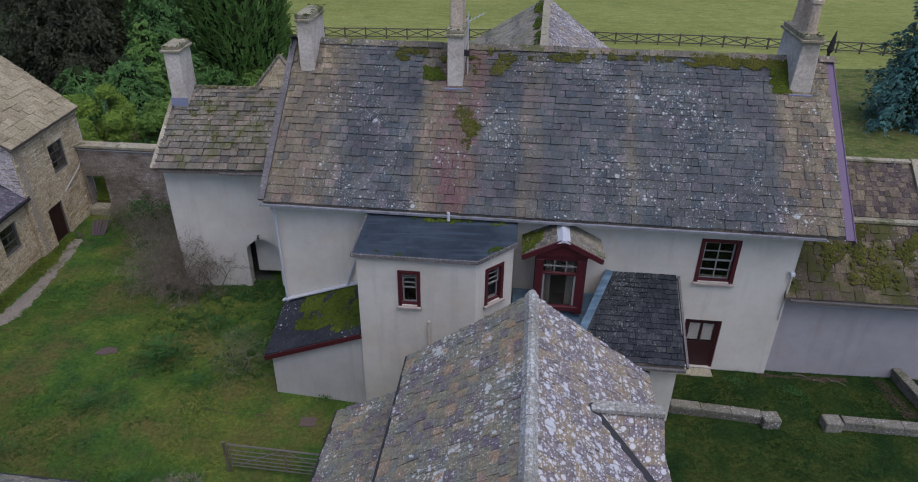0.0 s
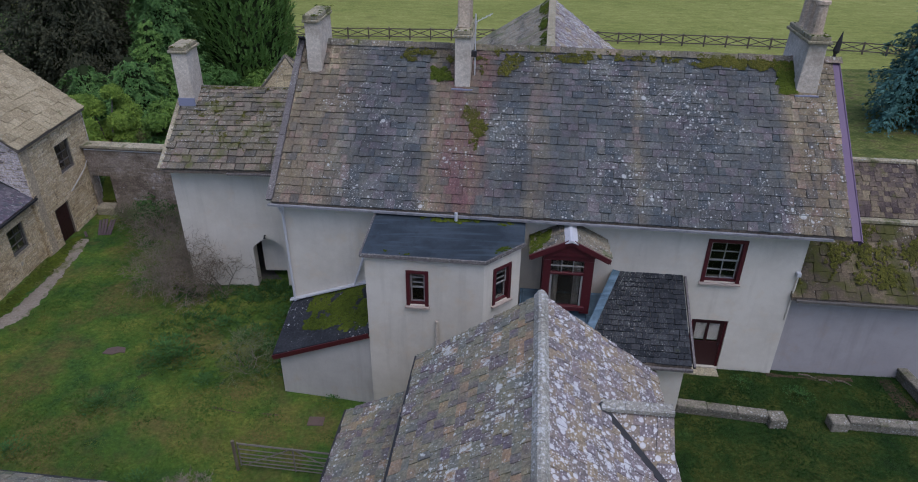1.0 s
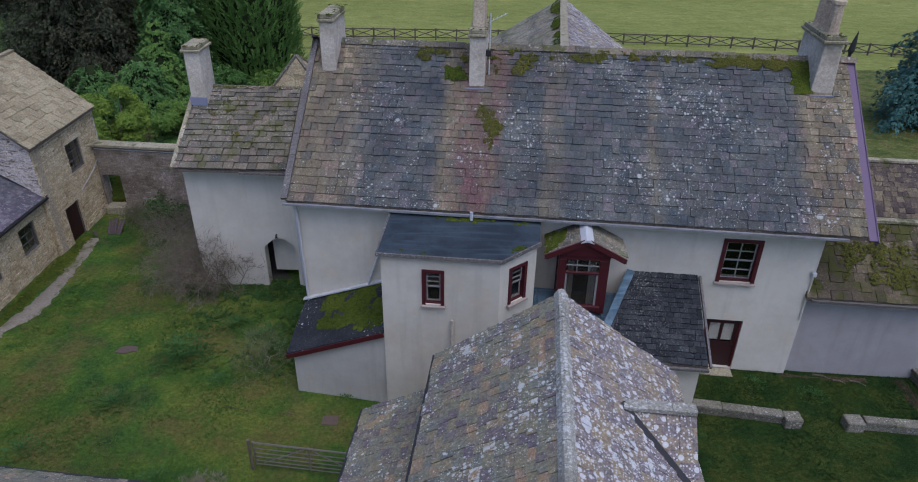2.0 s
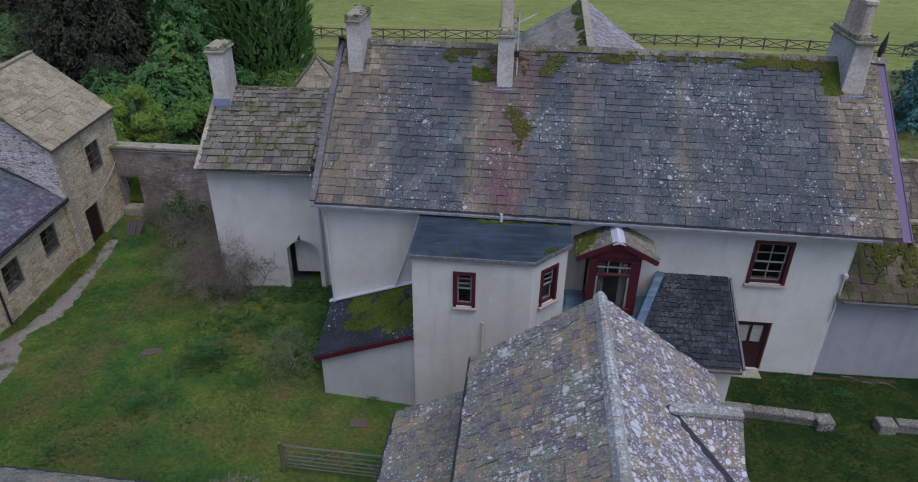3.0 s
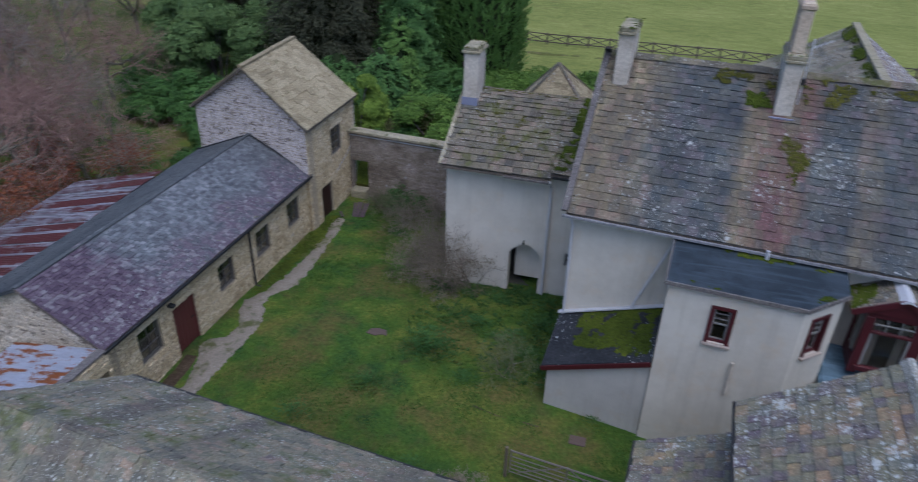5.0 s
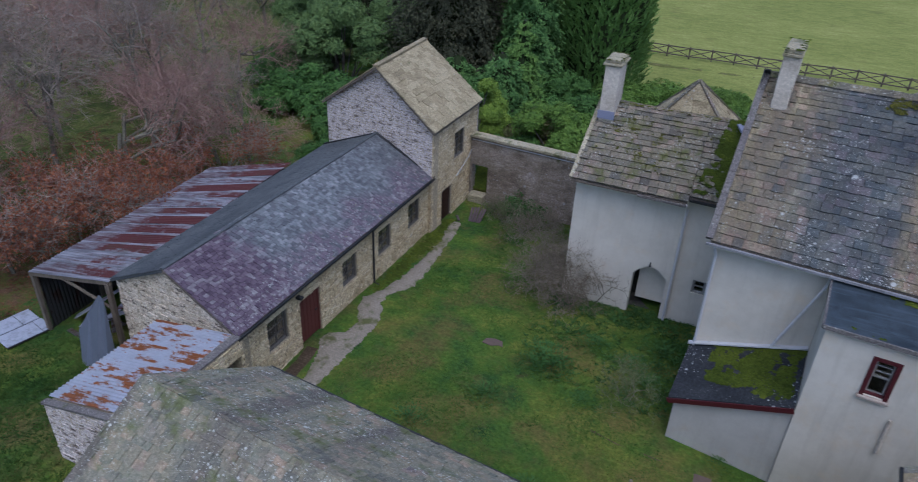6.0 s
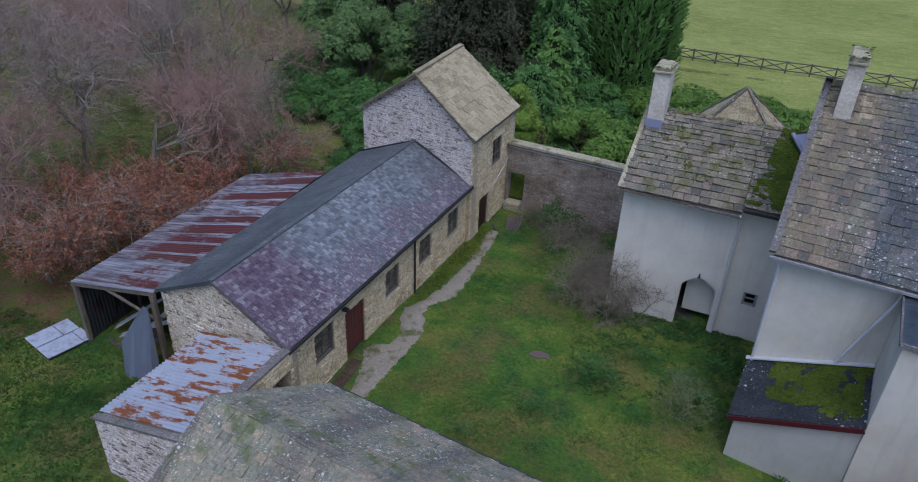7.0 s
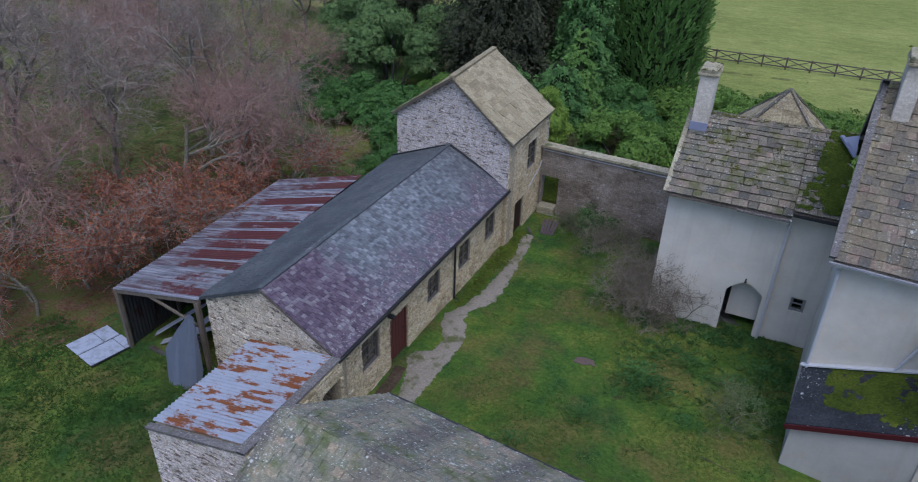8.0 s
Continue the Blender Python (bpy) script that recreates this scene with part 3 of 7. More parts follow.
def quad(bm, pts):
    return bm.faces.new([bm.verts.new(p) for p in pts])


def box(bm, x0, x1, y0, y1, z0, z1, bev=0.0):
    v = [bm.verts.new((x, y, z)) for z in (z0, z1) for y in (y0, y1) for x in (x0, x1)]
    fs = [bm.faces.new([v[i] for i in f]) for f in ((0, 2, 3, 1), (4, 5, 7, 6), (0, 1, 5, 4), (2, 6, 7, 3), (0, 4, 6, 2), (1, 3, 7, 5))]
    if bev:
        bmesh.ops.bevel(bm, geom=list({e for f in fs for e in f.edges}), offset=bev, segments=1, affect="EDGES")
    return bm


def boxes(*args, bev=0.0):
    bm = bmesh.new()
    for a in args:
        box(bm, *a, bev=bev)
    return bm


def prism(bm, pts, vec):
    """A solid: the polygon pts pushed along vec."""
    vec = Vector(vec)
    a = [bm.verts.new(p) for p in pts]
    b = [bm.verts.new(Vector(p) + vec) for p in pts]
    bm.faces.new(a), bm.faces.new(b[::-1])
    for i in range(len(a)):
        j = (i + 1) % len(a)
        bm.faces.new((a[j], a[i], b[i], b[j]))
    bmesh.ops.recalc_face_normals(bm, faces=bm.faces[:])
    return bm


def bar(bm, p, q, w, h=None, up=(0, 0, 1)):
    """A square bar from p to q."""
    p, q, h = Vector(p), Vector(q), h or w
    d = (q - p).normalized()
    s = d.cross(Vector(up))
    s = (s if s.length > 1e-4 else d.cross(Vector((1, 0, 0)))).normalized() * w / 2
    t = s.cross(d).normalized() * h / 2
    prism(bm, [p + s + t, p - s + t, p - s - t, p + s - t], q - p)
    return bm


def tube(bm, pts, radii, sides=6):
    """A round, tapering tube through pts."""
    rings = []
    for i, p in enumerate(pts):
        p = Vector(p)
        d = (Vector(pts[min(i + 1, len(pts) - 1)]) - Vector(pts[max(i - 1, 0)])).normalized()
        a = d.orthogonal().normalized()
        b = d.cross(a)
        rings.append([bm.verts.new(p + (a * math.cos(2 * math.pi * k / sides) + b * math.sin(2 * math.pi * k / sides)) * radii[i]) for k in range(sides)])
    for r, s in zip(rings, rings[1:]):
        for k in range(sides):
            bm.faces.new((r[k], r[(k + 1) % sides], s[(k + 1) % sides], s[k]))
    bm.faces.new(rings[0][::-1]), bm.faces.new(rings[-1])
    return bm


def wall(bm, p, q, z0, z1, thick, holes=(), top=None):
    """An upright wall whose outer face runs from p to q (outside is to the right of that way), with real openings (a0, a1, z0, z1)
    through it. top: more points (a, z) of a gable above z1."""
    p, q = Vector((*p, 0)), Vector((*q, 0))
    L = (q - p).length
    e = (q - p) / L
    inn = Vector((-e.y, e.x, 0)) * thick
    at = lambda a, z, d=0: p + e * a + inn * d + Vector((0, 0, z))
    xs = sorted({0.0, L, *(h[0] for h in holes), *(h[1] for h in holes)})
    zs = sorted({z0, z1, *(h[2] for h in holes), *(h[3] for h in holes)})
    solid = lambda a, z: 0 < a < L and z0 < z < z1 and not any(h[0] < a < h[1] and h[2] < z < h[3] for h in holes)
    for i in range(len(xs) - 1):
        for j in range(len(zs) - 1):
            a0, a1, b0, b1 = xs[i], xs[i + 1], zs[j], zs[j + 1]
            am, bmid = (a0 + a1) / 2, (b0 + b1) / 2
            if not solid(am, bmid):
                continue
            quad(bm, [at(a0, b0), at(a1, b0), at(a1, b1), at(a0, b1)])
            quad(bm, [at(a1, b0, 1), at(a0, b0, 1), at(a0, b1, 1), at(a1, b1, 1)])
            if i == 0 or not solid((xs[i - 1] + a0) / 2, bmid):
                quad(bm, [at(a0, b0, 1), at(a0, b0), at(a0, b1), at(a0, b1, 1)])
            if i == len(xs) - 2 or not solid((xs[i + 2] + a1) / 2, bmid):
                quad(bm, [at(a1, b0), at(a1, b0, 1), at(a1, b1, 1), at(a1, b1)])
            if j == 0 or not solid(am, (zs[j - 1] + b0) / 2):
                quad(bm, [at(a0, b0, 1), at(a1, b0, 1), at(a1, b0), at(a0, b0)])
            if (j == len(zs) - 2 and not top) or (j < len(zs) - 2 and not solid(am, (zs[j + 2] + b1) / 2)):
                quad(bm, [at(a0, b1), at(a1, b1), at(a1, b1, 1), at(a0, b1, 1)])
    if top:
        prism(bm, [at(0, z1), at(L, z1)] + [at(a, z) for a, z in top], inn)
    return bm


rng = random.Random(7)
VARIANTS = {}


def piece_coords(k, kind):
    r = random.Random(k * 13 + (5 if kind == "slate" else 0))
    j = 0.035 if kind == "slate" else 0.1
    out = []
    for z in (0, 1):
        for y in (0, 1):
            for x in (0, 1):
                s = 0.0 if (kind == "slate" or z == 0) else 0.1
                out.append((x - 0.5 + r.uniform(-j, j) * (1 if z else 0.5) - s * (x - 0.5), y - 0.5 + r.uniform(-j, j) - s * (y - 0.5), z + (r.uniform(-0.15, 0.15) if z else 0)))
    return out


FACES = ((0, 2, 3, 1), (4, 5, 7, 6), (0, 1, 5, 4), (2, 6, 7, 3), (0, 4, 6, 2), (1, 3, 7, 5))


def piece_mesh(k, kind, material):
    key = (k, kind, material)
    if key not in VARIANTS:
        me = bpy.data.meshes.new(kind)
        me.from_pydata(piece_coords(k, kind), [], FACES)
        me.materials.append(M[material])
        VARIANTS[key] = me
    return VARIANTS[key]


def intervals(poly, b):
    xs = []
    for (x0, y0), (x1, y1) in zip(poly, poly[1:] + poly[:1]):
        if (y0 <= b) != (y1 <= b):
            xs.append(x0 + (b - y0) / (y1 - y0) * (x1 - x0))
    xs.sort()
    return list(zip(xs[::2], xs[1::2]))


LATER = []


def pieces(parent, kind, origin, ex, ey, poly, rows, widths, thick, material, singles=300, near=None, holes=(), tilt=0.0, lap=1.25, lift=0.0, gap=0.006, seed=1, warp=(0, 1, 1)):
    """Courses of slates or stones over the polygon poly of the plane origin + a*ex + b*ey. The `singles` nearest to near are objects of
    their own, the rest is one joined mesh. Built at the end of the file."""
    LATER.append((parent, kind, Vector(origin), Vector(ex).normalized(), Vector(ey).normalized(), poly, rows, widths, thick, material, singles, near, holes, tilt, lap, lift, gap, seed, warp))


def lay(parent, kind, o, ex, ey, poly, rows, widths, thick, material, singles, near, holes, tilt, lap, lift, gap, seed, warp):
    r = random.Random(seed)
    nz = ex.cross(ey)
    b, bmax, found, row = min(p[1] for p in poly), max(p[1] for p in poly), [], 0
    b0 = b
    while b < bmax - 0.02:
        f = (b - b0) / max(bmax - b0, 0.01)
        h = rows[0] + (rows[1] - rows[0]) * f
        h *= r.uniform(0.93, 1.07) if kind == "slate" else r.uniform(0.7, 1.3)
        h = min(h, bmax - b)
        for a0, a1 in intervals(poly, b + h * 0.5):
            a = a0 - (r.uniform(0, widths[1] * 0.5))
            while a < a1 - 0.02:
                w = r.uniform(*widths)
                s, e = max(a, a0), min(a + w, a1)
                if a1 - e < widths[0] * 0.35:
                    e = a1
                a = a + w if e < a1 else a1
                if e - s < 0.04:
                    continue
                cuts = [(s, e)]
                for h0, h1, g0, g1 in holes:
                    if g0 < b + h * 0.6 and g1 > b + h * 0.4:
                        cuts = [c for s_, e_ in cuts for c in ((s_, min(e_, h0)), (max(s_, h1), e_)) if c[1] - c[0] > 0.03]
                for s_, e_ in cuts:
                    found.append((s_, e_, b, h, r.random(), r.randrange(8), r.gauss(0, 1), r.gauss(0, 1)))
        b += h
        row += 1
    mats = []
    for s, e, b, h, q, k, j1, j2 in found:
        long = h * lap if kind == "slate" else h
        c = o + ex * ((s + e) / 2) + ey * (b + long / 2 - (0.012 * j2 if kind == "slate" else 0)) + nz * (lift + 0.004 * abs(j1) + warp[0] * (s + e) / 2 / warp[1] * (b + long / 2) / warp[2])
        roll = 0.006 * j1
        x = (ex + ey * roll).normalized()
        y = (ey - ex * roll).normalized()
        if tilt:
            y = (y - nz * (tilt + 0.012 * j2)).normalized()
            n = x.cross(y).normalized()
            c = c + nz * (long * 0.5 * tilt)
        else:
            n = nz
        t = thick * (1 + 0.25 * j2 if kind == "slate" else 1 + 0.3 * j1)
        t = max(t, thick * 0.4)
        m = Matrix.Identity(4)
        for i in range(3):
            m[i][0], m[i][1], m[i][2], m[i][3] = x[i] * (e - s - gap), y[i] * (long - (gap if kind != "slate" else 0)), n[i] * t, c[i]
        mats.append((m, k))
    if near is not None and len(mats) > singles:
        near = Vector(near)
        mats.sort(key=lambda v: (v[0].translation - near).length)
    for m, k in mats[:singles]:
        ob = new(kind, piece_mesh(k, kind, material))
        ob.parent = parent
        ob.matrix_parent_inverse = rest_pose(parent).inverted()
        ob.matrix_basis = m
    rest = mats[singles:]
    if rest:
        base = [np.array(piece_coords(k, kind)) for k in range(8)]
        vs = np.concatenate([base[k] @ np.array(m.to_3x3()).T + np.array(m.translation) for m, k in rest])
        fs = [tuple(i + 8 * n for i in f) for n in range(len(rest)) for f in FACES]
        me = bpy.data.meshes.new(kind + "_covering")
        me.from_pydata(vs.tolist(), [], fs)
        me.materials.append(M[material])
        ob = new(kind + "_covering", me)
        ob.parent = parent
        ob.matrix_parent_inverse = rest_pose(parent).inverted()
        ob["kind"] = "stuff"


def roof_deck(bm, pts, thick=0.08):
    """A slab under the slates, thickness downwards."""
    prism(bm, pts, (0, 0, -thick))
    return bm


# ---- the plan ----
def smooth(a, b, x):
    t = min(max((x - a) / (b - a), 0), 1)
    return t * t * (3 - 2 * t)


def ground_z(x, y):
    z = 0.72 * smooth(1.0, 6.5, x) * (1 - smooth(40, 60, y))
    z -= 0.8 * smooth(-22.5, -29.5, x)
    z -= 0.9 * smooth(32, 60, y)
    z += 0.08 * noise.noise(Vector((x * 0.25, y * 0.25, 0))) + 0.03 * noise.noise(Vector((x * 0.9, y * 0.9, 3)))
    return z


TURN_H = -4.5
HOUSE = pose(-6.27, 19.15, 0, 0, 0, TURN_H)


def hp(u, v, z):
    """A place in the house's own grid (u along the front, v away from it)."""
    return HOUSE @ Vector((u, v, z))


HU, HV = HOUSE.to_3x3() @ Vector((1, 0, 0)), HOUSE.to_3x3() @ Vector((0, 1, 0))


def rest_pose(ob):
    m = Matrix.Identity(4)
    while ob:
        m, ob = ob.matrix_basis @ m, ob.parent
    return m


def frame_axes(p, e, out):
    e, out = Vector(e).normalized(), Vector(out).normalized()
    m = Matrix.Identity(4)
    up = Vector((0, 0, 1))
    for i in range(3):
        m[i][0], m[i][1], m[i][2], m[i][3] = e[i], -out[i], up[i], p[i]
    return m


def window(parent, p, e, out, w, h, cols=2, rows=4, frame_m="red", sash_m="sash", fw=0.09, sill=True, deep=0.1, casing=True, mid=True, label="", plain_low=False):
    """A window in an opening of size w by h whose lower corner is p, along e, facing out. Own axes: x along, y inwards, z up."""
    m = frame_axes(p, e, out)
    win = part("window", boxes((fw, w - fw, deep - 0.06, deep + 0.06, h - fw, h)), frame_m, parent, label)
    win.matrix_basis = m
    for a in ((0, fw, deep - 0.06, deep + 0.06, 0, h), (w - fw, w, deep - 0.06, deep + 0.06, 0, h), (fw, w - fw, deep - 0.06, deep + 0.06, 0, fw * 0.8)):
        part("frame", boxes(a), frame_m, win)
    if casing:
        for a in ((-0.05, fw * 0.8, -0.035, deep - 0.065, -0.02, h + 0.05), (w - fw * 0.8, w + 0.05, -0.035, deep - 0.065, -0.02, h + 0.05), (fw * 0.8, w - fw * 0.8, -0.035, deep - 0.065, h - fw * 0.7, h + 0.05)):
            part("architrave", boxes(a), frame_m, win)
    iw, ih = w - 2 * fw, h - 1.8 * fw
    bm = bmesh.new()
    s = 0.045
    for k in range(2 if mid else 1):
        n = 2 if mid else 1
        z0, z1, y = fw * 0.8 + ih * k / n, fw * 0.8 + ih * (k + 1) / n, deep + (0.0 if k else 0.045)
        for a in ((fw, fw + s, y - 0.02, y + 0.02, z0, z1), (w - fw - s, w - fw, y - 0.02, y + 0.02, z0, z1), (fw + s, w - fw - s, y - 0.02, y + 0.02, z0, z0 + s), (fw + s, w - fw - s, y - 0.02, y + 0.02, z1 - s, z1)):
            box(bm, *a)
    for c in range(1, cols):
        x = fw + iw * c / cols
        box(bm, x - 0.014, x + 0.014, deep - 0.01, deep + 0.055, fw, h - fw)
    for c in range(1, rows):
        z = fw * 0.8 + ih * c / rows
        if not (mid and rows % 2 == 0 and c == rows // 2) and not (plain_low and c < rows / 2):
            box(bm, fw, w - fw, deep - 0.008, deep + 0.05, z - 0.014, z + 0.014)
    part("sash", bm, sash_m, win)
    for c in range(cols):
        for q in range(rows):
            x0, x1 = fw + iw * c / cols + 0.01, fw + iw * (c + 1) / cols - 0.01
            z0, z1 = fw * 0.8 + ih * q / rows + 0.01, fw * 0.8 + ih * (q + 1) / rows - 0.01
            y = deep + (0.03 if q < rows / 2 else 0.005)
            g = part("pane", boxes((x0, x1, y - 0.003, y + 0.003, z0, z1)), "glass", win)
            g.visible_shadow = False
    if sill:
        part("sill", boxes((-0.09, w + 0.09, -0.11, deep - 0.062, -0.1, -0.021), bev=0.012), "sill", win)
    return win


def door(parent, p, e, out, w, h, mat, frame_m, glazed=False, deep=0.12, label="", boards=6):
    m = frame_axes(p, e, out)
    fw = 0.08
    d = part("door", boxes((0, fw, deep - 0.05, deep + 0.05, 0, h), (w - fw, w, deep - 0.05, deep + 0.05, 0, h), (fw, w - fw, deep - 0.05, deep + 0.05, h - fw, h)), frame_m, parent, label)
    d.matrix_basis = m
    if glazed:
        z = h * 0.52
        part("panel", boxes((fw, w - fw, deep - 0.02, deep + 0.02, 0.02, z)), mat, d)
        bm = boxes((fw, fw + 0.11, deep - 0.02, deep + 0.02, z, h - fw), (w - fw - 0.11, w - fw, deep - 0.02, deep + 0.02, z, h - fw), (fw + 0.11, w - fw - 0.11, deep - 0.02, deep + 0.02, h - fw - 0.12, h - fw), (w / 2 - 0.04, w / 2 + 0.04, deep - 0.02, deep + 0.02, z, h - fw - 0.12))
        part("rail", bm, mat, d)
        for x0, x1, k in ((fw + 0.12, w / 2 - 0.05, "curtain"), (w / 2 + 0.05, w - fw - 0.12, "curtain")):
            part("blind", boxes((x0, x1, deep + 0.03, deep + 0.04, z + 0.05, h - fw - 0.13)), k, d)
            g = part("pane", boxes((x0, x1, deep - 0.004, deep + 0.004, z + 0.01, h - fw - 0.13)), "glass", d)
            g.visible_shadow = False
        part("handle", boxes((w - fw - 0.1, w - fw - 0.04, deep - 0.07, deep - 0.02, z - 0.1, z - 0.06), bev=0.01), "black_pipe", d)
    else:
        for k in range(boards):
            x0 = fw + (w - 2 * fw) * k / boards
            part("plank", boxes((x0 + 0.004, x0 + (w - 2 * fw) / boards - 0.004, deep - 0.02, deep + 0.02, 0.03, h - fw), bev=0.004), mat, d)
        part("latch", boxes((w - fw - 0.2, w - fw - 0.05, deep - 0.05, deep - 0.02, h * 0.5, h * 0.5 + 0.05), bev=0.008), "black_pipe", d)
    return d


def slope(parent, kind_mat, p0, p1, q1, q0, rows, widths, thick=0.02, near=None, seed=1, singles=300, tilt=0.05, holes=(), gap=0.006, deck=True, deck_mat="timber", lift=0.0):
    """A roof slope: eave p0-p1 (left to right seen from outside), top q0-q1; deck plus courses of slates."""
    p0, p1, q0, q1 = Vector(p0), Vector(p1), Vector(q0), Vector(q1)
    ex = (p1 - p0).normalized()
    nz = ex.cross(q0 - p0).normalized()
    ey = nz.cross(ex)
    flat = [((v - p0).dot(ex), (v - p0).dot(ey)) for v in (p0, p1, q1, q0)]
    roof = None
    if deck:
        inv = rest_pose(parent).inverted()
        bm = bmesh.new()
        roof_deck(bm, [inv @ (v - nz * 0.012) for v in (p0, p1, q1, q0)], 0.1)
        roof = part("roof", bm, deck_mat, parent)
    pieces(roof or parent, "slate", p0, ex, ey, flat, rows, widths, thick, kind_mat, singles, near, holes, tilt, 1.25, lift, gap, seed, ((q1 - p0).dot(nz), max(0.1, flat[2][0]), max(0.1, flat[2][1])))
    return roof


def moss_patch(parent, p, q, s, t, n, size, seed, level=0.0, mat="moss", flat=0.3):
    """A ragged film of small moss cushions over the four corners p q s t."""
    r = random.Random(seed)
    p, q, s, t = map(Vector, (p, q, s, t))
    nz = (q - p).cross(t - p).normalized()
    vs, fs = [], []
    for _ in range(n):
        a, b = r.random(), r.random()
        c = p.lerp(q, a).lerp(t.lerp(s, a), b)
        edge = min(a, 1 - a, b, 1 - b) * 2
        if noise.noise(c * 1.7) + 0.6 * noise.noise(c * 5.0) + edge * 0.7 - 0.35 < level + r.uniform(-0.2, 0.2):
            continue
        d = size * r.lognormvariate(-0.2, 0.45)
        i, m, a0 = len(vs), 5, r.random() * 6
        ex = (q - p).normalized()
        ey = nz.cross(ex)
        for w in range(m):
            g = a0 + 2 * math.pi * w / m
            k = d * r.uniform(0.6, 1.3)
            vs.append(tuple(c + ex * k * math.cos(g) + ey * k * math.sin(g) - nz * d * 0.1))
        vs.append(tuple(c + nz * d * flat + ex * r.uniform(-0.3, 0.3) * d))
        fs += [(i + w, i + (w + 1) % m, i + m) for w in range(m)]
    me = bpy.data.meshes.new("moss")
    me.from_pydata(vs, [], fs)
    me.materials.append(M[mat])
    ob = new("moss", me)
    ob.parent = parent
    ob.matrix_parent_inverse = rest_pose(parent).inverted()
    ob["kind"] = "stuff"
    return ob


def moss_run(parent, name, pts, n, size, seed, spread=0.15, flat=0.35, mat="moss"):
    """Moss cushions strewn along a line, as one mesh."""
    r = random.Random(seed)
    vs, fs = [], []
    pts = [Vector(p) for p in pts]
    for _ in range(n * 4):
        k = r.randrange(len(pts) - 1)
        c = pts[k].lerp(pts[k + 1], r.random()) + Vector((r.gauss(0, spread), r.gauss(0, spread), 0))
        s = size * 0.62 * r.lognormvariate(-0.3, 0.5)
        i = len(vs)
        m = 6
        a0, st = r.random() * 6, r.uniform(0.6, 1.7)
        for q in range(m):
            a = a0 + 2 * math.pi * q / m
            d = s * r.uniform(0.6, 1.3)
            vs.append((c.x + d * st * math.cos(a), c.y + d * math.sin(a), c.z - s * 0.35))
        vs.append((c.x + r.uniform(-0.3, 0.3) * s, c.y + r.uniform(-0.3, 0.3) * s, c.z + s * flat))
        fs += [(i + q, i + (q + 1) % m, i + m) for q in range(m)]
    me = bpy.data.meshes.new(name)
    me.from_pydata(vs, [], fs)
    me.materials.append(M[mat])
    ob = new(name, me)
    if parent:
        ob.parent = parent
        ob.matrix_parent_inverse = rest_pose(parent).inverted()
    ob["kind"] = "stuff"
    return ob


# ---- ground ----
def build_ground():
    """One sheet, fine near the yard and coarse towards the horizon."""
    xs = [-3000, -1200, -500, -250, -150, -110] + [-90 + 4 * i for i in range(14)] + [-34 + 0.7 * i for i in range(88)] + [28 + 4 * i for i in range(16)] + [110, 150, 250, 500, 1200, 3000]
    ys = [-3000, -1000, -300, -100, -40, -20, -8] + [-2 + 0.7 * i for i in range(58)] + [39 + 3 * i for i in range(25)] + [120, 140, 180, 250, 400, 800, 1600, 3000]
    vs = [(x, y, ground_z(x, y)) for y in ys for x in xs]
    w = len(xs)
    fs, which = [], []
    wx_far = lambda a, b: a < -43 + 3 * noise.noise(Vector((b * 0.2, 1, 0))) and b > 14
    for j in range(len(ys) - 1):
        for i in range(w - 1):
            fs.append((j * w + i, j * w + i + 1, (j + 1) * w + i + 1, (j + 1) * w + i))
            far = ys[j] > 58 or wx_far(xs[i], ys[j]) or (xs[i] > 22 and ys[j] > 66)
            wx, wy = (xs[i] + xs[i + 1]) / 2, (ys[j] + ys[j + 1]) / 2
            wood = -41 < wx < -30.8 + 2.0 * noise.noise(Vector((wy * 0.4, 3, 0))) and 9.5 < wy < 29 and wx + 30 < (wy - 8.5) * 2 - 8
            # garden ground takes the shade-darkened turf
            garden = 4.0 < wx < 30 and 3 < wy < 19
            # East of the house the olive ground also stands in for shaded rough grass.
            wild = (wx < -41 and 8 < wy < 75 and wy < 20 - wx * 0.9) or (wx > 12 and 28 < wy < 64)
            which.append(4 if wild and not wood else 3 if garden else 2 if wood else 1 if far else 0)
    me = bpy.data.meshes.new("ground")
    me.from_pydata(vs, [], fs)
    me.materials.append(M["grass"]), me.materials.append(M["field"]), me.materials.append(M["litter_ground"]), me.materials.append(M["garden"]), me.materials.append(M["wild"])
    for f, k in zip(me.polygons, which):
        f.material_index, f.use_smooth = k, True
    tagged(new("ground", me), "rough mossy grass of a farmyard and the meadow beyond", "grass", kind="structure")


build_ground()


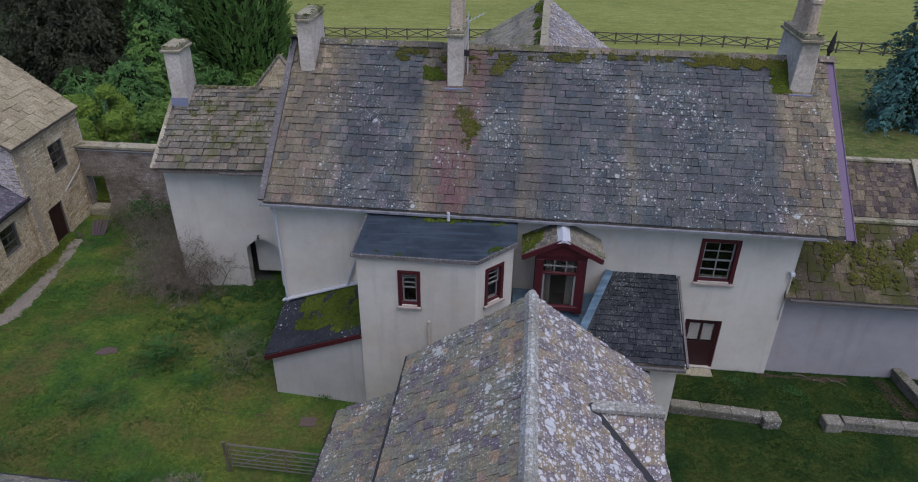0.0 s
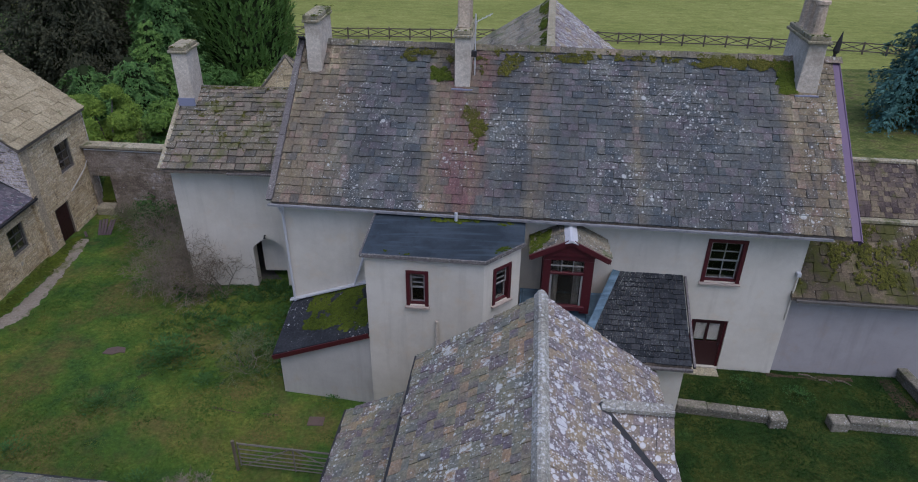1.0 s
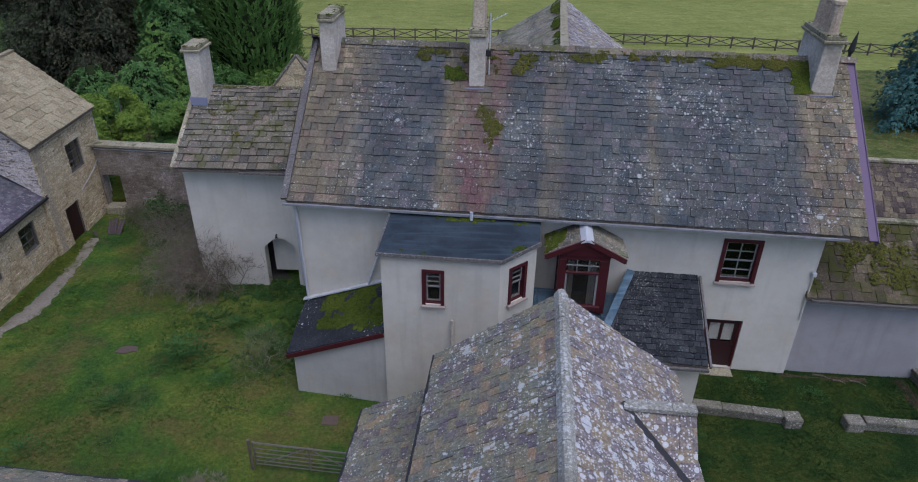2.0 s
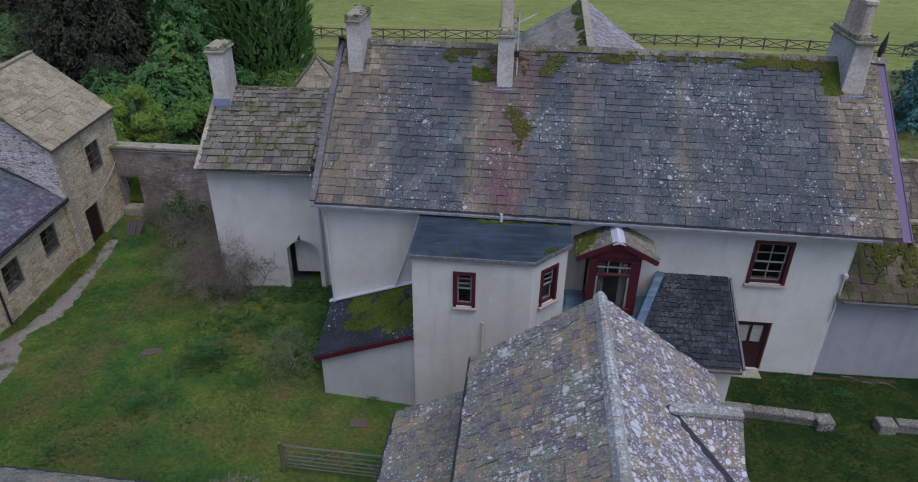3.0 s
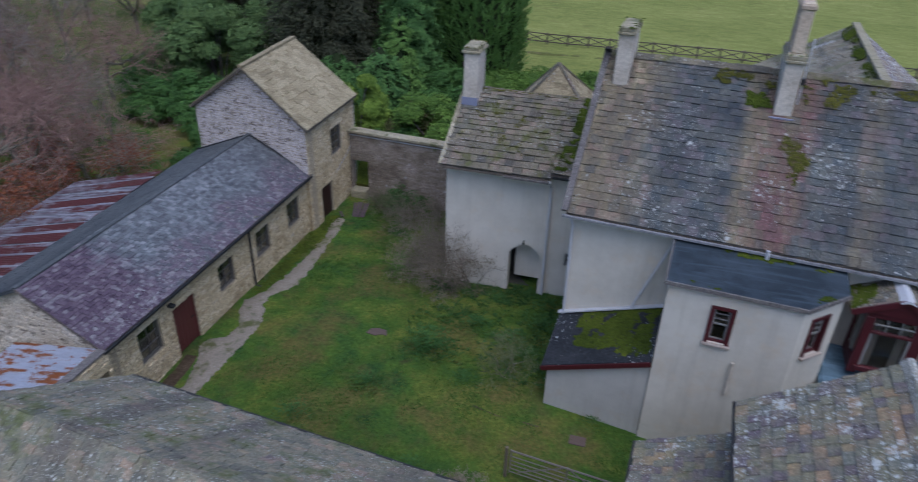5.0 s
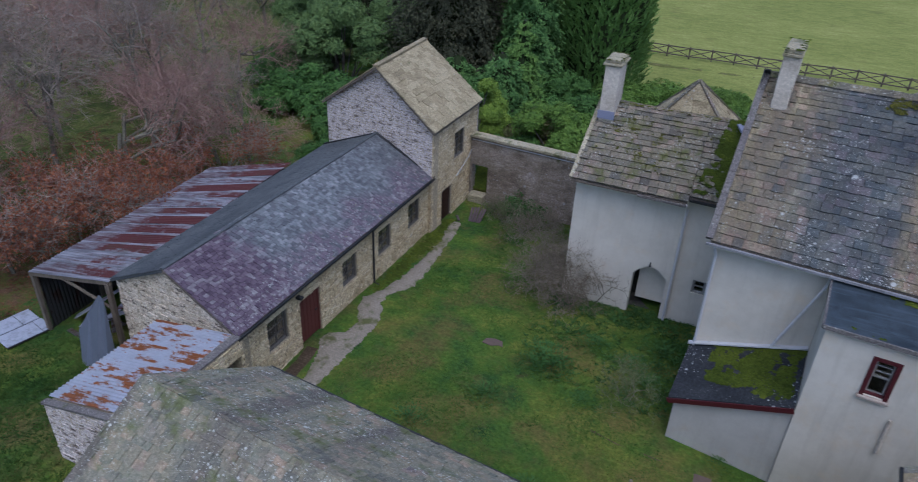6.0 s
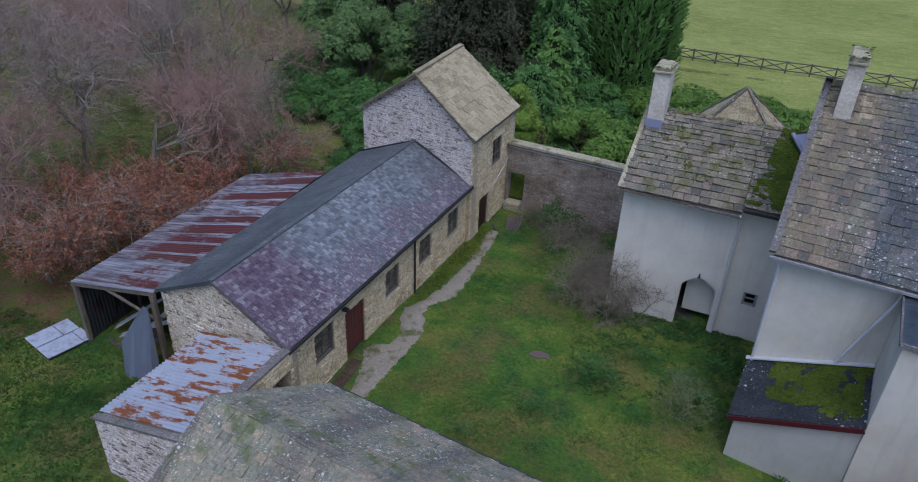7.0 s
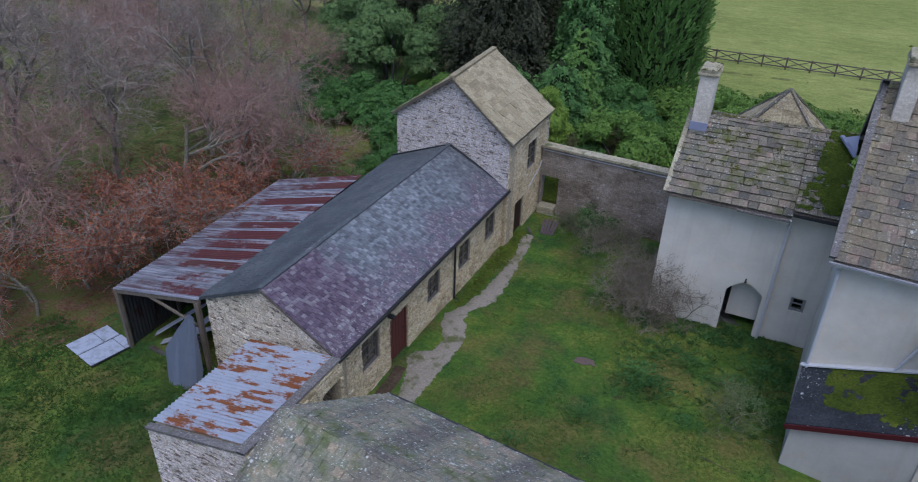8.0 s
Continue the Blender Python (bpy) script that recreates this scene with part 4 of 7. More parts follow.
def build_path():
    """Broken concrete path along the stable front."""
    r = random.Random(4)
    bm = bmesh.new()
    rows = [(12.2, -18.2, -17.5), (13.4, -18.2, -17.55), (14.3, -18.25, -17.6), (15.3, -18.45, -17.58), (15.95, -18.75, -17.5), (16.3, -18.98, -17.48), (16.8, -18.95, -17.5), (17.1, -18.3, -17.5), (17.9, -18.25, -17.47), (18.4, -18.55, -17.55), (18.8, -18.85, -17.7), (19.4, -18.95, -18.05), (20.0, -18.75, -18.25), (20.4, -18.5, -18.05), (20.9, -18.48, -17.7), (21.3, -18.4, -17.56), (22.0, -18.28, -17.56), (22.8, -18.28, -17.62), (23.5, -18.24, -17.68), (24.1, -18.22, -17.7), (24.8, -18.2, -17.9), (25.4, -18.14, -17.9), (26.2, -18.42, -17.9), (27.1, -18.6, -18.1), (27.5, -18.5, -18.2)]
    fine = []
    for (y0, a0, b0), (y1, a1, b1) in zip(rows, rows[1:]):
        for k in range(12):
            f = k / 12
            y = y0 + (y1 - y0) * f
            fine.append((y, -0.06 + a0 + (a1 - a0) * f + 0.12 * noise.noise(Vector((y * 3.1, 0, 5))) + r.uniform(-0.05, 0.05), 0.06 + b0 + (b1 - b0) * f + 0.12 * noise.noise(Vector((y * 2.7, 9, 5))) + r.uniform(-0.05, 0.05)))
    prev = None
    for y, a, b in fine:
        cur = [bm.verts.new((a + (b - a) * q, y, ground_z(a + (b - a) * q, y) + 0.035 + 0.02 * noise.noise(Vector((q * 4, y, 0))) - (0.09 if q in (0, 1) else 0))) for q in (0, 0.1, 0.5, 0.9, 1)]
        if prev:
            for q in range(4):
                bm.faces.new((prev[q], prev[q + 1], cur[q + 1], cur[q]))
        prev = cur
    for f in bm.faces:
        f.smooth = True
    p = part("path", bm, "concrete")
    tagged(p, "broken pale concrete path with mossy edges", "path", kind="structure")


def strip(name, label, pts, w, mat, seed, lift=0.02):
    """A worn strip of ground along pts."""
    r = random.Random(seed)
    bm = bmesh.new()
    prev = None
    pts = [Vector(p) for p in pts]
    line = [a.lerp(b, k / 10) for a, b in zip(pts, pts[1:]) for k in range(10)]
    for a, b in zip(line, line[1:]):
        d = (b - a).normalized()
        s = Vector((-d.y, d.x))
        h = w * (0.5 + 0.28 * noise.noise(Vector((a.x * 0.5, a.y * 0.5, seed))))
        cur = [bm.verts.new((*(a + s * h * q), ground_z(*(a + s * h * q)) + lift - 0.05 * abs(q) ** 3)) for q in (-1.3, -0.6, 0, 0.6, 1.3)]
        if prev:
            for q in range(4):
                bm.faces.new((prev[q], cur[q], cur[q + 1], prev[q + 1]))
        prev = cur
    for f in bm.faces:
        f.smooth = True
    bmesh.ops.recalc_face_normals(bm, faces=bm.faces[:])
    return tagged(part(name, bm, mat), label, "track", kind="structure")


build_path()
strip("soil_strip", "bare dark soil along the stable foot", [(-18.75, 12.6), (-18.8, 15.0), (-18.95, 16.0)], 1.0, "soil", 8, 0.012)
strip("track", "trodden earth track beside the meadow fence", [(-26, 66.5), (-10, 68.0), (10, 68.2), (30, 66.0), (50, 62)], 1.8, "track", 3, 0.0)
strip("wheel_rut", "dark wheel rut across the yard grass", [(-8.4, 16.45), (-7.5, 16.25), (-5.3, 16.15), (-4.2, 16.0)], 0.4, "soil", 4, 0.0)
strip("wheel_rut", "dark wheel rut across the yard grass", [(-8.0, 14.9), (-6, 14.7), (-4, 14.8)], 0.3, "soil", 5, -0.01)


# ---- the country house ----
house = thing("country_house", (-6.27, 19.15, 0), "long two-storey farmhouse in stained off-white render with stone slate roof", "house", turn=TURN_H)
OUT = (0, -1, 0)
EAVE, RIDGE, RV = 6.44, 10.42, 4.95
bm = bmesh.new()
wall(bm, (0.25, 0.35), (17.05, 0.35), -0.4, 6.5, 0.45, [(13.82, 14.95, 4.7 - 0.4, 6.23 - 0.4), (13.8, 15.0, 0.74, 2.76)])
part("wall", bm, "wall", house)
bm = bmesh.new()
wall(bm, (0.25, 9.55), (0.25, 0.8), -0.4, 6.5, 0.45, (), [(8.75, 6.7), (4.6, 10.22)])
part("wall", bm, "wall", house)
bm = bmesh.new()
wall(bm, (17.05, 0.8), (17.05, 9.55), -0.4, 6.5, 0.45, (), [(4.15, 10.22), (0, 6.9)])
part("wall", bm, "wall", house)
bm = bmesh.new()
wall(bm, (16.6, 9.55), (0.7, 9.55), -0.4, 6.5, 0.45)
part("wall", bm, "wall", house)
window(house, (14.07, 0.35, 4.3), (1, 0, 0), OUT, 1.13, 1.53, 2, 4, label="dark red sash window with white glazing bars")
door(house, (14.05, 0.35, 0.74), (1, 0, 0), OUT, 1.2, 2.02, "door_dark", "red", True, label="dark red glazed back door with pale blinds")
slope(house, "main_slate", hp(0.0, 0, EAVE), hp(18.0, -0.1, EAVE), hp(18.1, RV, RIDGE), hp(0.0, RV, RIDGE), (0.32, 0.2), (0.2, 0.4), 0.034, hp(8, 0.4, 6.8), 11, 300, 0.085, gap=0.005)
slope(house, "main_slate", hp(18.0, 9.9, EAVE), hp(0, 9.9, EAVE), hp(0.0, RV, RIDGE), hp(18.1, RV, RIDGE), (0.4, 0.3), (0.4, 0.8), 0.024, None, 12, 0, 0.05)
part("floor", boxes((0.72, 16.58, 0.82, 9.08, 0.6, 0.7), (0.72, 16.58, 0.82, 9.08, 3.3, 3.45)), "dark_room", house)
# ridge, verges and gutter
r = random.Random(3)
u = 0.0
while u < 18.0:
    w = r.uniform(0.45, 0.6)
    z = RIDGE + 0.09 + r.uniform(-0.015, 0.015)
    part("ridge_stone", prism(bmesh.new(), [(u, RV - 0.2, z - 0.13), (u, RV, z + 0.03), (u, RV + 0.2, z - 0.13), (u, RV, z - 0.09)], (w - 0.015, 0, 0)), "wing_slate", house)
    u += w
for k in range(8):
    f0, f1 = k / 8, (k + 0.985) / 8
    a, b = (-0.05, RV * f0 - 0.02, EAVE + (RIDGE - EAVE) * f0 + 0.09), (-0.05, RV * f1, EAVE + (RIDGE - EAVE) * f1 + 0.09)
    part("verge_stone", bar(bmesh.new(), a, b, 0.21, 0.14), "verge", house)
bm = bmesh.new()
bar(bm, (18.12, -0.22, EAVE - 0.05), (18.2, RV + 0.1, RIDGE + 0.05), 0.26, 0.05, (0, 0, 1))
bar(bm, (18.25, -0.22, EAVE - 0.14), (18.33, RV + 0.1, RIDGE - 0.04), 0.03, 0.26, (0, 0, 1))
part("bargeboard", bm, "plum", house, "purple painted bargeboard")
# rear verge board, made deep and black for the shade under the overhang
bm = bmesh.new()
bar(bm, (-0.1, 4.62, 10.42), (-0.1, 9.95, EAVE + 0.02), 0.05, 0.5)
bar(bm, (-0.02, 4.62, 10.64), (-0.02, 9.95, EAVE + 0.24), 0.2, 0.05)
part("bargeboard", bm, "black_pipe", house, "rear bargeboard, black and deep to stand for the verge shade")
bm = bmesh.new()
bar(bm, (-0.1, -0.06, EAVE - 0.07), (17.45, -0.17, EAVE - 0.09), 0.09, 0.07)
part("gutter", bm, "gutter", house, "grey-white painted gutter")
part("soffit", boxes((0.25, 17.05, 0.0, 0.34, EAVE - 0.12, EAVE - 0.08)), "timber", house)
tube(b := bmesh.new(), [(0.12, 0.22, 6.2), (0.22, 0.26, 5.9), (0.3, 0.27, 0.1)], [0.045] * 3, 8)
part("downpipe", b, "white_pipe", house)
tube(b := bmesh.new(), [(3.42, 0.05, 6.35), (3.38, 0.1, 5.95), (2.5, 0.22, 3.3)], [0.045] * 3, 8)
part("downpipe", b, "white_pipe", house)
tube(b := bmesh.new(), [(17.0, 0.3, 4.8), (16.98, 0.31, 3.0)], [0.025] * 2, 6)
part("downpipe", b, "wall", house)
part("hopper", boxes((16.9, 17.04, 0.18, 0.34, 4.75, 4.9), bev=0.02), "white_pipe", house)
tube(b := bmesh.new(), [(18.16, RV + 0.05, RIDGE + 0.05), (18.16, RV + 0.05, RIDGE + 0.2), (18.17, RV + 0.05, RIDGE + 0.32), (18.2, RV + 0.05, RIDGE + 0.6), (18.23, RV + 0.05, RIDGE + 0.95)], [0.07, 0.05, 0.11, 0.08, 0.01], 8)
part("finial", b, "black_pipe", house, "dark pointed roof finial")


def chimney(u0, u1, v0, v1, z0, z1, pots=(), tan=None, flare=0.0, cap=0.06, tray=True):
    """A rendered stack through the roof, with a moulded cap and pots."""
    bm = bmesh.new()
    a = [(u0 - flare, v0, z0), (u1 + flare, v0, z0), (u1 + flare, v1, z0), (u0 - flare, v1, z0)]
    t = [(u0, v0 + 0.03, z1), (u1, v0 + 0.03, z1), (u1, v1 - 0.03, z1), (u0, v1 - 0.03, z1)]
    va, vt = [bm.verts.new(p) for p in a], [bm.verts.new(p) for p in t]
    bm.faces.new(va[::-1]), bm.faces.new(vt)
    for i in range(4):
        bm.faces.new((va[i], va[(i + 1) % 4], vt[(i + 1) % 4], vt[i]))
    bmesh.ops.bevel(bm, geom=bm.edges[:], offset=0.02, segments=1, affect="EDGES")
    st = part("chimney", bm, "chimney", house, "tall rendered chimney stack")
    part("cap", boxes((u0 - cap, u1 + cap, v0 - cap, v1 + cap, z1, z1 + 0.1), (u0 - cap * 0.4, u1 + cap * 0.4, v0 - cap * 0.4, v1 + cap * 0.4, z1 + 0.1, z1 + 0.24), bev=0.02), "coping", st)
    if tray:
        part("flashing", boxes((u0 - 0.1, u1 + 0.1, v0 - 0.14, v0 - 0.02, z0 + 0.62, z0 + 0.66)), "lilac", st)
    for (u, v, h, rad, sq) in pots:
        bm = bmesh.new()
        if sq:
            box(bm, u - rad, u + rad, v - rad, v + rad, z1 + 0.24, z1 + 0.24 + h, bev=0.03)
            box(bm, u - rad - 0.04, u + rad + 0.04, v - rad - 0.04, v + rad + 0.04, z1 + 0.24 + h * 0.86, z1 + 0.24 + h * 0.95, bev=0.02)
        else:
            tube(bm, [(u, v, z1 + 0.24), (u, v, z1 + 0.3), (u, v, z1 + 0.32 + h * 0.8), (u, v, z1 + 0.34 + h * 0.8), (u, v, z1 + 0.24 + h)], [rad * 1.1, rad, rad * 0.86, rad * 1.12, rad * 1.08], 10)
        part("pot", bm, tan or "terracotta", st)
    moss_run(house, "moss", [hp(u0, v0 - 0.02, z1 + 0.26), hp(u1, v0, z1 + 0.26), hp(u1, v1, z1 + 0.26), hp(u0, v1, z1 + 0.25)], 12, 0.06, int(u0 * 10), 0.05)
    return st


chimney(0.38, 0.87, 3.88, 5.5, 9.0, 11.3, (), "ridge", 0.0, 0.05, False)
chimney(5.55, 6.08, 3.6, 5.5, 8.7, 11.05, [(5.8, 4.1, 1.5, 0.19, True), (5.8, 4.6, 1.5, 0.19, True), (5.8, 5.1, 1.5, 0.19, True)], "chimney_tan")
chimney(16.85, 17.4, 3.85, 5.9, 8.9, 11.2, [(17.1, 4.3, 1.0, 0.2, False), (17.1, 4.85, 1.0, 0.2, False), (17.1, 5.4, 1.0, 0.2, False)], "chimney_tan", 0.1, 0.1)
mast = part("aerial", tube(bmesh.new(), [(6.2, 4.0, 9.6), (6.2, 4.0, 11.75)], [0.025, 0.022], 6), "white_pipe", house, "thin aerial mast on the chimney")
part("bracket", boxes((6.07, 6.26, 3.9, 4.04, 10.35, 10.55), bev=0.01), "black_pipe", mast)
part("boom", tube(bmesh.new(), [(6.15, 4.0, 11.45), (6.75, 4.1, 11.75)], [0.014, 0.014], 5), "white_pipe", mast)
for k in range(4):
    part("rod", tube(bmesh.new(), [(6.28 + 0.13 * k, 3.82, 11.52 + 0.065 * k), (6.28 + 0.13 * k, 4.25, 11.52 + 0.065 * k)], [0.009, 0.009], 4), "white_pipe", mast)
rz = lambda v: 10.41 + (v - 4.78) * 0.808
moss_patch(house, hp(6.3, 4.45, rz(4.45)), hp(16.9, 4.45, rz(4.45)), hp(16.9, 4.85, rz(4.85)), hp(6.3, 4.85, rz(4.85)), 6000, 0.03, 5, 0.02, "moss_dry")
moss_patch(house, hp(13.5, 4.5, rz(4.5)), hp(17.0, 4.45, rz(4.45)), hp(17.0, 4.88, rz(4.88)), hp(13.5, 4.88, rz(4.88)), 3000, 0.035, 55, -0.3, "moss_dry")
moss_patch(house, hp(16.25, 3.75, rz(3.75)), hp(16.85, 3.75, rz(3.75)), hp(16.85, 4.85, rz(4.85)), hp(16.15, 4.85, rz(4.85)), 1800, 0.035, 6, -0.25)
moss_patch(house, hp(5.8, 2.5, rz(2.5)), hp(6.9, 2.5, rz(2.5)), hp(6.7, 3.15, rz(3.15)), hp(5.6, 3.15, rz(3.15)), 900, 0.022, 7, 0.34, "moss_dry")
moss_patch(house, hp(6.2, 1.2, rz(1.2)), hp(6.65, 1.2, rz(1.2)), hp(6.8, 2.6, rz(2.6)), hp(6.2, 2.6, rz(2.6)), 1300, 0.028, 71, 0.2, "moss_dry")
moss_patch(house, hp(4.7, 3.75, rz(3.75)), hp(5.55, 3.75, rz(3.75)), hp(5.55, 4.15, rz(4.15)), hp(4.7, 4.15, rz(4.15)), 900, 0.035, 8, -0.05)
moss_patch(house, hp(3.2, 4.35, rz(4.35)), hp(5.55, 4.35, rz(4.35)), hp(5.55, 4.85, rz(4.85)), hp(3.2, 4.85, rz(4.85)), 1800, 0.03, 72, 0.1, "moss_dry")
moss_patch(house, hp(6.1, 3.9, rz(3.9)), hp(7.6, 3.9, rz(3.9)), hp(8.2, 4.6, rz(4.6)), hp(6.1, 4.6, rz(4.6)), 1600, 0.028, 73, 0.2, "moss_dry")
# flat-roofed bay
bm = bmesh.new()
wall(bm, (3.52, 0.34), (3.52, -1.83), -0.4, 5.95, 0.3)
wall(bm, (3.52, -2.13), (7.1, -2.13), -0.4, 5.95, 0.3, [(1.29, 1.87, 4.31, 5.5)])
wall(bm, (7.1, -2.13), (8.15, -1.05), -0.4, 5.95, 0.3, [(0.42, 1.06, 4.31, 5.55)])
wall(bm, (8.15, -1.05), (8.15, 0.34), -0.4, 5.95, 0.3)
part("bay", bm, "wall", house, "canted bay in stained off-white render")
sp = Vector((1.05, 1.08, 0)).normalized()
window(house, (4.81, -2.13, 4.31), (1, 0, 0), OUT, 0.58, 1.19, 1, 6, fw=0.07, label="small dark red sash window", plain_low=True)
q = Vector((7.1, -2.13, 4.31)) + sp * 0.42
window(house, q, sp, (sp.y, -sp.x, 0), 0.64, 1.24, 1, 6, fw=0.07, label="small dark red sash window", plain_low=True)
bm = bmesh.new()
prism(bm, [(3.44, -2.22, 5.96), (7.14, -2.22, 5.96), (8.24, -1.1, 6.02), (8.24, 0.3, 6.2), (3.44, 0.3, 6.2)], (0, 0, 0.09))
part("bay_roof", bm, "felt", house, "dark bitumen felt flat roof")
bm = bmesh.new()
bar(bm, (3.42, -2.24, 6.03), (7.15, -2.24, 6.03), 0.05, 0.12)
bar(bm, (7.15, -2.24, 6.03), (8.26, -1.1, 6.09), 0.05, 0.12)
bar(bm, (3.42, -2.24, 6.03), (3.42, 0.2, 6.26), 0.05, 0.1)
part("fascia", bm, "verge", house)
moss_patch(house, hp(4.9, -0.3, 6.25), hp(7.9, -0.3, 6.25), hp(7.9, 0.28, 6.31), hp(4.9, 0.28, 6.31), 3000, 0.035, 9, -0.15)
moss_patch(house, hp(4.1, -2.15, 6.06), hp(4.9, -2.15, 6.06), hp(4.9, -1.95, 6.09), hp(4.1, -1.95, 6.09), 160, 0.03, 91, 0.1)
moss_patch(house, hp(7.3, -1.9, 6.09), hp(7.9, -1.4, 6.1), hp(7.85, -1.2, 6.12), hp(7.2, -1.7, 6.1), 200, 0.03, 92, 0.1)
tube(b := bmesh.new(), [(6.05, -0.2, 6.2), (6.05, -0.2, 6.55)], [0.05, 0.05], 8)
part("vent_pipe", b, "white_pipe", house)
part("floor", boxes((3.85, 7.0, -1.8, 0.3, 3.3, 3.4)), "dark_room", house)
tube(b := bmesh.new(), [(5.69, -2.2, 2.6), (5.69, -2.2, 3.8)], [0.05, 0.05], 8)
part("vent_pipe", b, "chimney", house)
# lean-to against the front
bm = bmesh.new()
prism(bm, [(0.3, -1.8, -0.4), (3.51, -2.05, -0.4), (3.51, -2.05, 2.98), (0.3, -1.8, 1.62)], (0, 0.25, 0))
prism(bm, [(0.3, -1.55, -0.4), (0.3, 0.34, -0.4), (0.3, 0.34, 2.2), (0.3, -1.55, 1.66)], (0.25, 0, 0))
part("lean_to", bm, "wall_lean_to", house)
bm = bmesh.new()
FL, FR, BR, BL = Vector((0.1, -1.92, 1.62)), Vector((3.5, -2.16, 3.02)), Vector((3.5, 0.34, 3.45)), Vector((0.15, 0.34, 2.28))
n = 8
grid = [[bm.verts.new(FL.lerp(FR, i / n).lerp(BL.lerp(BR, i / n), j / n) + Vector((0, 0, 0.1))) for i in range(n + 1)] for j in range(n + 1)]
low = [[bm.verts.new(FL.lerp(FR, i / n).lerp(BL.lerp(BR, i / n), j / n)) for i in range(n + 1)] for j in range(n + 1)]
for i in range(n):
    for j in range(n):
        bm.faces.new((grid[j][i], grid[j][i + 1], grid[j + 1][i + 1], grid[j + 1][i]))
        bm.faces.new((low[j][i], low[j + 1][i], low[j + 1][i + 1], low[j][i + 1]))
for i in range(n):
    bm.faces.new((low[0][i], low[0][i + 1], grid[0][i + 1], grid[0][i]))
    bm.faces.new((low[i + 1][0], low[i][0], grid[i][0], grid[i + 1][0]))
part("lean_to_roof", bm, "felt_old", house, "dark felt lean-to roof grown over with moss")
part("fascia", bar(bmesh.new(), FL + Vector((0, -0.03, -0.02)), FR + Vector((0, -0.03, -0.0)), 0.04, 0.16), "red", house)
part("flashing", bar(bmesh.new(), BL + Vector((-0.05, -0.08, 0.16)), BR + Vector((0, -0.08, 0.16)), 0.16, 0.05), "white_pipe", house)
lt = lambda a, c: hp(*(FL.lerp(FR, a).lerp(BL.lerp(BR, a), c) + Vector((0, 0, 0.11))))
moss_patch(house, lt(0.22, 0.35), lt(1.0, 0.05), lt(1.0, 1.0), lt(0.22, 1.0), 9000, 0.036, 10, -0.28)
# lead roof, gabled porch and slated entry
bm = bmesh.new()
prism(bm, [(8.2, -2.3, 2.75), (11.25, -2.3, 2.75), (11.25, 0.3, 3.5), (8.2, 0.3, 3.5)], (0, 0, 0.07))
part("lead_roof", bm, "lead", house, "blue-grey sheet lead roof")
for k in range(5):
    part("roll", tube(bmesh.new(), [(8.3 + 0.7 * k, -2.3, 2.84), (8.3 + 0.7 * k, 0.25, 3.57)], [0.03, 0.03], 6), "lead", house)
bm = bmesh.new()
wall(bm, (8.2, -2.1), (11.2, -2.1), 0.0, 2.78, 0.2)
part("wall", bm, "wall", house)
# gabled glazed porch
PU, PV0, PV1 = 9.65, -0.85, 0.34
porch = part("porch", boxes((8.86, 10.42, PV0 + 0.005, PV0 + 0.11, 5.46, 5.62)), "red", house, "dark red glazed porch under a small gabled roof")
for x0, x1 in ((8.86, 9.1), (10.12, 10.42)):
    part("post", boxes((x0, x1, PV0, PV0 + 0.12, 3.5, 5.455), bev=0.01), "red", porch)
for x0, x1 in ((8.86, 8.96), (10.32, 10.42)):
    part("post", boxes((x0, x1, 0.22, 0.33, 3.5, 5.6), bev=0.01), "red", porch)
    part("side_rail", boxes((x0 + 0.01, x1 - 0.01, PV0 + 0.125, 0.215, 5.5, 5.6)), "red", porch)
    part("side_panel", boxes((x0 + 0.02, x1 - 0.02, PV0 + 0.125, 0.215, 3.5, 3.95)), "red", porch)
    part("side_mullion", boxes((x0 + 0.02, x1 - 0.02, -0.35, -0.29, 3.96, 5.495)), "sash", porch)
    x = (x0 + x1) / 2
    g = part("pane", boxes((x - 0.003, x + 0.003, PV0 + 0.125, 0.215, 3.95, 5.5)), "glass", porch)
    g.visible_shadow = False
part("transom", boxes((9.1, 10.12, PV0 - 0.02, PV0 + 0.1, 4.94, 5.02), bev=0.008), "red", porch)
part("cill", boxes((9.0, 10.25, PV0 - 0.06, PV0 + 0.11, 3.62, 3.78), bev=0.01), "red", porch)
for z0, z1 in ((3.79, 4.935), (5.025, 5.455)):
    g = part("pane", boxes((9.103, 10.117, PV0 + 0.05, PV0 + 0.056, z0, z1)), "glass", porch)
    g.visible_shadow = False
# added dark sheet: hides the pale wall so the porch inside looks shaded
part("porch_shade_back", boxes((8.98, 10.3, 0.26, 0.3, 3.52, 5.5)), "dark_room", porch)
part("floor", boxes((8.98, 10.3, PV0 + 0.13, 0.21, 3.5, 3.56)), "dark_room", porch)
for x in (9.42, 9.78):
    part("glazing_bar", boxes((x, x + 0.03, PV0 + 0.02, PV0 + 0.085, 5.025, 5.455)), "sash", porch)
part("glazing_bar", boxes((9.1, 10.12, PV0 + 0.025, PV0 + 0.08, 5.22, 5.25)), "sash", porch)
for x0, x1 in ((9.1, 9.16), (10.06, 10.12)):
    part("glazing_bar", boxes((x0, x1, PV0 + 0.015, PV0 + 0.09, 3.79, 4.935)), "sash", porch)
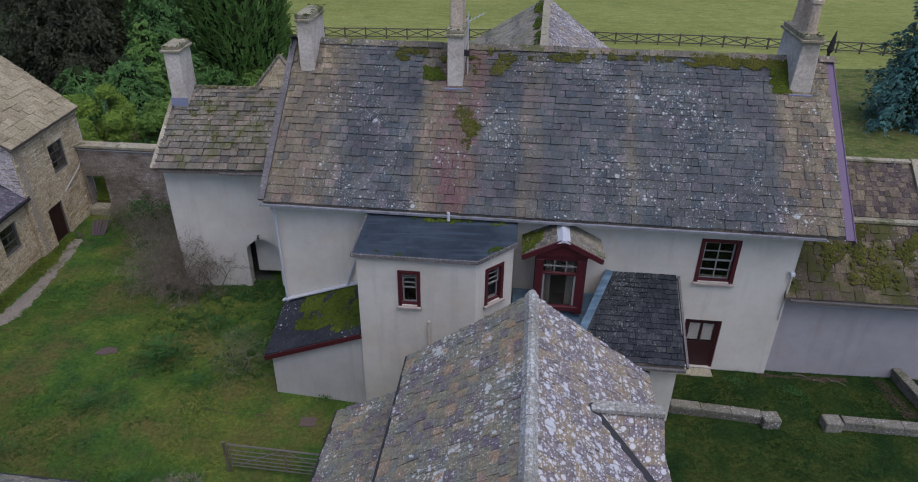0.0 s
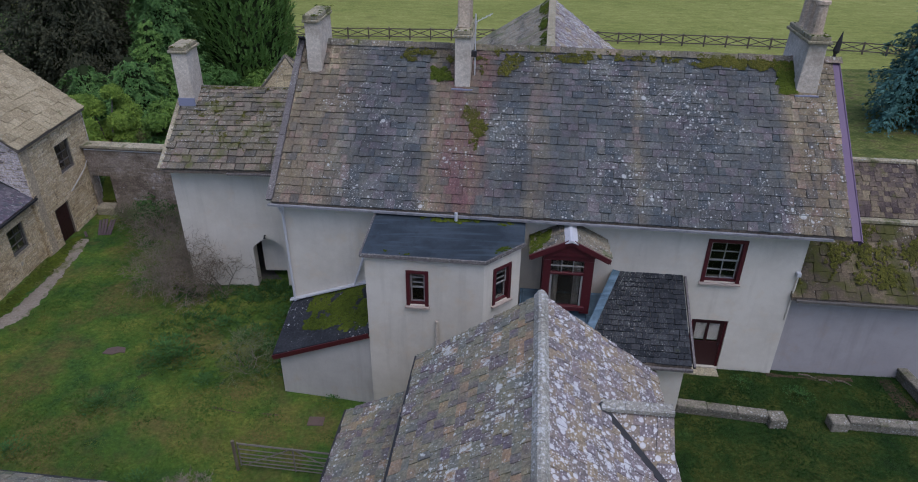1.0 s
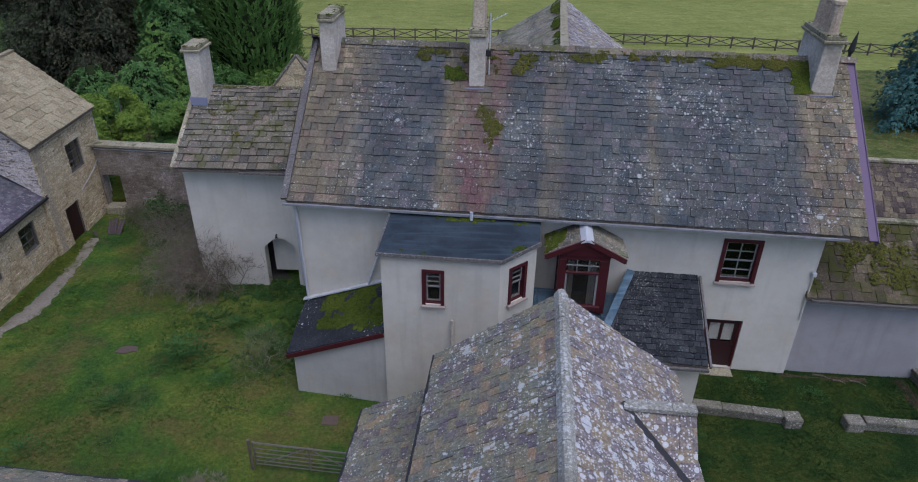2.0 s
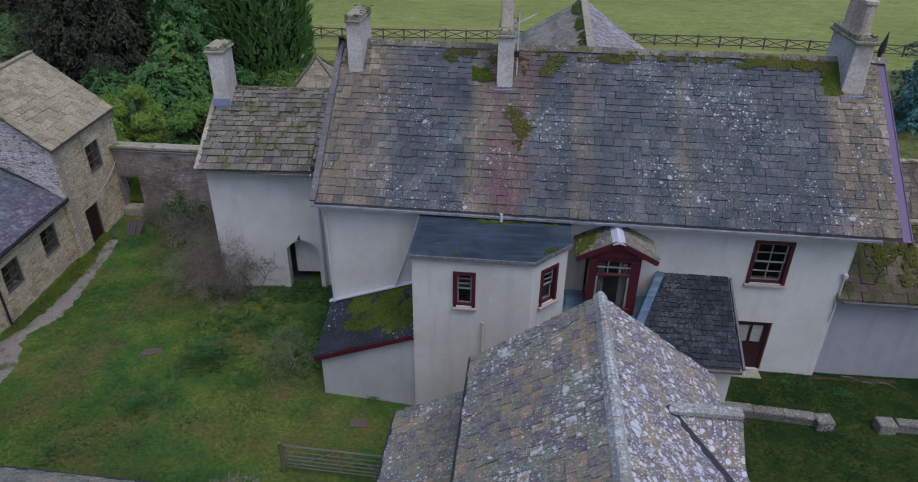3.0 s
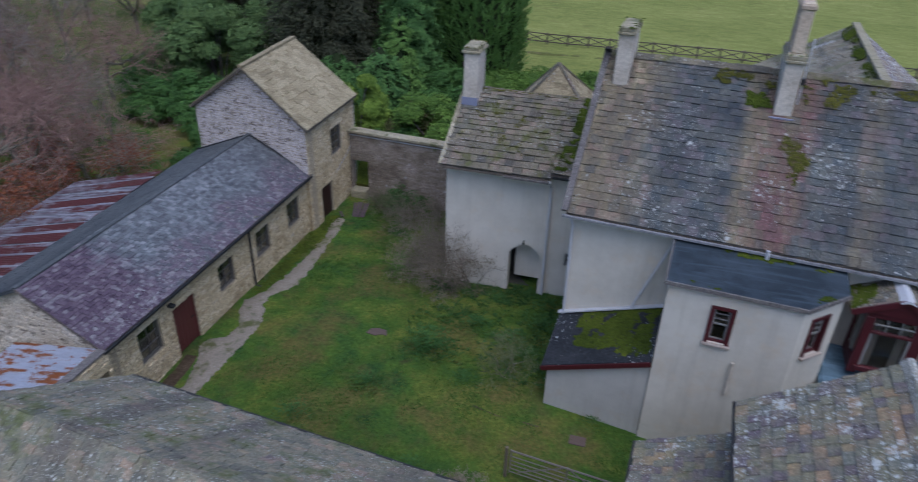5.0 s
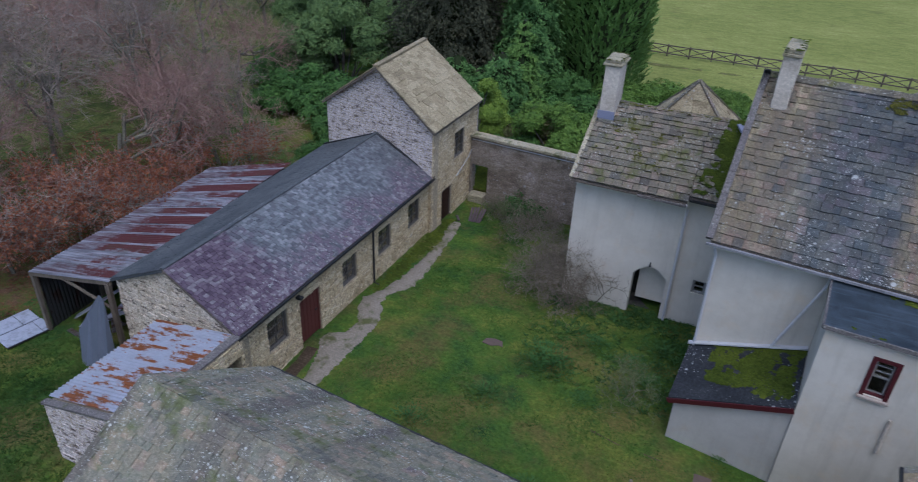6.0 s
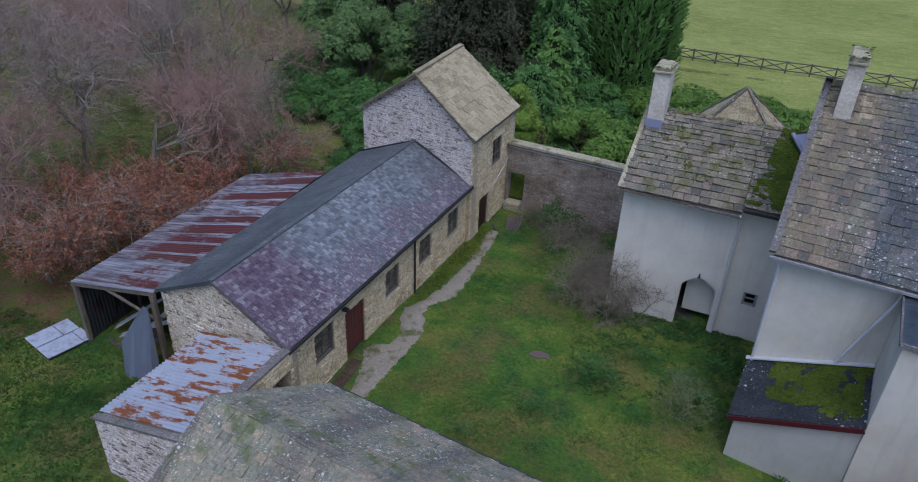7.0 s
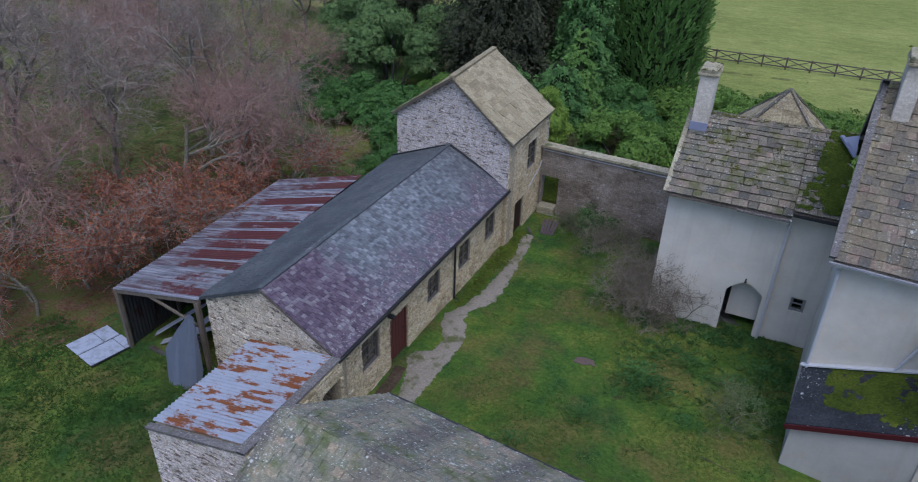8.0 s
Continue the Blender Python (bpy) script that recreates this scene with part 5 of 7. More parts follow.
for x0, x1 in ((9.17, 9.36), (9.84, 10.05)):
    bm = bmesh.new()
    m = 10
    pts = [(x0 + (x1 - x0) * k / m, PV0 + 0.2 + 0.03 * math.sin(k * 2.4)) for k in range(m + 1)]
    for (a, c), (d, e) in zip(pts, pts[1:]):
        quad(bm, [(a, c, 3.7), (d, e, 3.7), (d, e, 5.3), (a, c, 5.3)])
    bmesh.ops.solidify(bm, geom=bm.faces[:], thickness=0.006)
    part("curtain", bm, "curtain", porch)
bm = bmesh.new()
prism(bm, [(8.6, PV0 - 0.05, 5.62), (10.7, PV0 - 0.05, 5.62), (PU, PV0 - 0.05, 6.1)], (0, 0.08, 0))
part("gable", bm, "red", porch)
bm = bmesh.new()
for s in (-1, 1):
    bar(bm, (PU + s * 1.22, PV0 - 0.14, 5.57), (PU, PV0 - 0.14, 6.2), 0.06, 0.16)
part("bargeboard", bm, "red", porch)
slope(house, "wing_slate", hp(PU - 1.25, PV1, 5.6), hp(PU - 1.25, PV0 - 0.15, 5.6), hp(PU, PV0 - 0.15, 6.22), hp(PU, PV1, 6.22), (0.22, 0.2), (0.2, 0.35), 0.02, None, 21, 300)
slope(house, "west_slate", hp(PU + 1.25, PV0 - 0.15, 5.6), hp(PU + 1.25, PV1, 5.6), hp(PU, PV1, 6.22), hp(PU, PV0 - 0.15, 6.22), (0.22, 0.2), (0.2, 0.35), 0.02, None, 22, 300)
part("ridge", prism(bmesh.new(), [(PU - 0.2, PV0 - 0.22, 6.16), (PU - 0.04, PV0 - 0.22, 6.28), (PU + 0.04, PV0 - 0.22, 6.28), (PU + 0.2, PV0 - 0.22, 6.16), (PU, PV0 - 0.22, 6.22)], (0, 1.4, 0)), "white_pipe", house, "pale metal ridge capping")
moss_patch(house, hp(8.42, 0.3, 5.66), hp(8.42, -0.9, 5.66), hp(8.95, -0.7, 5.93), hp(9.1, 0.3, 6.0), 900, 0.035, 23, -0.25)
# slated lean-to entry
slope(house, "dark_slate", hp(10.12, -2.65, 3.12), hp(13.42, -2.65, 3.12), hp(13.45, 0.34, 4.42), hp(11.35, 0.34, 4.42), (0.21, 0.17), (0.16, 0.3), 0.03, None, 24, 300, 0.13, gap=0.012)
part("flashing", bar(bmesh.new(), (10.05, -2.6, 3.2), (11.3, 0.3, 4.5), 0.24, 0.05), "lead", house)
part("verge", bar(bmesh.new(), (13.5, -2.68, 3.12), (13.52, 0.3, 4.42), 0.07, 0.12), "verge", house)
part("gutter", bar(bmesh.new(), (10.15, -2.72, 3.03), (13.45, -2.72, 3.03), 0.1, 0.08), "verge", house)
bm = bmesh.new()
wall(bm, (11.25, -2.4), (13.3, -2.4), 0.0, 3.0, 0.25, [(0.3, 1.25, 0.0, 2.75)])
wall(bm, (13.3, -2.15), (13.3, 0.34), 0.0, 3.02, 0.2, (), [(2.49, 4.05), (0.0, 3.05)])
part("entry", bm, "wall", house)
# rear range, its ridge running away from the front
slope(house, "west_slate", hp(4.7, 15.6, 7.6), hp(4.7, 5.15, 7.6), hp(8.75, 5.15, 10.25), hp(8.95, 15.2, 10.3), (0.34, 0.28), (0.35, 0.6), 0.024, None, 25, 0)
slope(house, "pale_slate", hp(12.9, 5.15, 7.6), hp(12.9, 14.0, 7.6), hp(8.95, 15.2, 10.3), hp(8.75, 5.15, 10.25), (0.34, 0.28), (0.35, 0.6), 0.024, None, 26, 0)
part("ridge", bar(bmesh.new(), (8.75, 5.2, 10.36), (8.95, 15.2, 10.36), 0.3, 0.1), "coping", house)
moss_patch(house, hp(8.35, 5.3, 10.06), hp(8.7, 5.3, 10.36), hp(8.8, 15, 10.38), hp(8.35, 15, 10.06), 2600, 0.045, 27, 0.05)
bm = bmesh.new()
wall(bm, (5.0, 14.8), (5.0, 9.56), -0.6, 7.7, 0.4)
wall(bm, (12.6, 9.56), (12.6, 13.6), -0.6, 7.7, 0.4)
wall(bm, (12.6, 13.6), (5.0, 14.8), -0.6, 7.7, 0.4, (), [(7.69, 7.75), (3.8, 10.1), (0, 7.75)])
part("wall", bm, "wall", house)

# ---- low east wings ----
east = thing("east_wing", (-6.27, 19.15, 0), "low rendered outbuilding with a mossy stone slate roof beside the house", "outbuilding", turn=TURN_H)
bm = bmesh.new()
wall(bm, (17.06, 0.55), (25.0, 0.55), -0.2, 3.95, 0.4)
wall(bm, (25.0, 0.96), (25.0, 4.6), -0.2, 3.95, 0.4, (), [(1.6, 5.4)])
# this wall's shade is in its render colour
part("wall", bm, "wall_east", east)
slope(east, "east_slate", hp(16.95, 0.2, 3.97), hp(25.2, 0.2, 3.97), hp(25.2, 2.55, 5.68), hp(16.95, 2.55, 5.68), (0.34, 0.28), (0.25, 0.5), 0.024, None, 31, 300)
slope(east, "east_slate", hp(25.2, 4.9, 3.97), hp(17.06, 4.9, 3.97), hp(17.06, 2.55, 5.68), hp(25.2, 2.55, 5.68), (0.34, 0.28), (0.3, 0.5), 0.024, None, 32, 0)
part("ridge", bar(bmesh.new(), (17.3, 2.55, 5.74), (25.2, 2.55, 5.74), 0.26, 0.09), "coping", east)
part("gutter", bar(bmesh.new(), (17.1, 0.12, 3.9), (25.2, 0.12, 3.9), 0.1, 0.08), "grey_paint", east)
moss_patch(east, hp(17.2, 0.5, 4.32), hp(23, 0.5, 4.32), hp(23, 2.4, 5.68), hp(17.2, 2.4, 5.68), 9000, 0.036, 33, 0.16, "moss_dry")
east2 = thing("rear_outbuilding", (-6.27, 19.15, 0), "small stone-slated outbuilding behind the low wing", "outbuilding", turn=TURN_H)
slope(east2, "east_brown", hp(17.2, 5.0, 4.65), hp(23.2, 5.0, 4.65), hp(23.2, 7.1, 6.05), hp(17.2, 7.1, 6.05), (0.24, 0.2), (0.16, 0.32), 0.024, None, 34, 300)
slope(east2, "east_slate", hp(23.2, 9.2, 4.65), hp(17.2, 9.2, 4.65), hp(17.2, 7.1, 6.05), hp(23.2, 7.1, 6.05), (0.3, 0.26), (0.3, 0.45), 0.024, None, 35, 0)
bm = bmesh.new()
wall(bm, (17.2, 5.2), (23.0, 5.2), -0.4, 4.7, 0.4)
wall(bm, (23.0, 5.2), (23.0, 9.0), -0.4, 4.7, 0.4, (), [(1.9, 6.0)])
wall(bm, (23.0, 9.0), (17.2, 9.0), -0.4, 4.7, 0.4)
part("wall", bm, "rubble", east2)
bm = bmesh.new()
for k in range(2):
    bar(bm, (23.25, 5.0 + 2.1 * k, 4.75 + 1.4 * k) if not k else (23.25, 9.2, 4.75), (23.25, 7.1, 6.17), 0.26, 0.12)
part("verge", bm, "coping", east2)
part("ridge", bar(bmesh.new(), (17.2, 7.1, 6.1), (23.2, 7.1, 6.1), 0.26, 0.09), "coping", east2)
part("gutter", bar(bmesh.new(), (17.2, 4.9, 4.6), (23.2, 4.9, 4.6), 0.12, 0.1), "black_pipe", east2)

# ---- west wing of the house ----
wing = thing("west_wing", (0, 0, 0), "rendered two-storey wing with a sagging mossy stone slate roof", "house wing")
WY, WR, WZ, WEY, WEZ, WX = 23.85, 26.9, 7.74, 23.3, 5.6, -11.78
PITCH = (WZ - WEZ) / (WR - WEY)
wz = lambda y: WEZ + PITCH * (y - WEY)
bm = bmesh.new()
wall(bm, (-11.68, WY), (-7.3, WY), -0.5, 5.78, 0.45, [(2.8, 4.12, -0.5, 2.3)])
wall(bm, (-11.68, 29.6), (-11.68, WY + 0.45), -0.5, 5.78, 0.45, (), [(5.3, 6.0), (2.7, 7.56), (0, 5.9)])
wall(bm, (-5.6, 29.6), (-11.23, 29.6), -0.5, 5.78, 0.45)
part("wall", bm, "wall_white", wing)
bm = bmesh.new()
wall(bm, (-7.3, WY + 0.12), (-5.5, WY + 0.12), -0.5, 5.85, 0.4, [(0.72, 1.24, 1.55, 2.15)])
part("wall", bm, "wall_white", wing)
window(wing, (-6.58, WY + 0.12, 1.55), (1, 0, 0), OUT, 0.52, 0.6, 1, 2, "sash", "sash", 0.05, False, 0.12, False, label="small dark square window")
slope(wing, "wing_slate", (WX, WEY, WEZ), (-7.4, WEY, WEZ), (-7.4, WR, WZ), (WX, WR, WZ), (0.33, 0.2), (0.24, 0.46), 0.05, (-9, 24.5, 6.0), 41, 300, 0.15, gap=0.012)
slope(wing, "wing_slate", (-7.39, WEY + 0.22, wz(WEY + 0.22)), (-5.9, WEY + 0.22, wz(WEY + 0.22)), (-5.9, WR, WZ), (-7.39, WR, WZ), (0.33, 0.2), (0.24, 0.46), 0.05, None, 40, 120, 0.15, gap=0.012)
slope(wing, "wing_slate", (-5.9, 29.8, 6.0), (WX, 29.8, 6.0), (WX, WR, WZ), (-5.9, WR, WZ), (0.34, 0.28), (0.35, 0.6), 0.03, None, 42, 0, 0.07)
r = random.Random(5)
x = WX
while x < -6.0:
    w = r.uniform(0.4, 0.6)
    sag = -0.12 * math.sin(math.pi * (x + 12) / 6.2) + r.uniform(-0.015, 0.015)
    part("ridge_stone", prism(bmesh.new(), [(x, WR - 0.17, WZ - 0.03 + sag * 0.4), (x, WR, WZ + 0.12 + sag * 0.4), (x, WR + 0.17, WZ - 0.03 + sag * 0.4)], (w - 0.01, 0, 0)), "wing_slate", wing)
    x += w
for k in range(6):
    f0, f1 = k / 6, (k + 0.985) / 6
    part("verge_stone", bar(bmesh.new(), (WX - 0.02, WEY + (WR - WEY) * f0, WEZ + (WZ - WEZ) * f0 + 0.05), (WX - 0.02, WEY + (WR - WEY) * f1, WEZ + (WZ - WEZ) * f1 + 0.05), 0.16, 0.1), "coping", wing)
moss_patch(wing, (-7.3, 23.6, wz(23.6) + 0.16), (-5.85, 23.6, wz(23.6) + 0.16), (-5.85, 26.85, wz(26.85) + 0.12), (-6.7, 26.85, wz(26.85) + 0.12), 13000, 0.04, 43, -0.3)
moss_patch(wing, (WX, 23.4, wz(23.4) + 0.15), (-7.0, 23.4, wz(23.4) + 0.15), (-7.0, 26.8, wz(26.8) + 0.12), (WX, 26.8, wz(26.8) + 0.12), 5000, 0.03, 47, 0.46, "moss_dry")
bm = bmesh.new()
prism(bm, [(-6.36, 26.4, 7.72), (-5.85, 26.5, 7.86), (-5.85, 25.68, 7.36)], (0, 0, 0.05))
bar(bm, (-6.4, 26.42, 7.82), (-5.88, 25.62, 7.38), 0.14, 0.06)
part("flashing", bm, "lilac", wing, "blue-grey lead flashing sheet")
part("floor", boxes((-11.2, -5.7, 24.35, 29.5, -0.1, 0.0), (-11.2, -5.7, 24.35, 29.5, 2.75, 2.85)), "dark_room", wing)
moss_run(wing, "moss", [(-11.7, WR, WZ + 0.05), (-6, WR, WZ + 0.05)], 90, 0.06, 44, 0.07, mat="moss_dry")
tube(b := bmesh.new(), [(-7.42, WEY - 0.02, WEZ - 0.08), (-7.38, WY - 0.08, WEZ - 0.5), (-7.36, WY - 0.07, -0.3)], [0.05] * 3, 8)
part("downpipe", b, "white_pipe", wing)
part("gutter", bar(bmesh.new(), (-9.2, WEY - 0.06, WEZ - 0.08), (-7.42, WEY - 0.06, WEZ - 0.1), 0.1, 0.08), "verge", wing)
part("gutter", bar(bmesh.new(), (-7.36, WEY + 0.15, WEZ + 0.06), (-5.75, WEY + 0.15, WEZ + 0.04), 0.1, 0.08), "black_pipe", wing)
bm = bmesh.new()
prism(bm, [(-8.88, WY + 0.02, 1.85), (-8.88, WY + 0.02, 2.31), (-8.3, WY + 0.02, 2.31), (-8.55, WY + 0.02, 2.18), (-8.77, WY + 0.02, 2.0)], (0, 0.35, 0))
prism(bm, [(-7.56, WY + 0.02, 1.85), (-7.67, WY + 0.02, 2.0), (-7.9, WY + 0.02, 2.18), (-8.15, WY + 0.02, 2.31), (-7.56, WY + 0.02, 2.31)], (0, 0.35, 0))
part("arch_head", bm, "wall_white", wing)
part("arch_panel", boxes((-8.7, -7.3, WY + 0.62, WY + 0.68, 0.4, 2.74)), "wall_white", wing, "pale rendered panel inside the arch")
# added dark sheet for the shade deep in the arch
part("arch_shade_back", boxes((-9.6, -7.3, WY + 1.5, WY + 1.6, -0.3, 2.74)), "dark_room", wing)
tube(b := bmesh.new(), [(-8.28, WY - 0.02, 2.5), (-8.28, WY - 0.15, 2.55), (-8.28, WY - 0.16, 2.42)], [0.03, 0.03, 0.06], 6)
part("lamp", b, "black_pipe", wing)
bm = bmesh.new()
box(bm, -11.65, -11.06, 25.88, 27.1, 6.5, 9.42, bev=0.02)
st = part("chimney", bm, "chimney", wing, "rendered chimney stack with a stone cap")
part("cap", boxes((-11.74, -10.97, 25.79, 27.19, 9.42, 9.52), (-11.68, -11.03, 25.85, 27.13, 9.52, 9.66), bev=0.02), "coping", st)
moss_run(wing, "moss", [(-11.65, 25.85, 9.67), (-11.05, 25.88, 9.67), (-11.05, 27.1, 9.67), (-11.65, 27.1, 9.67)], 16, 0.05, 46, 0.06, mat="moss_dry")
part("flashing", boxes((-11.69, -11.02, 25.83, 25.875, 7.3, 7.62)), "lilac", st)
# small hipped roof behind the wing
hip = thing("hipped_outbuilding", (-8.4, 31.5, 0), "small outbuilding with a pointed stone slate roof behind the wing", "outbuilding")
AP = Vector((-8.42, 30.4, 8.12))
c = [Vector((-10.4, 29.4, 5.75)), Vector((-6.4, 29.4, 5.75)), Vector((-6.4, 33.2, 5.75)), Vector((-10.4, 33.2, 5.75))]
for k in range(4):
    slope(hip, "tower_slate", c[k], c[(k + 1) % 4], AP + Vector((0, 0, 0.001)), AP, (0.3, 0.26), (0.25, 0.45), 0.024, None, 45 + k, 300 if k == 0 else 0)
    part("hip", bar(bmesh.new(), c[k] - Vector((-8.4, 31.5, 0)) + Vector((0, 0, 0.04)), AP - Vector((-8.4, 31.5, 0)) + Vector((0, 0, 0.06)), 0.16, 0.08), "wing_slate", hip)
part("wall", boxes((-1.85, 1.85, -1.8, 1.5, -1.2, 5.7)), "rubble", hip)


# ---- stone stable range ----
def stone_face(parent, p, q, z0, z1, holes, mat, seed, top=None, rows=(0.15, 0.13), widths=(0.16, 0.45), near=None, singles=300, proud=0.03):
    """Courses of rubble on the outer face of a wall from p to q."""
    p, q = Vector((*p, 0)), Vector((*q, 0))
    L = (q - p).length
    poly = [(0, z0), (L, z0), (L, z1)] + (list(top) if top else []) + [(0, z1)]
    pieces(parent, "stone", p, q - p, (0, 0, 1), poly, rows, widths, proud, mat, singles, near, holes, 0.0, 1.0, -0.008, 0.022, seed)


stable = thing("stable_range", (-19.25, 12.35, 0), "long single-storey rubble stone stable with a low slate roof", "stable")
tower = thing("gabled_granary", (-19.25, 26.0, 0), "two-storey rubble stone granary with a steep stone slate roof", "granary")


def at(ob, x, y):
    return (x - ob.matrix_basis.translation.x, y - ob.matrix_basis.translation.y)


BX = -19.25
S_E, S_W, N_E, N_W = (BX, 12.4), (-25.0, 12.95), (BX, 26.0), (-25.6, 26.9)
holes = [(13.85 - 12.4, 14.95 - 12.4, 1.0, 2.28), (15.65 - 12.4, 16.9 - 12.4, -0.4, 2.08), (18.45 - 12.4, 19.5 - 12.4, 1.0, 2.2), (21.2 - 12.4, 22.3 - 12.4, 1.0, 2.22), (23.9 - 12.4, 25.0 - 12.4, 1.05, 2.28)]
bm = bmesh.new()
wall(bm, at(stable, BX, 12.52), at(stable, *N_E), -0.6, 2.85, 0.5, [(h[0] - 0.12, h[1] - 0.12, h[2], h[3]) for h in holes])
wall(bm, at(stable, *S_W), at(stable, *S_E), -1.0, 2.85, 0.5, (), [(5.77, 2.85), (3.0, 4.28)][1:])
wall(bm, at(stable, *N_W), at(stable, *S_W), -1.0, 2.85, 0.5)
part("wall", bm, "mortar", stable)
stone_face(stable, S_E, N_E, -0.1, 2.82, holes, "rubble", 51, near=(BX, 16, 1))
stone_face(stable, S_W, S_E, -0.9, 2.85, (), "rubble_gable", 52, [(3.0, 4.25)], near=(-22, 12.5, 3), singles=200)
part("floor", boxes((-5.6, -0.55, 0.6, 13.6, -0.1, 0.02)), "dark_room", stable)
for k, (a0, a1, z0, z1) in enumerate(holes):
    y0 = 12.4 + a0
    if k == 1:
        door(stable, (0.0, y0 - 12.35, 0.06), (0, 1, 0), (1, 0, 0), a1 - a0, z1 - 0.06, "door_red", "door_red", False, 0.1, "dark red boarded stable door", 5)
    else:
        window(stable, (0.0, y0 - 12.35, z0), (0, 1, 0), (1, 0, 0), a1 - a0, z1 - z0, 2, 3, "grey_paint", "grey_paint", 0.07, False, 0.11, False, False, "weathered grey timber stable window")
    part("lintel", boxes((0.0, 0.035, y0 - 12.35 - 0.12, y0 - 12.35 + a1 - a0 + 0.12, z1 + 0.005, z1 + 0.2), bev=0.01), "rubble", stable)
RS, RN = Vector((-22.0, 12.45, 4.42)), Vector((-22.25, 26.3, 4.42))
slope(stable, "barn_slate", (-19.02, 12.25, 2.9), (-19.02, 26.05, 2.9), RN, RS, (0.155, 0.135), (0.13, 0.21), 0.022, (-19.5, 15, 3), 55, 300, 0.12, gap=0.01)
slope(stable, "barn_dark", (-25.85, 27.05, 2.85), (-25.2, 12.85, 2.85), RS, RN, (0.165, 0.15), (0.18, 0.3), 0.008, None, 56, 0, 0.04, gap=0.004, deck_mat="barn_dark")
inv = rest_pose(stable).inverted()
part("ridge", bar(bmesh.new(), inv @ (RS + Vector((0, 0, 0.03))), inv @ (RN + Vector((0, 0, 0.03))), 0.16, 0.05), "barn_dark", stable)
bm = bmesh.new()
bar(bm, inv @ Vector((-18.98, 25.98, 2.93)), inv @ (RN + Vector((0, -0.12, 0.03))), 0.14, 0.06)
bar(bm, inv @ Vector((-25.85, 27.0, 2.9)), inv @ (RN + Vector((0, -0.12, 0.03))), 0.14, 0.06)
part("flashing", bm, "black_pipe", stable)
part("gutter", bar(bmesh.new(), inv @ Vector((-18.97, 12.2, 2.84)), inv @ Vector((-18.97, 26.0, 2.84)), 0.09, 0.08), "black_pipe", stable)
tube(b := bmesh.new(), [inv @ Vector(p) for p in ((-18.98, 20.65, 2.8), (-19.14, 20.65, 2.6), (-19.14, 20.65, 0.05), (-18.9, 20.65, 0.0))], [0.045] * 4, 8)
part("downpipe", b, "black_pipe", stable)
part("lamp", boxes((0.05, 0.3, 3.05, 3.25, 2.35, 2.47), bev=0.03), "black_pipe", stable, "small bulkhead lamp")

# ---- granary ----
T_SE, T_NE, T_NW, T_SW = (-19.05, 25.85), (-19.05, 31.1), (-25.75, 32.2), (-25.6, 27.05)
th = [(27.0 - 25.85, 28.2 - 25.85, -0.5, 1.72), (28.3 - 25.85, 29.5 - 25.85, 2.95, 4.35)]
bm = bmesh.new()
wall(bm, at(tower, -19.05, 26.05), at(tower, *T_NE), -0.6, 5.2, 0.5, [(h[0] - 0.2, h[1] - 0.2, h[2], h[3]) for h in th])
wall(bm, at(tower, *T_SW), at(tower, *T_SE), -0.8, 5.2, 0.5, (), [(3.3, 7.45)])
wall(bm, at(tower, *T_NW), at(tower, *T_SW), -0.8, 5.2, 0.5)
wall(bm, at(tower, *T_NE), at(tower, *T_NW), -0.8, 5.2, 0.5, (), [(3.4, 7.45)])
part("wall", bm, "mortar", tower)
stone_face(tower, T_SE, T_NE, -0.2, 5.15, th, "rubble", 61, near=(-19, 28, 2), singles=250)
stone_face(tower, T_SW, T_SE, 2.6, 5.2, (), "rubble_pale", 62, [(3.3, 7.4)], near=(-22, 26.5, 5), singles=250, proud=0.014)
stone_face(tower, (-19.7, 25.969), T_SE, -0.2, 2.6, (), "rubble", 63, singles=60)
part("floor", boxes((-6.0, -0.4, 0.5, 5.0, -0.2, -0.12), (-6.0, -0.4, 0.9, 5.0, 2.5, 2.6)), "dark_room", tower)
door(tower, (0.2, 27.0 - 26.0, -0.1), (0, 1, 0), (1, 0, 0), 1.2, 1.82, "door_dark", "timber", False, 0.12, "dark weathered plank door", 5)
window(tower, (0.2, 28.3 - 26.0, 2.95), (0, 1, 0), (1, 0, 0), 1.2, 1.4, 2, 3, "grey_paint", "grey_paint", 0.07, False, 0.11, False, False, "weathered grey timber window")
part("lintel", boxes((0.2, 0.235, 2.2, 3.6, 4.36, 4.52), bev=0.01), "rubble", tower)
A_S, A_N = Vector((-22.15, 26.1, 7.68)), Vector((-22.5, 31.75, 7.74))
slope(tower, "tower_slate", (-18.83, 25.6, 5.25), (-18.8, 31.05, 5.3), A_N, A_S, (0.44, 0.2), (0.26, 0.52), 0.035, (-19.5, 28, 5.5), 65, 300, 0.07)
slope(tower, "tower_slate", (-25.95, 32.4, 5.2), (-25.8, 26.9, 5.2), A_S, A_N, (0.34, 0.26), (0.26, 0.5), 0.026, None, 66, 0, 0.05)
inv = rest_pose(tower).inverted()
part("ridge", bar(bmesh.new(), inv @ (A_S + Vector((0, 0, 0.04))), inv @ (A_N + Vector((0, 0, 0.04))), 0.26, 0.1), "tower_slate", tower)
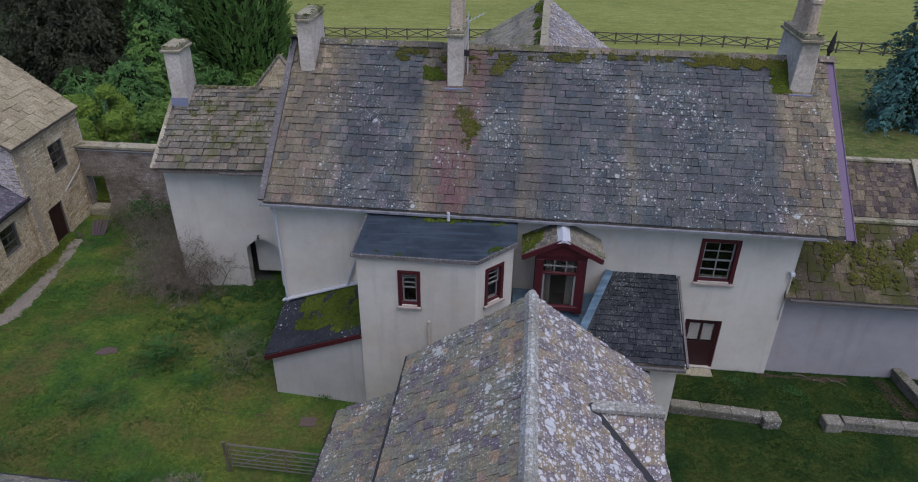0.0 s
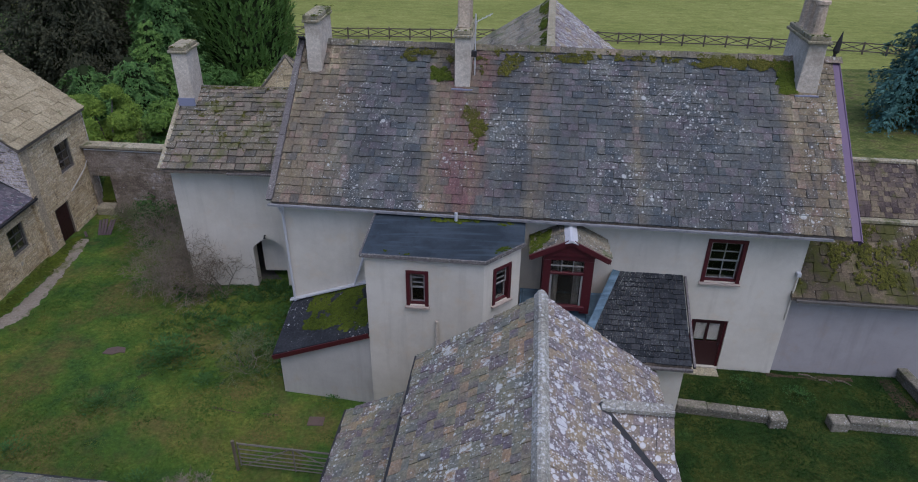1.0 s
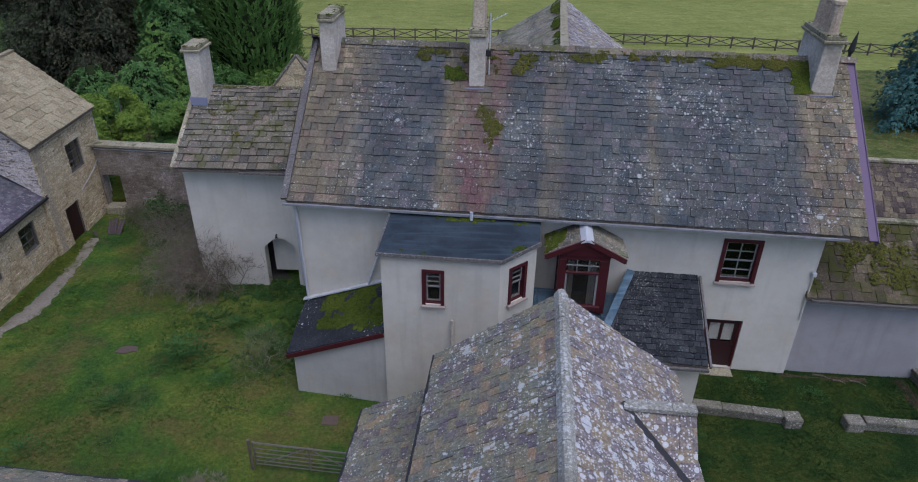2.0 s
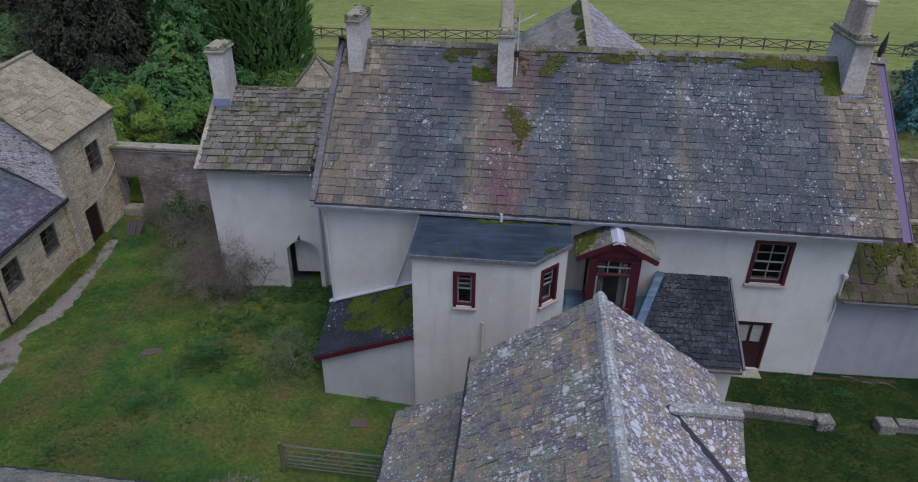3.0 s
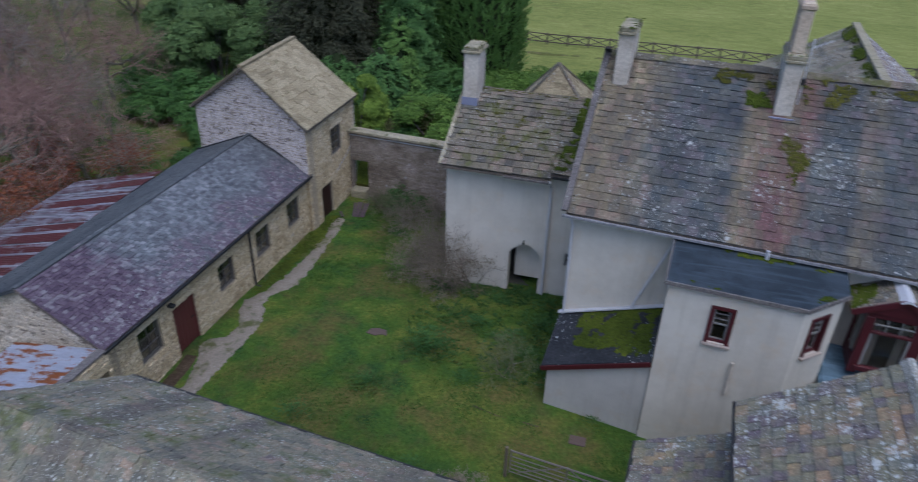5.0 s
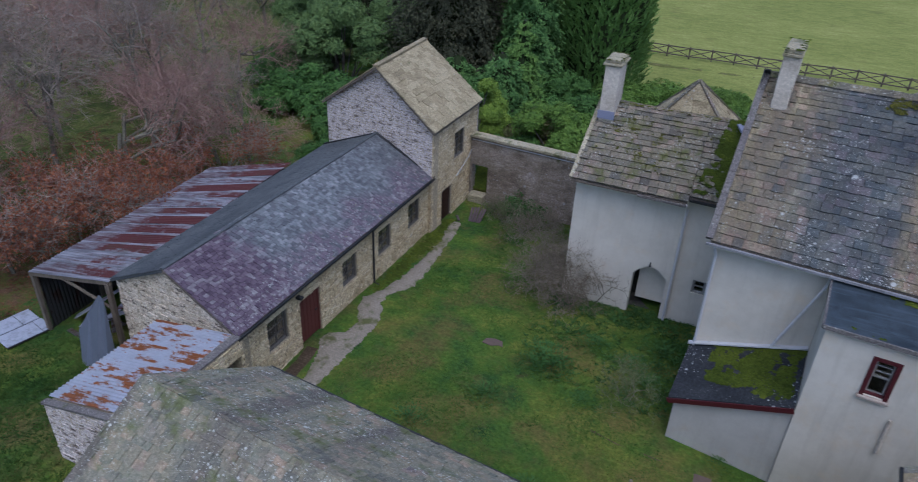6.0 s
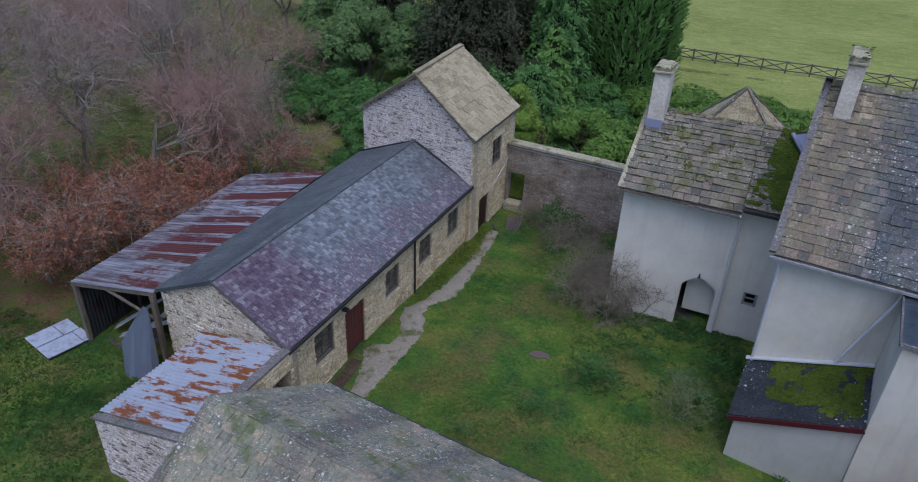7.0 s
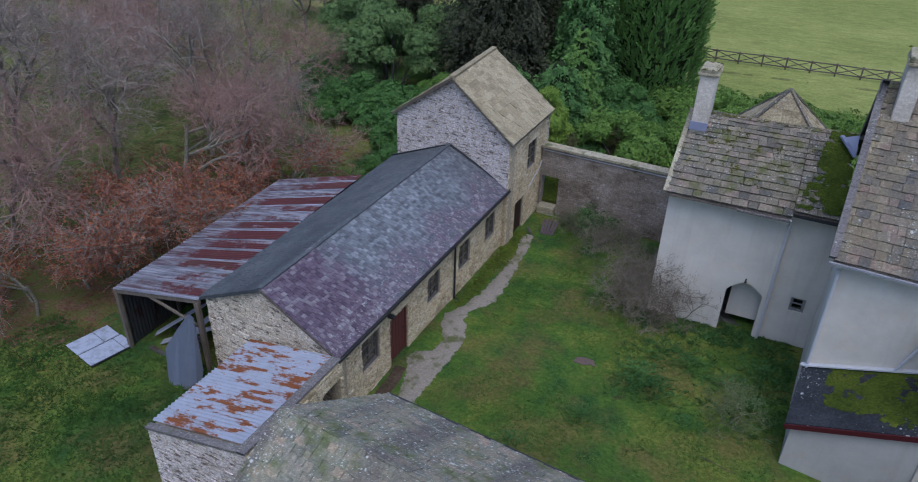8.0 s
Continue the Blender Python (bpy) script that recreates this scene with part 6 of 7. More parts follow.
tube(b := bmesh.new(), [inv @ Vector(p) for p in ((-18.95, 31.0, 3.3), (-18.95, 30.0, 2.55), (-18.95, 28.5, 2.0))], [0.02] * 3, 6)
part("cable_pipe", b, "white_pipe", tower)
tube(b := bmesh.new(), [inv @ Vector(p) for p in ((-18.97, 30.98, 5.1), (-18.97, 30.98, 0))], [0.03] * 2, 6)
part("downpipe", b, "rubble_pale", tower)

# ---- small store with a rusting sheet roof ----
store = thing("walled_store", (-19.0, 8.0, 0), "small rubble store roofed with rust-streaked corrugated sheet", "shed")
bm = bmesh.new()
wall(bm, at(store, -18.95, 8.46), at(store, -18.95, 12.39), -0.4, 2.86, 0.4, [(2.84, 3.74, -0.4, 2.25)])
wall(bm, at(store, -22.6, 8.05), at(store, -18.95, 8.05), -0.9, 2.1, 0.4, (), [(3.65, 2.86)])
wall(bm, at(store, -22.6, 12.6), at(store, -22.6, 8.46), -0.9, 2.1, 0.35)
part("wall", bm, "mortar", store)
stone_face(store, (-22.6, 8.05), (-18.95, 8.05), -0.8, 2.1, (), "rubble_pale", 71, [(3.65, 2.82)], near=(-21, 8, 1), singles=150, proud=0.016)
stone_face(store, (-18.95, 8.05), (-18.95, 12.35), 0.0, 2.82, [(3.25, 4.15, -0.4, 2.25)], "rubble", 72, near=(-19, 11, 2), singles=150)
part("floor", boxes((-3.2, -0.02, 0.45, 4.35, -0.05, 0.03)), "dark_room", store)
part("coping", boxes((-0.25, 0.07, 0.0, 4.3, 2.87, 2.95), bev=0.02), "verge", store)
bm = bmesh.new()
prism(bm, [(-3.65, 0.0, 2.12), (0.05, 0.0, 2.88), (0.05, 0.0, 2.96), (-3.65, 0.0, 2.2)], (0, 0.22, 0))
part("coping", bm, "verge", store)


def corrugated(p, q, s, t, pitch, amp, across=True):
    """A corrugated sheet over the four corners p q s t; the ribs run from p-q towards t-s."""
    p, q, s, t = map(Vector, (p, q, s, t))
    L = (q - p).length
    n = int(L / pitch * 6)
    bm = bmesh.new()
    nz = (q - p).cross(t - p).normalized()
    rows = []
    for j in range(7):
        g = j / 6
        rows.append([bm.verts.new(p.lerp(q, i / n).lerp(t.lerp(s, i / n), g) + nz * amp * math.sin(2 * math.pi * i / 6) - nz * (0.01 if j % 2 else 0)) for i in range(n + 1)])
    for a, c in zip(rows, rows[1:]):
        for i in range(n):
            bm.faces.new((a[i], a[i + 1], c[i + 1], c[i]))
    bmesh.ops.solidify(bm, geom=bm.faces[:], thickness=0.004)
    return bm


inv = rest_pose(store).inverted()
part("sheet_roof", corrugated(*[inv @ Vector(p) for p in ((-22.62, 8.25, 2.26), (-22.5, 12.3, 2.4), (-19.24, 12.36, 2.88), (-19.22, 8.24, 2.96))], 0.13, 0.022), "zinc", store, "zinc corrugated roof with orange rust")

# ---- open lean-to shed with a red rusty roof ----
lean = thing("open_shed", (-25.2, 12.9, 0), "open timber lean-to shed with a red rusting corrugated roof", "shed")
inv = rest_pose(lean).inverted()
c = [Vector((-29.5, 12.65, 1.95)), Vector((-30.3, 23.3, 1.95)), Vector((-25.95, 24.3, 2.78)), Vector((-25.2, 12.75, 2.78))]
cut = [random.Random(40 + k).uniform(0.16, 0.36) for k in range(13)]
for k in range(26):
    f0, f1 = (k // 2 + (cut[k // 2] if k % 2 else 0)) / 13, (k // 2 + (1.02 if k % 2 else cut[k // 2] + 0.02)) / 13
    q = [c[0].lerp(c[1], f0), c[0].lerp(c[1], min(f1, 1)), c[3].lerp(c[2], min(f1, 1)), c[3].lerp(c[2], f0)]
    part("sheet", corrugated(*[inv @ (v + Vector((0, 0, 0.012 * (k % 2)))) for v in q], 0.14, 0.02), "sheet_zinc" if k % 2 == 0 else "sheet_red", lean)
for f in (0, 0.25, 0.5, 0.75, 1.0):
    p = c[0].lerp(c[1], f)
    g = ground_z(p.x, p.y)
    part("post", bar(bmesh.new(), inv @ Vector((p.x + 0.12, p.y + 0.1, g - 0.1)), inv @ Vector((p.x + 0.12, p.y + 0.1, 1.85)), 0.15), "timber", lean)
part("post", bar(bmesh.new(), inv @ Vector((-25.3, 12.8, -1.0)), inv @ Vector((-25.3, 12.8, 2.7)), 0.16), "timber", lean)
part("post", bar(bmesh.new(), inv @ Vector((-25.05, 12.55, -1.0)), inv @ Vector((-25.25, 12.7, 2.65)), 0.12), "timber", lean)
part("beam", bar(bmesh.new(), inv @ (c[0] + Vector((0, 0.08, -0.1))), inv @ (c[3] + Vector((0, 0.08, -0.1))), 0.1, 0.16), "timber", lean)
part("beam", bar(bmesh.new(), inv @ (c[0] + Vector((0.1, 0.0, -0.1))), inv @ (c[1] + Vector((0.1, 0, -0.1))), 0.1, 0.16), "timber", lean)
part("brace", bar(bmesh.new(), inv @ Vector((-27.8, 12.75, 2.2)), inv @ Vector((-25.3, 12.75, 1.6)), 0.08), "timber", lean)
part("cladding", corrugated(*[inv @ Vector(p) for p in ((-29.4, 12.9, -0.9), (-30.2, 23.2, -0.9), (-30.2, 23.2, 1.85), (-29.4, 12.9, 1.85))], 0.16, 0.02), "clad", lean, "rust-brown corrugated side cladding")
part("cladding", corrugated(*[inv @ Vector(p) for p in ((-30.2, 23.1, -0.9), (-26.0, 24.0, -0.9), (-26.0, 24.0, 2.6), (-30.2, 23.1, 1.85))], 0.16, 0.02), "clad", lean)

sheet = thing("leaning_metal_sheet", (-26.1, 12.0, -0.6), "large dented grey metal sheet leaning against the open shed", "metal sheet")
bm = bmesh.new()
prism(bm, [(0.3, -0.75, -0.75), (0.9, -0.8, -0.65), (1.42, -0.55, -0.45), (1.36, 0.05, 1.0), (1.12, 0.28, 3.0), (0.9, 0.3, 3.12), (0.2, 0.24, 2.2), (-0.5, 0.15, 1.2)], (0.02, -0.03, 0.005))
part("sheet", bm, "zinc_plain", sheet)
slab = thing("fallen_roof_panel", (-30.47, 12.2, ground_z(-30.47, 12.2) + 0.07), "pale grey roofing panel lying on the grass", "roof panel", turn=-12)
for x0, x1, y0, y1, z in ((-0.97, -0.03, -0.86, 0.2, 0.05), (-0.97, -0.03, 0.22, 0.82, 0.062), (0.03, 0.97, -0.86, 0.5, 0.056), (0.03, 0.97, 0.52, 0.86, 0.064)):
    part("plate", boxes((x0, x1, y0, y1, 0.031, z), bev=0.006), "panel_grey", slab)
part("backing", boxes((-1.02, 1.02, -0.84, 0.84, -0.004, 0.03)), "black_pipe", slab)
part("batten", boxes((-0.9, -0.8, -0.85, 0.85, -0.06, -0.008), (0.7, 0.8, -0.85, 0.85, -0.06, -0.008)), "timber", slab)

# ---- garden wall ----
gw = thing("garden_wall", (-18.9, 30.4, 0), "tall weathered stone garden wall with pale coping", "wall", kind="structure")
bm = bmesh.new()
wall(bm, at(gw, -19.0, 30.35), at(gw, -11.72, 29.83), -0.6, 3.55, 0.4, [(0.12, 1.05, -0.6, 2.0)])
part("core", bm, "garden_wall", gw)
stone_face(gw, (-19.0, 30.35), (-11.72, 29.83), -0.2, 3.52, [(0.12, 1.05, -0.6, 2.0)], "garden_wall", 75, rows=(0.17, 0.15), widths=(0.2, 0.5), near=(-16, 30, 2.5), singles=300)
for k in range(9):
    a, b2 = Vector((-19.0, 30.5, 3.62)).lerp(Vector((-11.72, 30.0, 3.62)), k / 9), Vector((-19.0, 30.5, 3.62)).lerp(Vector((-11.72, 30.0, 3.62)), (k + 0.985) / 9)
    inv = rest_pose(gw).inverted()
    part("coping_stone", bar(bmesh.new(), inv @ a, inv @ b2, 0.62, 0.12), "coping", gw)
inv = rest_pose(gw).inverted()
part("cable", tube(bmesh.new(), [inv @ Vector((-18.9, 30.3, 3.42)), inv @ Vector((-11.72, 29.8, 3.42))], [0.025, 0.025], 5), "white_pipe", gw)
stp = thing("gateway_step", (-18.62, 30.3, ground_z(-18.6, 30.3)), "pale stone step in the gap beside the granary", "step")
part("slab", boxes((-0.3, 0.62, -0.35, 0.3, -0.1, 0.4), bev=0.04), "coping", stp)
moss_patch(stp, (-19.0, 30.62, 0.55), (-18.1, 30.62, 0.55), (-18.1, 33.0, 2.1), (-19.0, 33.0, 2.1), 3000, 0.06, 78, -0.5)
part("bank", prism(bmesh.new(), [(-0.42, 0.32, -0.1), (-0.42, 0.32, 0.5), (-0.42, 2.8, 2.1), (-0.42, 2.8, -0.1)], (0.94, 0, 0)), "moss_dry", stp)
for k in range(5):
    x = -17.86 + 0.13 * k
    pal = thing("old_plank", (x, 27.9, ground_z(x, 27.9)), "dark plum-brown plank propped in the yard corner", "plank", "yard planks")
    part("board", bar(bmesh.new(), (0, 0, 0.02), (0.05 * (k - 2), 0.62 + 0.03 * (k % 2), 0.5 + 0.04 * (k % 3)), 0.115, 0.025, (0, -0.6, 0.8)), "board_dark", pal)
pal = thing("old_plank", (-18.5, 27.9, ground_z(-18.5, 27.9) + 0.03), "short dark plank lying on the mossy ground", "plank", "yard planks", turn=-55)
part("board", boxes((-0.3, 0.3, -0.06, 0.06, 0, 0.04), bev=0.006), "board_dark", pal)
for k, (p0, p1) in enumerate((((-28.4, 13.4, -0.7), (-25.9, 14.2, 0.5)), ((-28.9, 13.6, -0.6), (-26.6, 14.8, 1.2)), ((-27.6, 13.3, -0.7), (-26.4, 15.2, 0.9)), ((-29.0, 14.4, -0.7), (-26.0, 13.5, 0.1)), ((-28.0, 14.6, -0.7), (-26.2, 13.2, -0.1)), ((-28.6, 13.0, -0.72), (-26.6, 12.7, -0.65)))):
    pl = thing("old_plank", p0, "broken reddish plank lying in the open shed", "plank", "shed planks")
    part("board", bar(bmesh.new(), (0, 0, 0.05), Vector(p1) - Vector(p0), 0.3 if k < 3 else 0.2, 0.04), "rust" if k < 3 else "clad", pl)


# ---- near barn, its gable towards the house ----
near = thing("near_barn", (1.97, 13.2, 0), "stone barn with lichen-spotted stone slates and a pale ridge", "barn", turn=TURN_H)
NF = pose(1.97, 13.2, 0, 0, 0, TURN_H)
npt = lambda u, v, z: NF @ Vector((u, v, z))
LEN = 10.0
EZ, TZ, HW = 4.9, 7.1, 3.05
bm = bmesh.new()
wall(bm, (2.75, -0.2), (-2.75, -0.2), -0.4, 4.95, 0.45, (), [(5.5, 5.0), (2.75, 6.95), (0, 5.0)])
wall(bm, (-2.75, -0.65), (-2.75, -LEN + 0.45), -0.4, 5.0, 0.45)
wall(bm, (2.75, -LEN + 0.45), (2.75, -0.65), -0.4, 5.0, 0.45)
wall(bm, (-2.75, -LEN), (2.75, -LEN), -0.4, 4.95, 0.45, (), [(5.5, 5.0), (2.75, 6.95), (0, 5.0)])
part("wall", bm, "rubble", near)
slope(near, "near_slate", npt(-HW, 0.05, EZ), npt(-HW, -LEN - 0.2, EZ), npt(0, -LEN - 0.2, TZ), npt(0, 0.05, TZ), (0.29, 0.22), (0.2, 0.42), 0.03, npt(-1.4, -3, 6), 81, 300, 0.08, gap=0.014)
slope(near, "pale_slate", npt(HW, -LEN - 0.2, EZ), npt(HW, 0.05, EZ), npt(0, 0.05, TZ), npt(0, -LEN - 0.2, TZ), (0.29, 0.22), (0.2, 0.42), 0.03, npt(1.4, -3, 6), 82, 300, 0.08, gap=0.014)
r = random.Random(9)
v = 0.1
while v > -LEN - 0.2:
    w = r.uniform(0.5, 0.75)
    bm = bmesh.new()
    z = TZ + 0.1 + r.uniform(-0.012, 0.012)
    prism(bm, [(-0.17, v, z - 0.15), (-0.07, v, z), (0.0, v, z + 0.03), (0.07, v, z), (0.17, v, z - 0.15), (0, v, z - 0.06)], (0, -w + 0.012, 0))
    part("ridge_stone", bm, "ridge", near)
    v -= w
part("gutter", bar(bmesh.new(), (-HW - 0.05, 0.05, EZ - 0.03), (-HW - 0.05, -LEN, EZ - 0.03), 0.1, 0.08), "black_pipe", near)
tube(b := bmesh.new(), [(-HW + 0.05, 0.0, EZ - 0.05), (-2.85, -0.05, EZ - 0.3), (-2.83, -0.1, 3.9)], [0.045] * 3, 6)
part("downpipe", b, "black_pipe", near)
# side aisle on the yard side
slope(near, "near_slate", npt(-5.15, 0.2, 2.62), npt(-5.15, -LEN, 2.62), npt(-2.76, -LEN, 3.85), npt(-2.76, 0.2, 3.85), (0.29, 0.24), (0.2, 0.42), 0.022, npt(-4, -2, 3), 83, 250, 0.055)
bm = bmesh.new()
wall(bm, (-2.76, 0.05), (-5.0, 0.05), -0.4, 2.55, 0.4, (), [(0.0, 3.75)][:0] or None)
wall(bm, (-5.0, -0.35), (-5.0, -LEN), -0.4, 2.55, 0.4)
prism(bm, [(-2.76, 0.05, 2.55), (-5.0, 0.05, 2.55), (-2.76, 0.05, 3.72)], (0, -0.4, 0))
part("wall", bm, "rubble", near)
part("gutter", bar(bmesh.new(), (-5.2, 0.2, 2.58), (-5.2, -LEN, 2.58), 0.09, 0.08), "black_pipe", near)
# cross gable on the garden side
CV, CW, CE, CT = -2.62, 1.24, 2.75, 6.13
lowz = CT - CW * 0.815
PA, PB, PC = npt(1.34, CV, CT), npt(CE + 0.12, CV, CT), npt(CE + 0.12, CV - CW, lowz)
PD = npt(CE, CV - CW, lowz)
slope(near, "pale_slate", PD, PC, PB, PA, (0.27, 0.22), (0.2, 0.42), 0.022, None, 84, 200, 0.055)
PC2, PD2 = npt(CE + 0.12, CV + CW, lowz), npt(CE, CV + CW, lowz)
slope(near, "pale_slate", PC2, PD2, PA, PB, (0.27, 0.22), (0.2, 0.42), 0.022, None, 85, 0, 0.055)
bm = bmesh.new()
prism(bm, [(CE - 0.1, CV - CW + 0.1, lowz - 0.3), (CE - 0.1, CV + CW - 0.1, lowz - 0.3), (CE - 0.1, CV + CW - 0.1, lowz), (CE - 0.1, CV, CT - 0.1), (CE - 0.1, CV - CW + 0.1, lowz)], (0.15, 0, 0))
part("gable", bm, "rubble", near)
inv = rest_pose(near).inverted()
for k in range(3):
    part("ridge_stone", bar(bmesh.new(), inv @ PA.lerp(PB, k / 3) + Vector((0, 0, 0.06)), inv @ PA.lerp(PB, (k + 0.98) / 3) + Vector((0, 0, 0.06)), 0.28, 0.1), "ridge", near)
part("valley", bar(bmesh.new(), inv @ PA + Vector((-0.05, 0, 0.1)), inv @ PD + Vector((-0.05, 0, 0.1)), 0.16, 0.06), "black_pipe", near)

# ---- low barn along the south of the yard ----
south = thing("south_barn", (-16.0, 10.25, 0), "low barn with worn grey slate roof closing the yard", "barn", turn=-5.0)
SF = pose(-16.0, 10.25, 0, 0, 0, -5.0)
spt = lambda u, v, z: SF @ Vector((u, v, z))
SL = 9.6
slope(south, "south_slate", spt(SL, 0.0, 4.4), spt(0, 0.0, 4.4), spt(-0.1, -3.4, 6.6), spt(SL, -3.4, 6.6), (0.22, 0.17), (0.16, 0.34), 0.024, spt(3, -1, 5), 91, 300, 0.08)
slope(south, "south_slate", spt(-0.3, -6.8, 4.4), spt(SL, -6.8, 4.4), spt(SL, -3.4, 6.6), spt(-0.1, -3.4, 6.6), (0.22, 0.17), (0.16, 0.34), 0.024, spt(1, -4, 6), 92, 300, 0.08)
bm = bmesh.new()
wall(bm, (SL - 0.6, -0.25), (0.6, -0.25), -0.6, 4.3, 0.4)
wall(bm, (0.2, -0.25), (0.2, -6.55), -0.6, 4.3, 0.4, (), [(3.15, 6.4)])
wall(bm, (0.6, -6.55), (SL - 0.6, -6.55), -0.6, 4.3, 0.4)
wall(bm, (SL - 0.2, -6.55), (SL - 0.2, -0.25), -0.6, 4.3, 0.4, (), [(3.15, 6.4)])
part("wall", bm, "rubble", south)
part("ridge", bar(bmesh.new(), (-0.1, -3.4, 6.6), (SL, -3.4, 6.6), 0.05, 0.05), "west_slate", south)
part("gutter", bar(bmesh.new(), (-0.02, 0.05, 4.36), (SL, 0.05, 4.36), 0.09, 0.09), "black_pipe", south)

# ---- field gate ----
gate = thing("field_gate", (-6.55, 13.8, 0.1), "rusty galvanised five-bar metal field gate", "gate", turn=-6)
for k, z in enumerate((0.2, 0.34, 0.5, 0.66, 0.84, 1.06)):
    part("bar", tube(bmesh.new(), [(0, 0, z), (3.25, 0, z)], [0.018 + 0.012 * (k == 5)] * 2, 6), "gate", gate)
for x in (0, 1.7, 3.25):
    part("upright", tube(bmesh.new(), [(x, 0.035, 0.1), (x, 0.035, 1.07)], [0.024, 0.024], 6), "gate", gate)
for x in (0.25, 3.15):
    part("brace", tube(bmesh.new(), [(1.68, 0.035, 1.04), (x, 0.035, 0.22)], [0.018, 0.018], 6), "gate", gate)
part("post", tube(bmesh.new(), [(-0.12, 0, -0.2), (-0.12, 0, 1.15)], [0.05, 0.05], 8), "timber", gate)
part("post", tube(bmesh.new(), [(3.4, 0, -0.2), (3.4, 0, 1.3)], [0.07, 0.07], 8), "gate", gate)

# ---- low garden walls ----
def low_wall(p, q, h, seed, w=0.34):
    p, q = Vector((*p, 0)), Vector((*q, 0))
    z = ground_z(p.x, p.y)
    ob = thing("garden_kerb_wall", (p.x, p.y, z), "low stone garden wall with lichened coping", "wall", "low garden walls")
    e = q - p
    n = max(2, int(e.length / 0.8))
    bm = bmesh.new()
    bar(bm, (0, 0, 0.06), (e.x, e.y, 0.06), w - 0.1, 0.4)
    part("base", bm, "kerb", ob)
    r = random.Random(seed)
    for k in range(n):
        a, b2 = e * (k / n), e * ((k + 0.985) / n)
        bm = bmesh.new()
        bar(bm, (a.x, a.y, h + r.uniform(-0.01, 0.01)), (b2.x, b2.y, h + r.uniform(-0.01, 0.01)), w + r.uniform(-0.02, 0.02), 0.14)
        bmesh.ops.bevel(bm, geom=bm.edges[:], offset=0.02, segments=1, affect="EDGES")
        part("coping_stone", bm, "kerb", ob)
    return ob


a = low_wall((7.0, 16.2), (9.75, 15.78), 0.3, 1)
b = low_wall((12.2, 15.6), (17.5, 15.1), 0.3, 2)
low_wall((15.1, 18.3), (15.3, 15.55), 0.38, 3)
for x, y in ((10.0, 15.66), (11.9, 15.6)):
    ob = thing("wall_end_block", (x, y, ground_z(x, y) - 0.1), "square lichened stone block ending a low wall", "stone block", "wall end blocks")
    part("block", boxes((-0.27, 0.27, -0.23, 0.23, 0, 0.46), bev=0.03), "kerb", ob)
strip("garden_bed", "bare brown soil bed inside the low wall", [(14.55, 17.9), (14.6, 16.8), (14.75, 15.9)], 0.7, "soil", 12, 0.02)
strip("garden_bed", "bare brown soil along the wall foot", [(10.6, 18.1), (12.2, 17.95), (13.8, 17.9)], 0.4, "soil", 13, 0.015)
for k, (x, y, t, ln) in enumerate(((12.0, 18.02, -20, 0.55), (12.5, 17.75, -22, 0.4), (13.1, 17.7, -28, 0.5))):
    stick = thing("fallen_stick", (x, y, ground_z(x, y) + 0.04), "pale dead stick lying on the garden grass", "stick", "garden sticks", turn=t)
    part("stick", tube(bmesh.new(), [(-ln / 2, 0, 0), (0, 0.04, 0.02), (ln / 2, -0.02, 0)], [0.03, 0.026, 0.014], 5), "timber", stick)
step = thing("door_step", tuple(hp(14.6, 0.1, 0.64)), "worn stone doorstep at the glazed door", "step", turn=TURN_H)
part("slab", boxes((-0.62, 0.62, -0.2, 0.22, 0, 0.1), bev=0.02), "coping", step)
for x, y in ((-4.75, 15.94),):
    cov = thing("drain_cover", (x, y, ground_z(x, y) + 0.02), "square rusted drain cover in the grass", "drain cover")
    part("cover", boxes((-0.26, 0.26, -0.2, 0.2, -0.03, 0.022), bev=0.01), "cover", cov)
drain = thing("drain_cover", (-13.0, 19.25, ground_z(-13.0, 19.25) + 0.01), "broken plum-coloured drain cover in the grass", "drain cover", turn=10)
part("cover", prism(bmesh.new(), [(-0.42, -0.12, -0.03), (-0.05, -0.24, -0.03), (0.2, -0.14, -0.03), (0.4, -0.2, -0.03), (0.34, 0.12, -0.03), (0.02, 0.22, -0.03), (-0.3, 0.16, -0.03)], (0, 0, 0.055)), "cover", drain)


# ---- meadow fence ----
fence = thing("meadow_fence", (0, 0, 0), "dark timber post and rail fence with crossed braces", "fence")
FY = lambda x: 71.4 - 0.0026 * max(0, x - 5) ** 2
x = -26.0
P = []
while x < 62:
    P.append(Vector((x, FY(x), ground_z(x, FY(x)))))
    x += 2.15
postm = boxes((-0.07, 0.07, -0.06, 0.06, -0.3, 1.2))
pm = bpy.data.meshes.new("post")
postm.to_mesh(pm)
postm.free()
pm.materials.append(M["fence_wood"])
for a in P:
    ob = new("post", pm)
    ob.parent, ob.location = fence, a
for a, b in zip(P, P[1:]):
    for z in (1.08, 0.28):
        part("rail", bar(bmesh.new(), a + Vector((0, -0.09, z)), b + Vector((0, -0.09, z)), 0.05, 0.1), "fence_wood", fence)
    part("brace", bar(bmesh.new(), a + Vector((0, -0.05, 0.3)), b + Vector((0, -0.05, 1.05)), 0.03, 0.08), "fence_wood", fence)
    part("brace", bar(bmesh.new(), a + Vector((0, -0.12, 1.05)), b + Vector((0, -0.12, 0.3)), 0.03, 0.08), "fence_wood", fence)


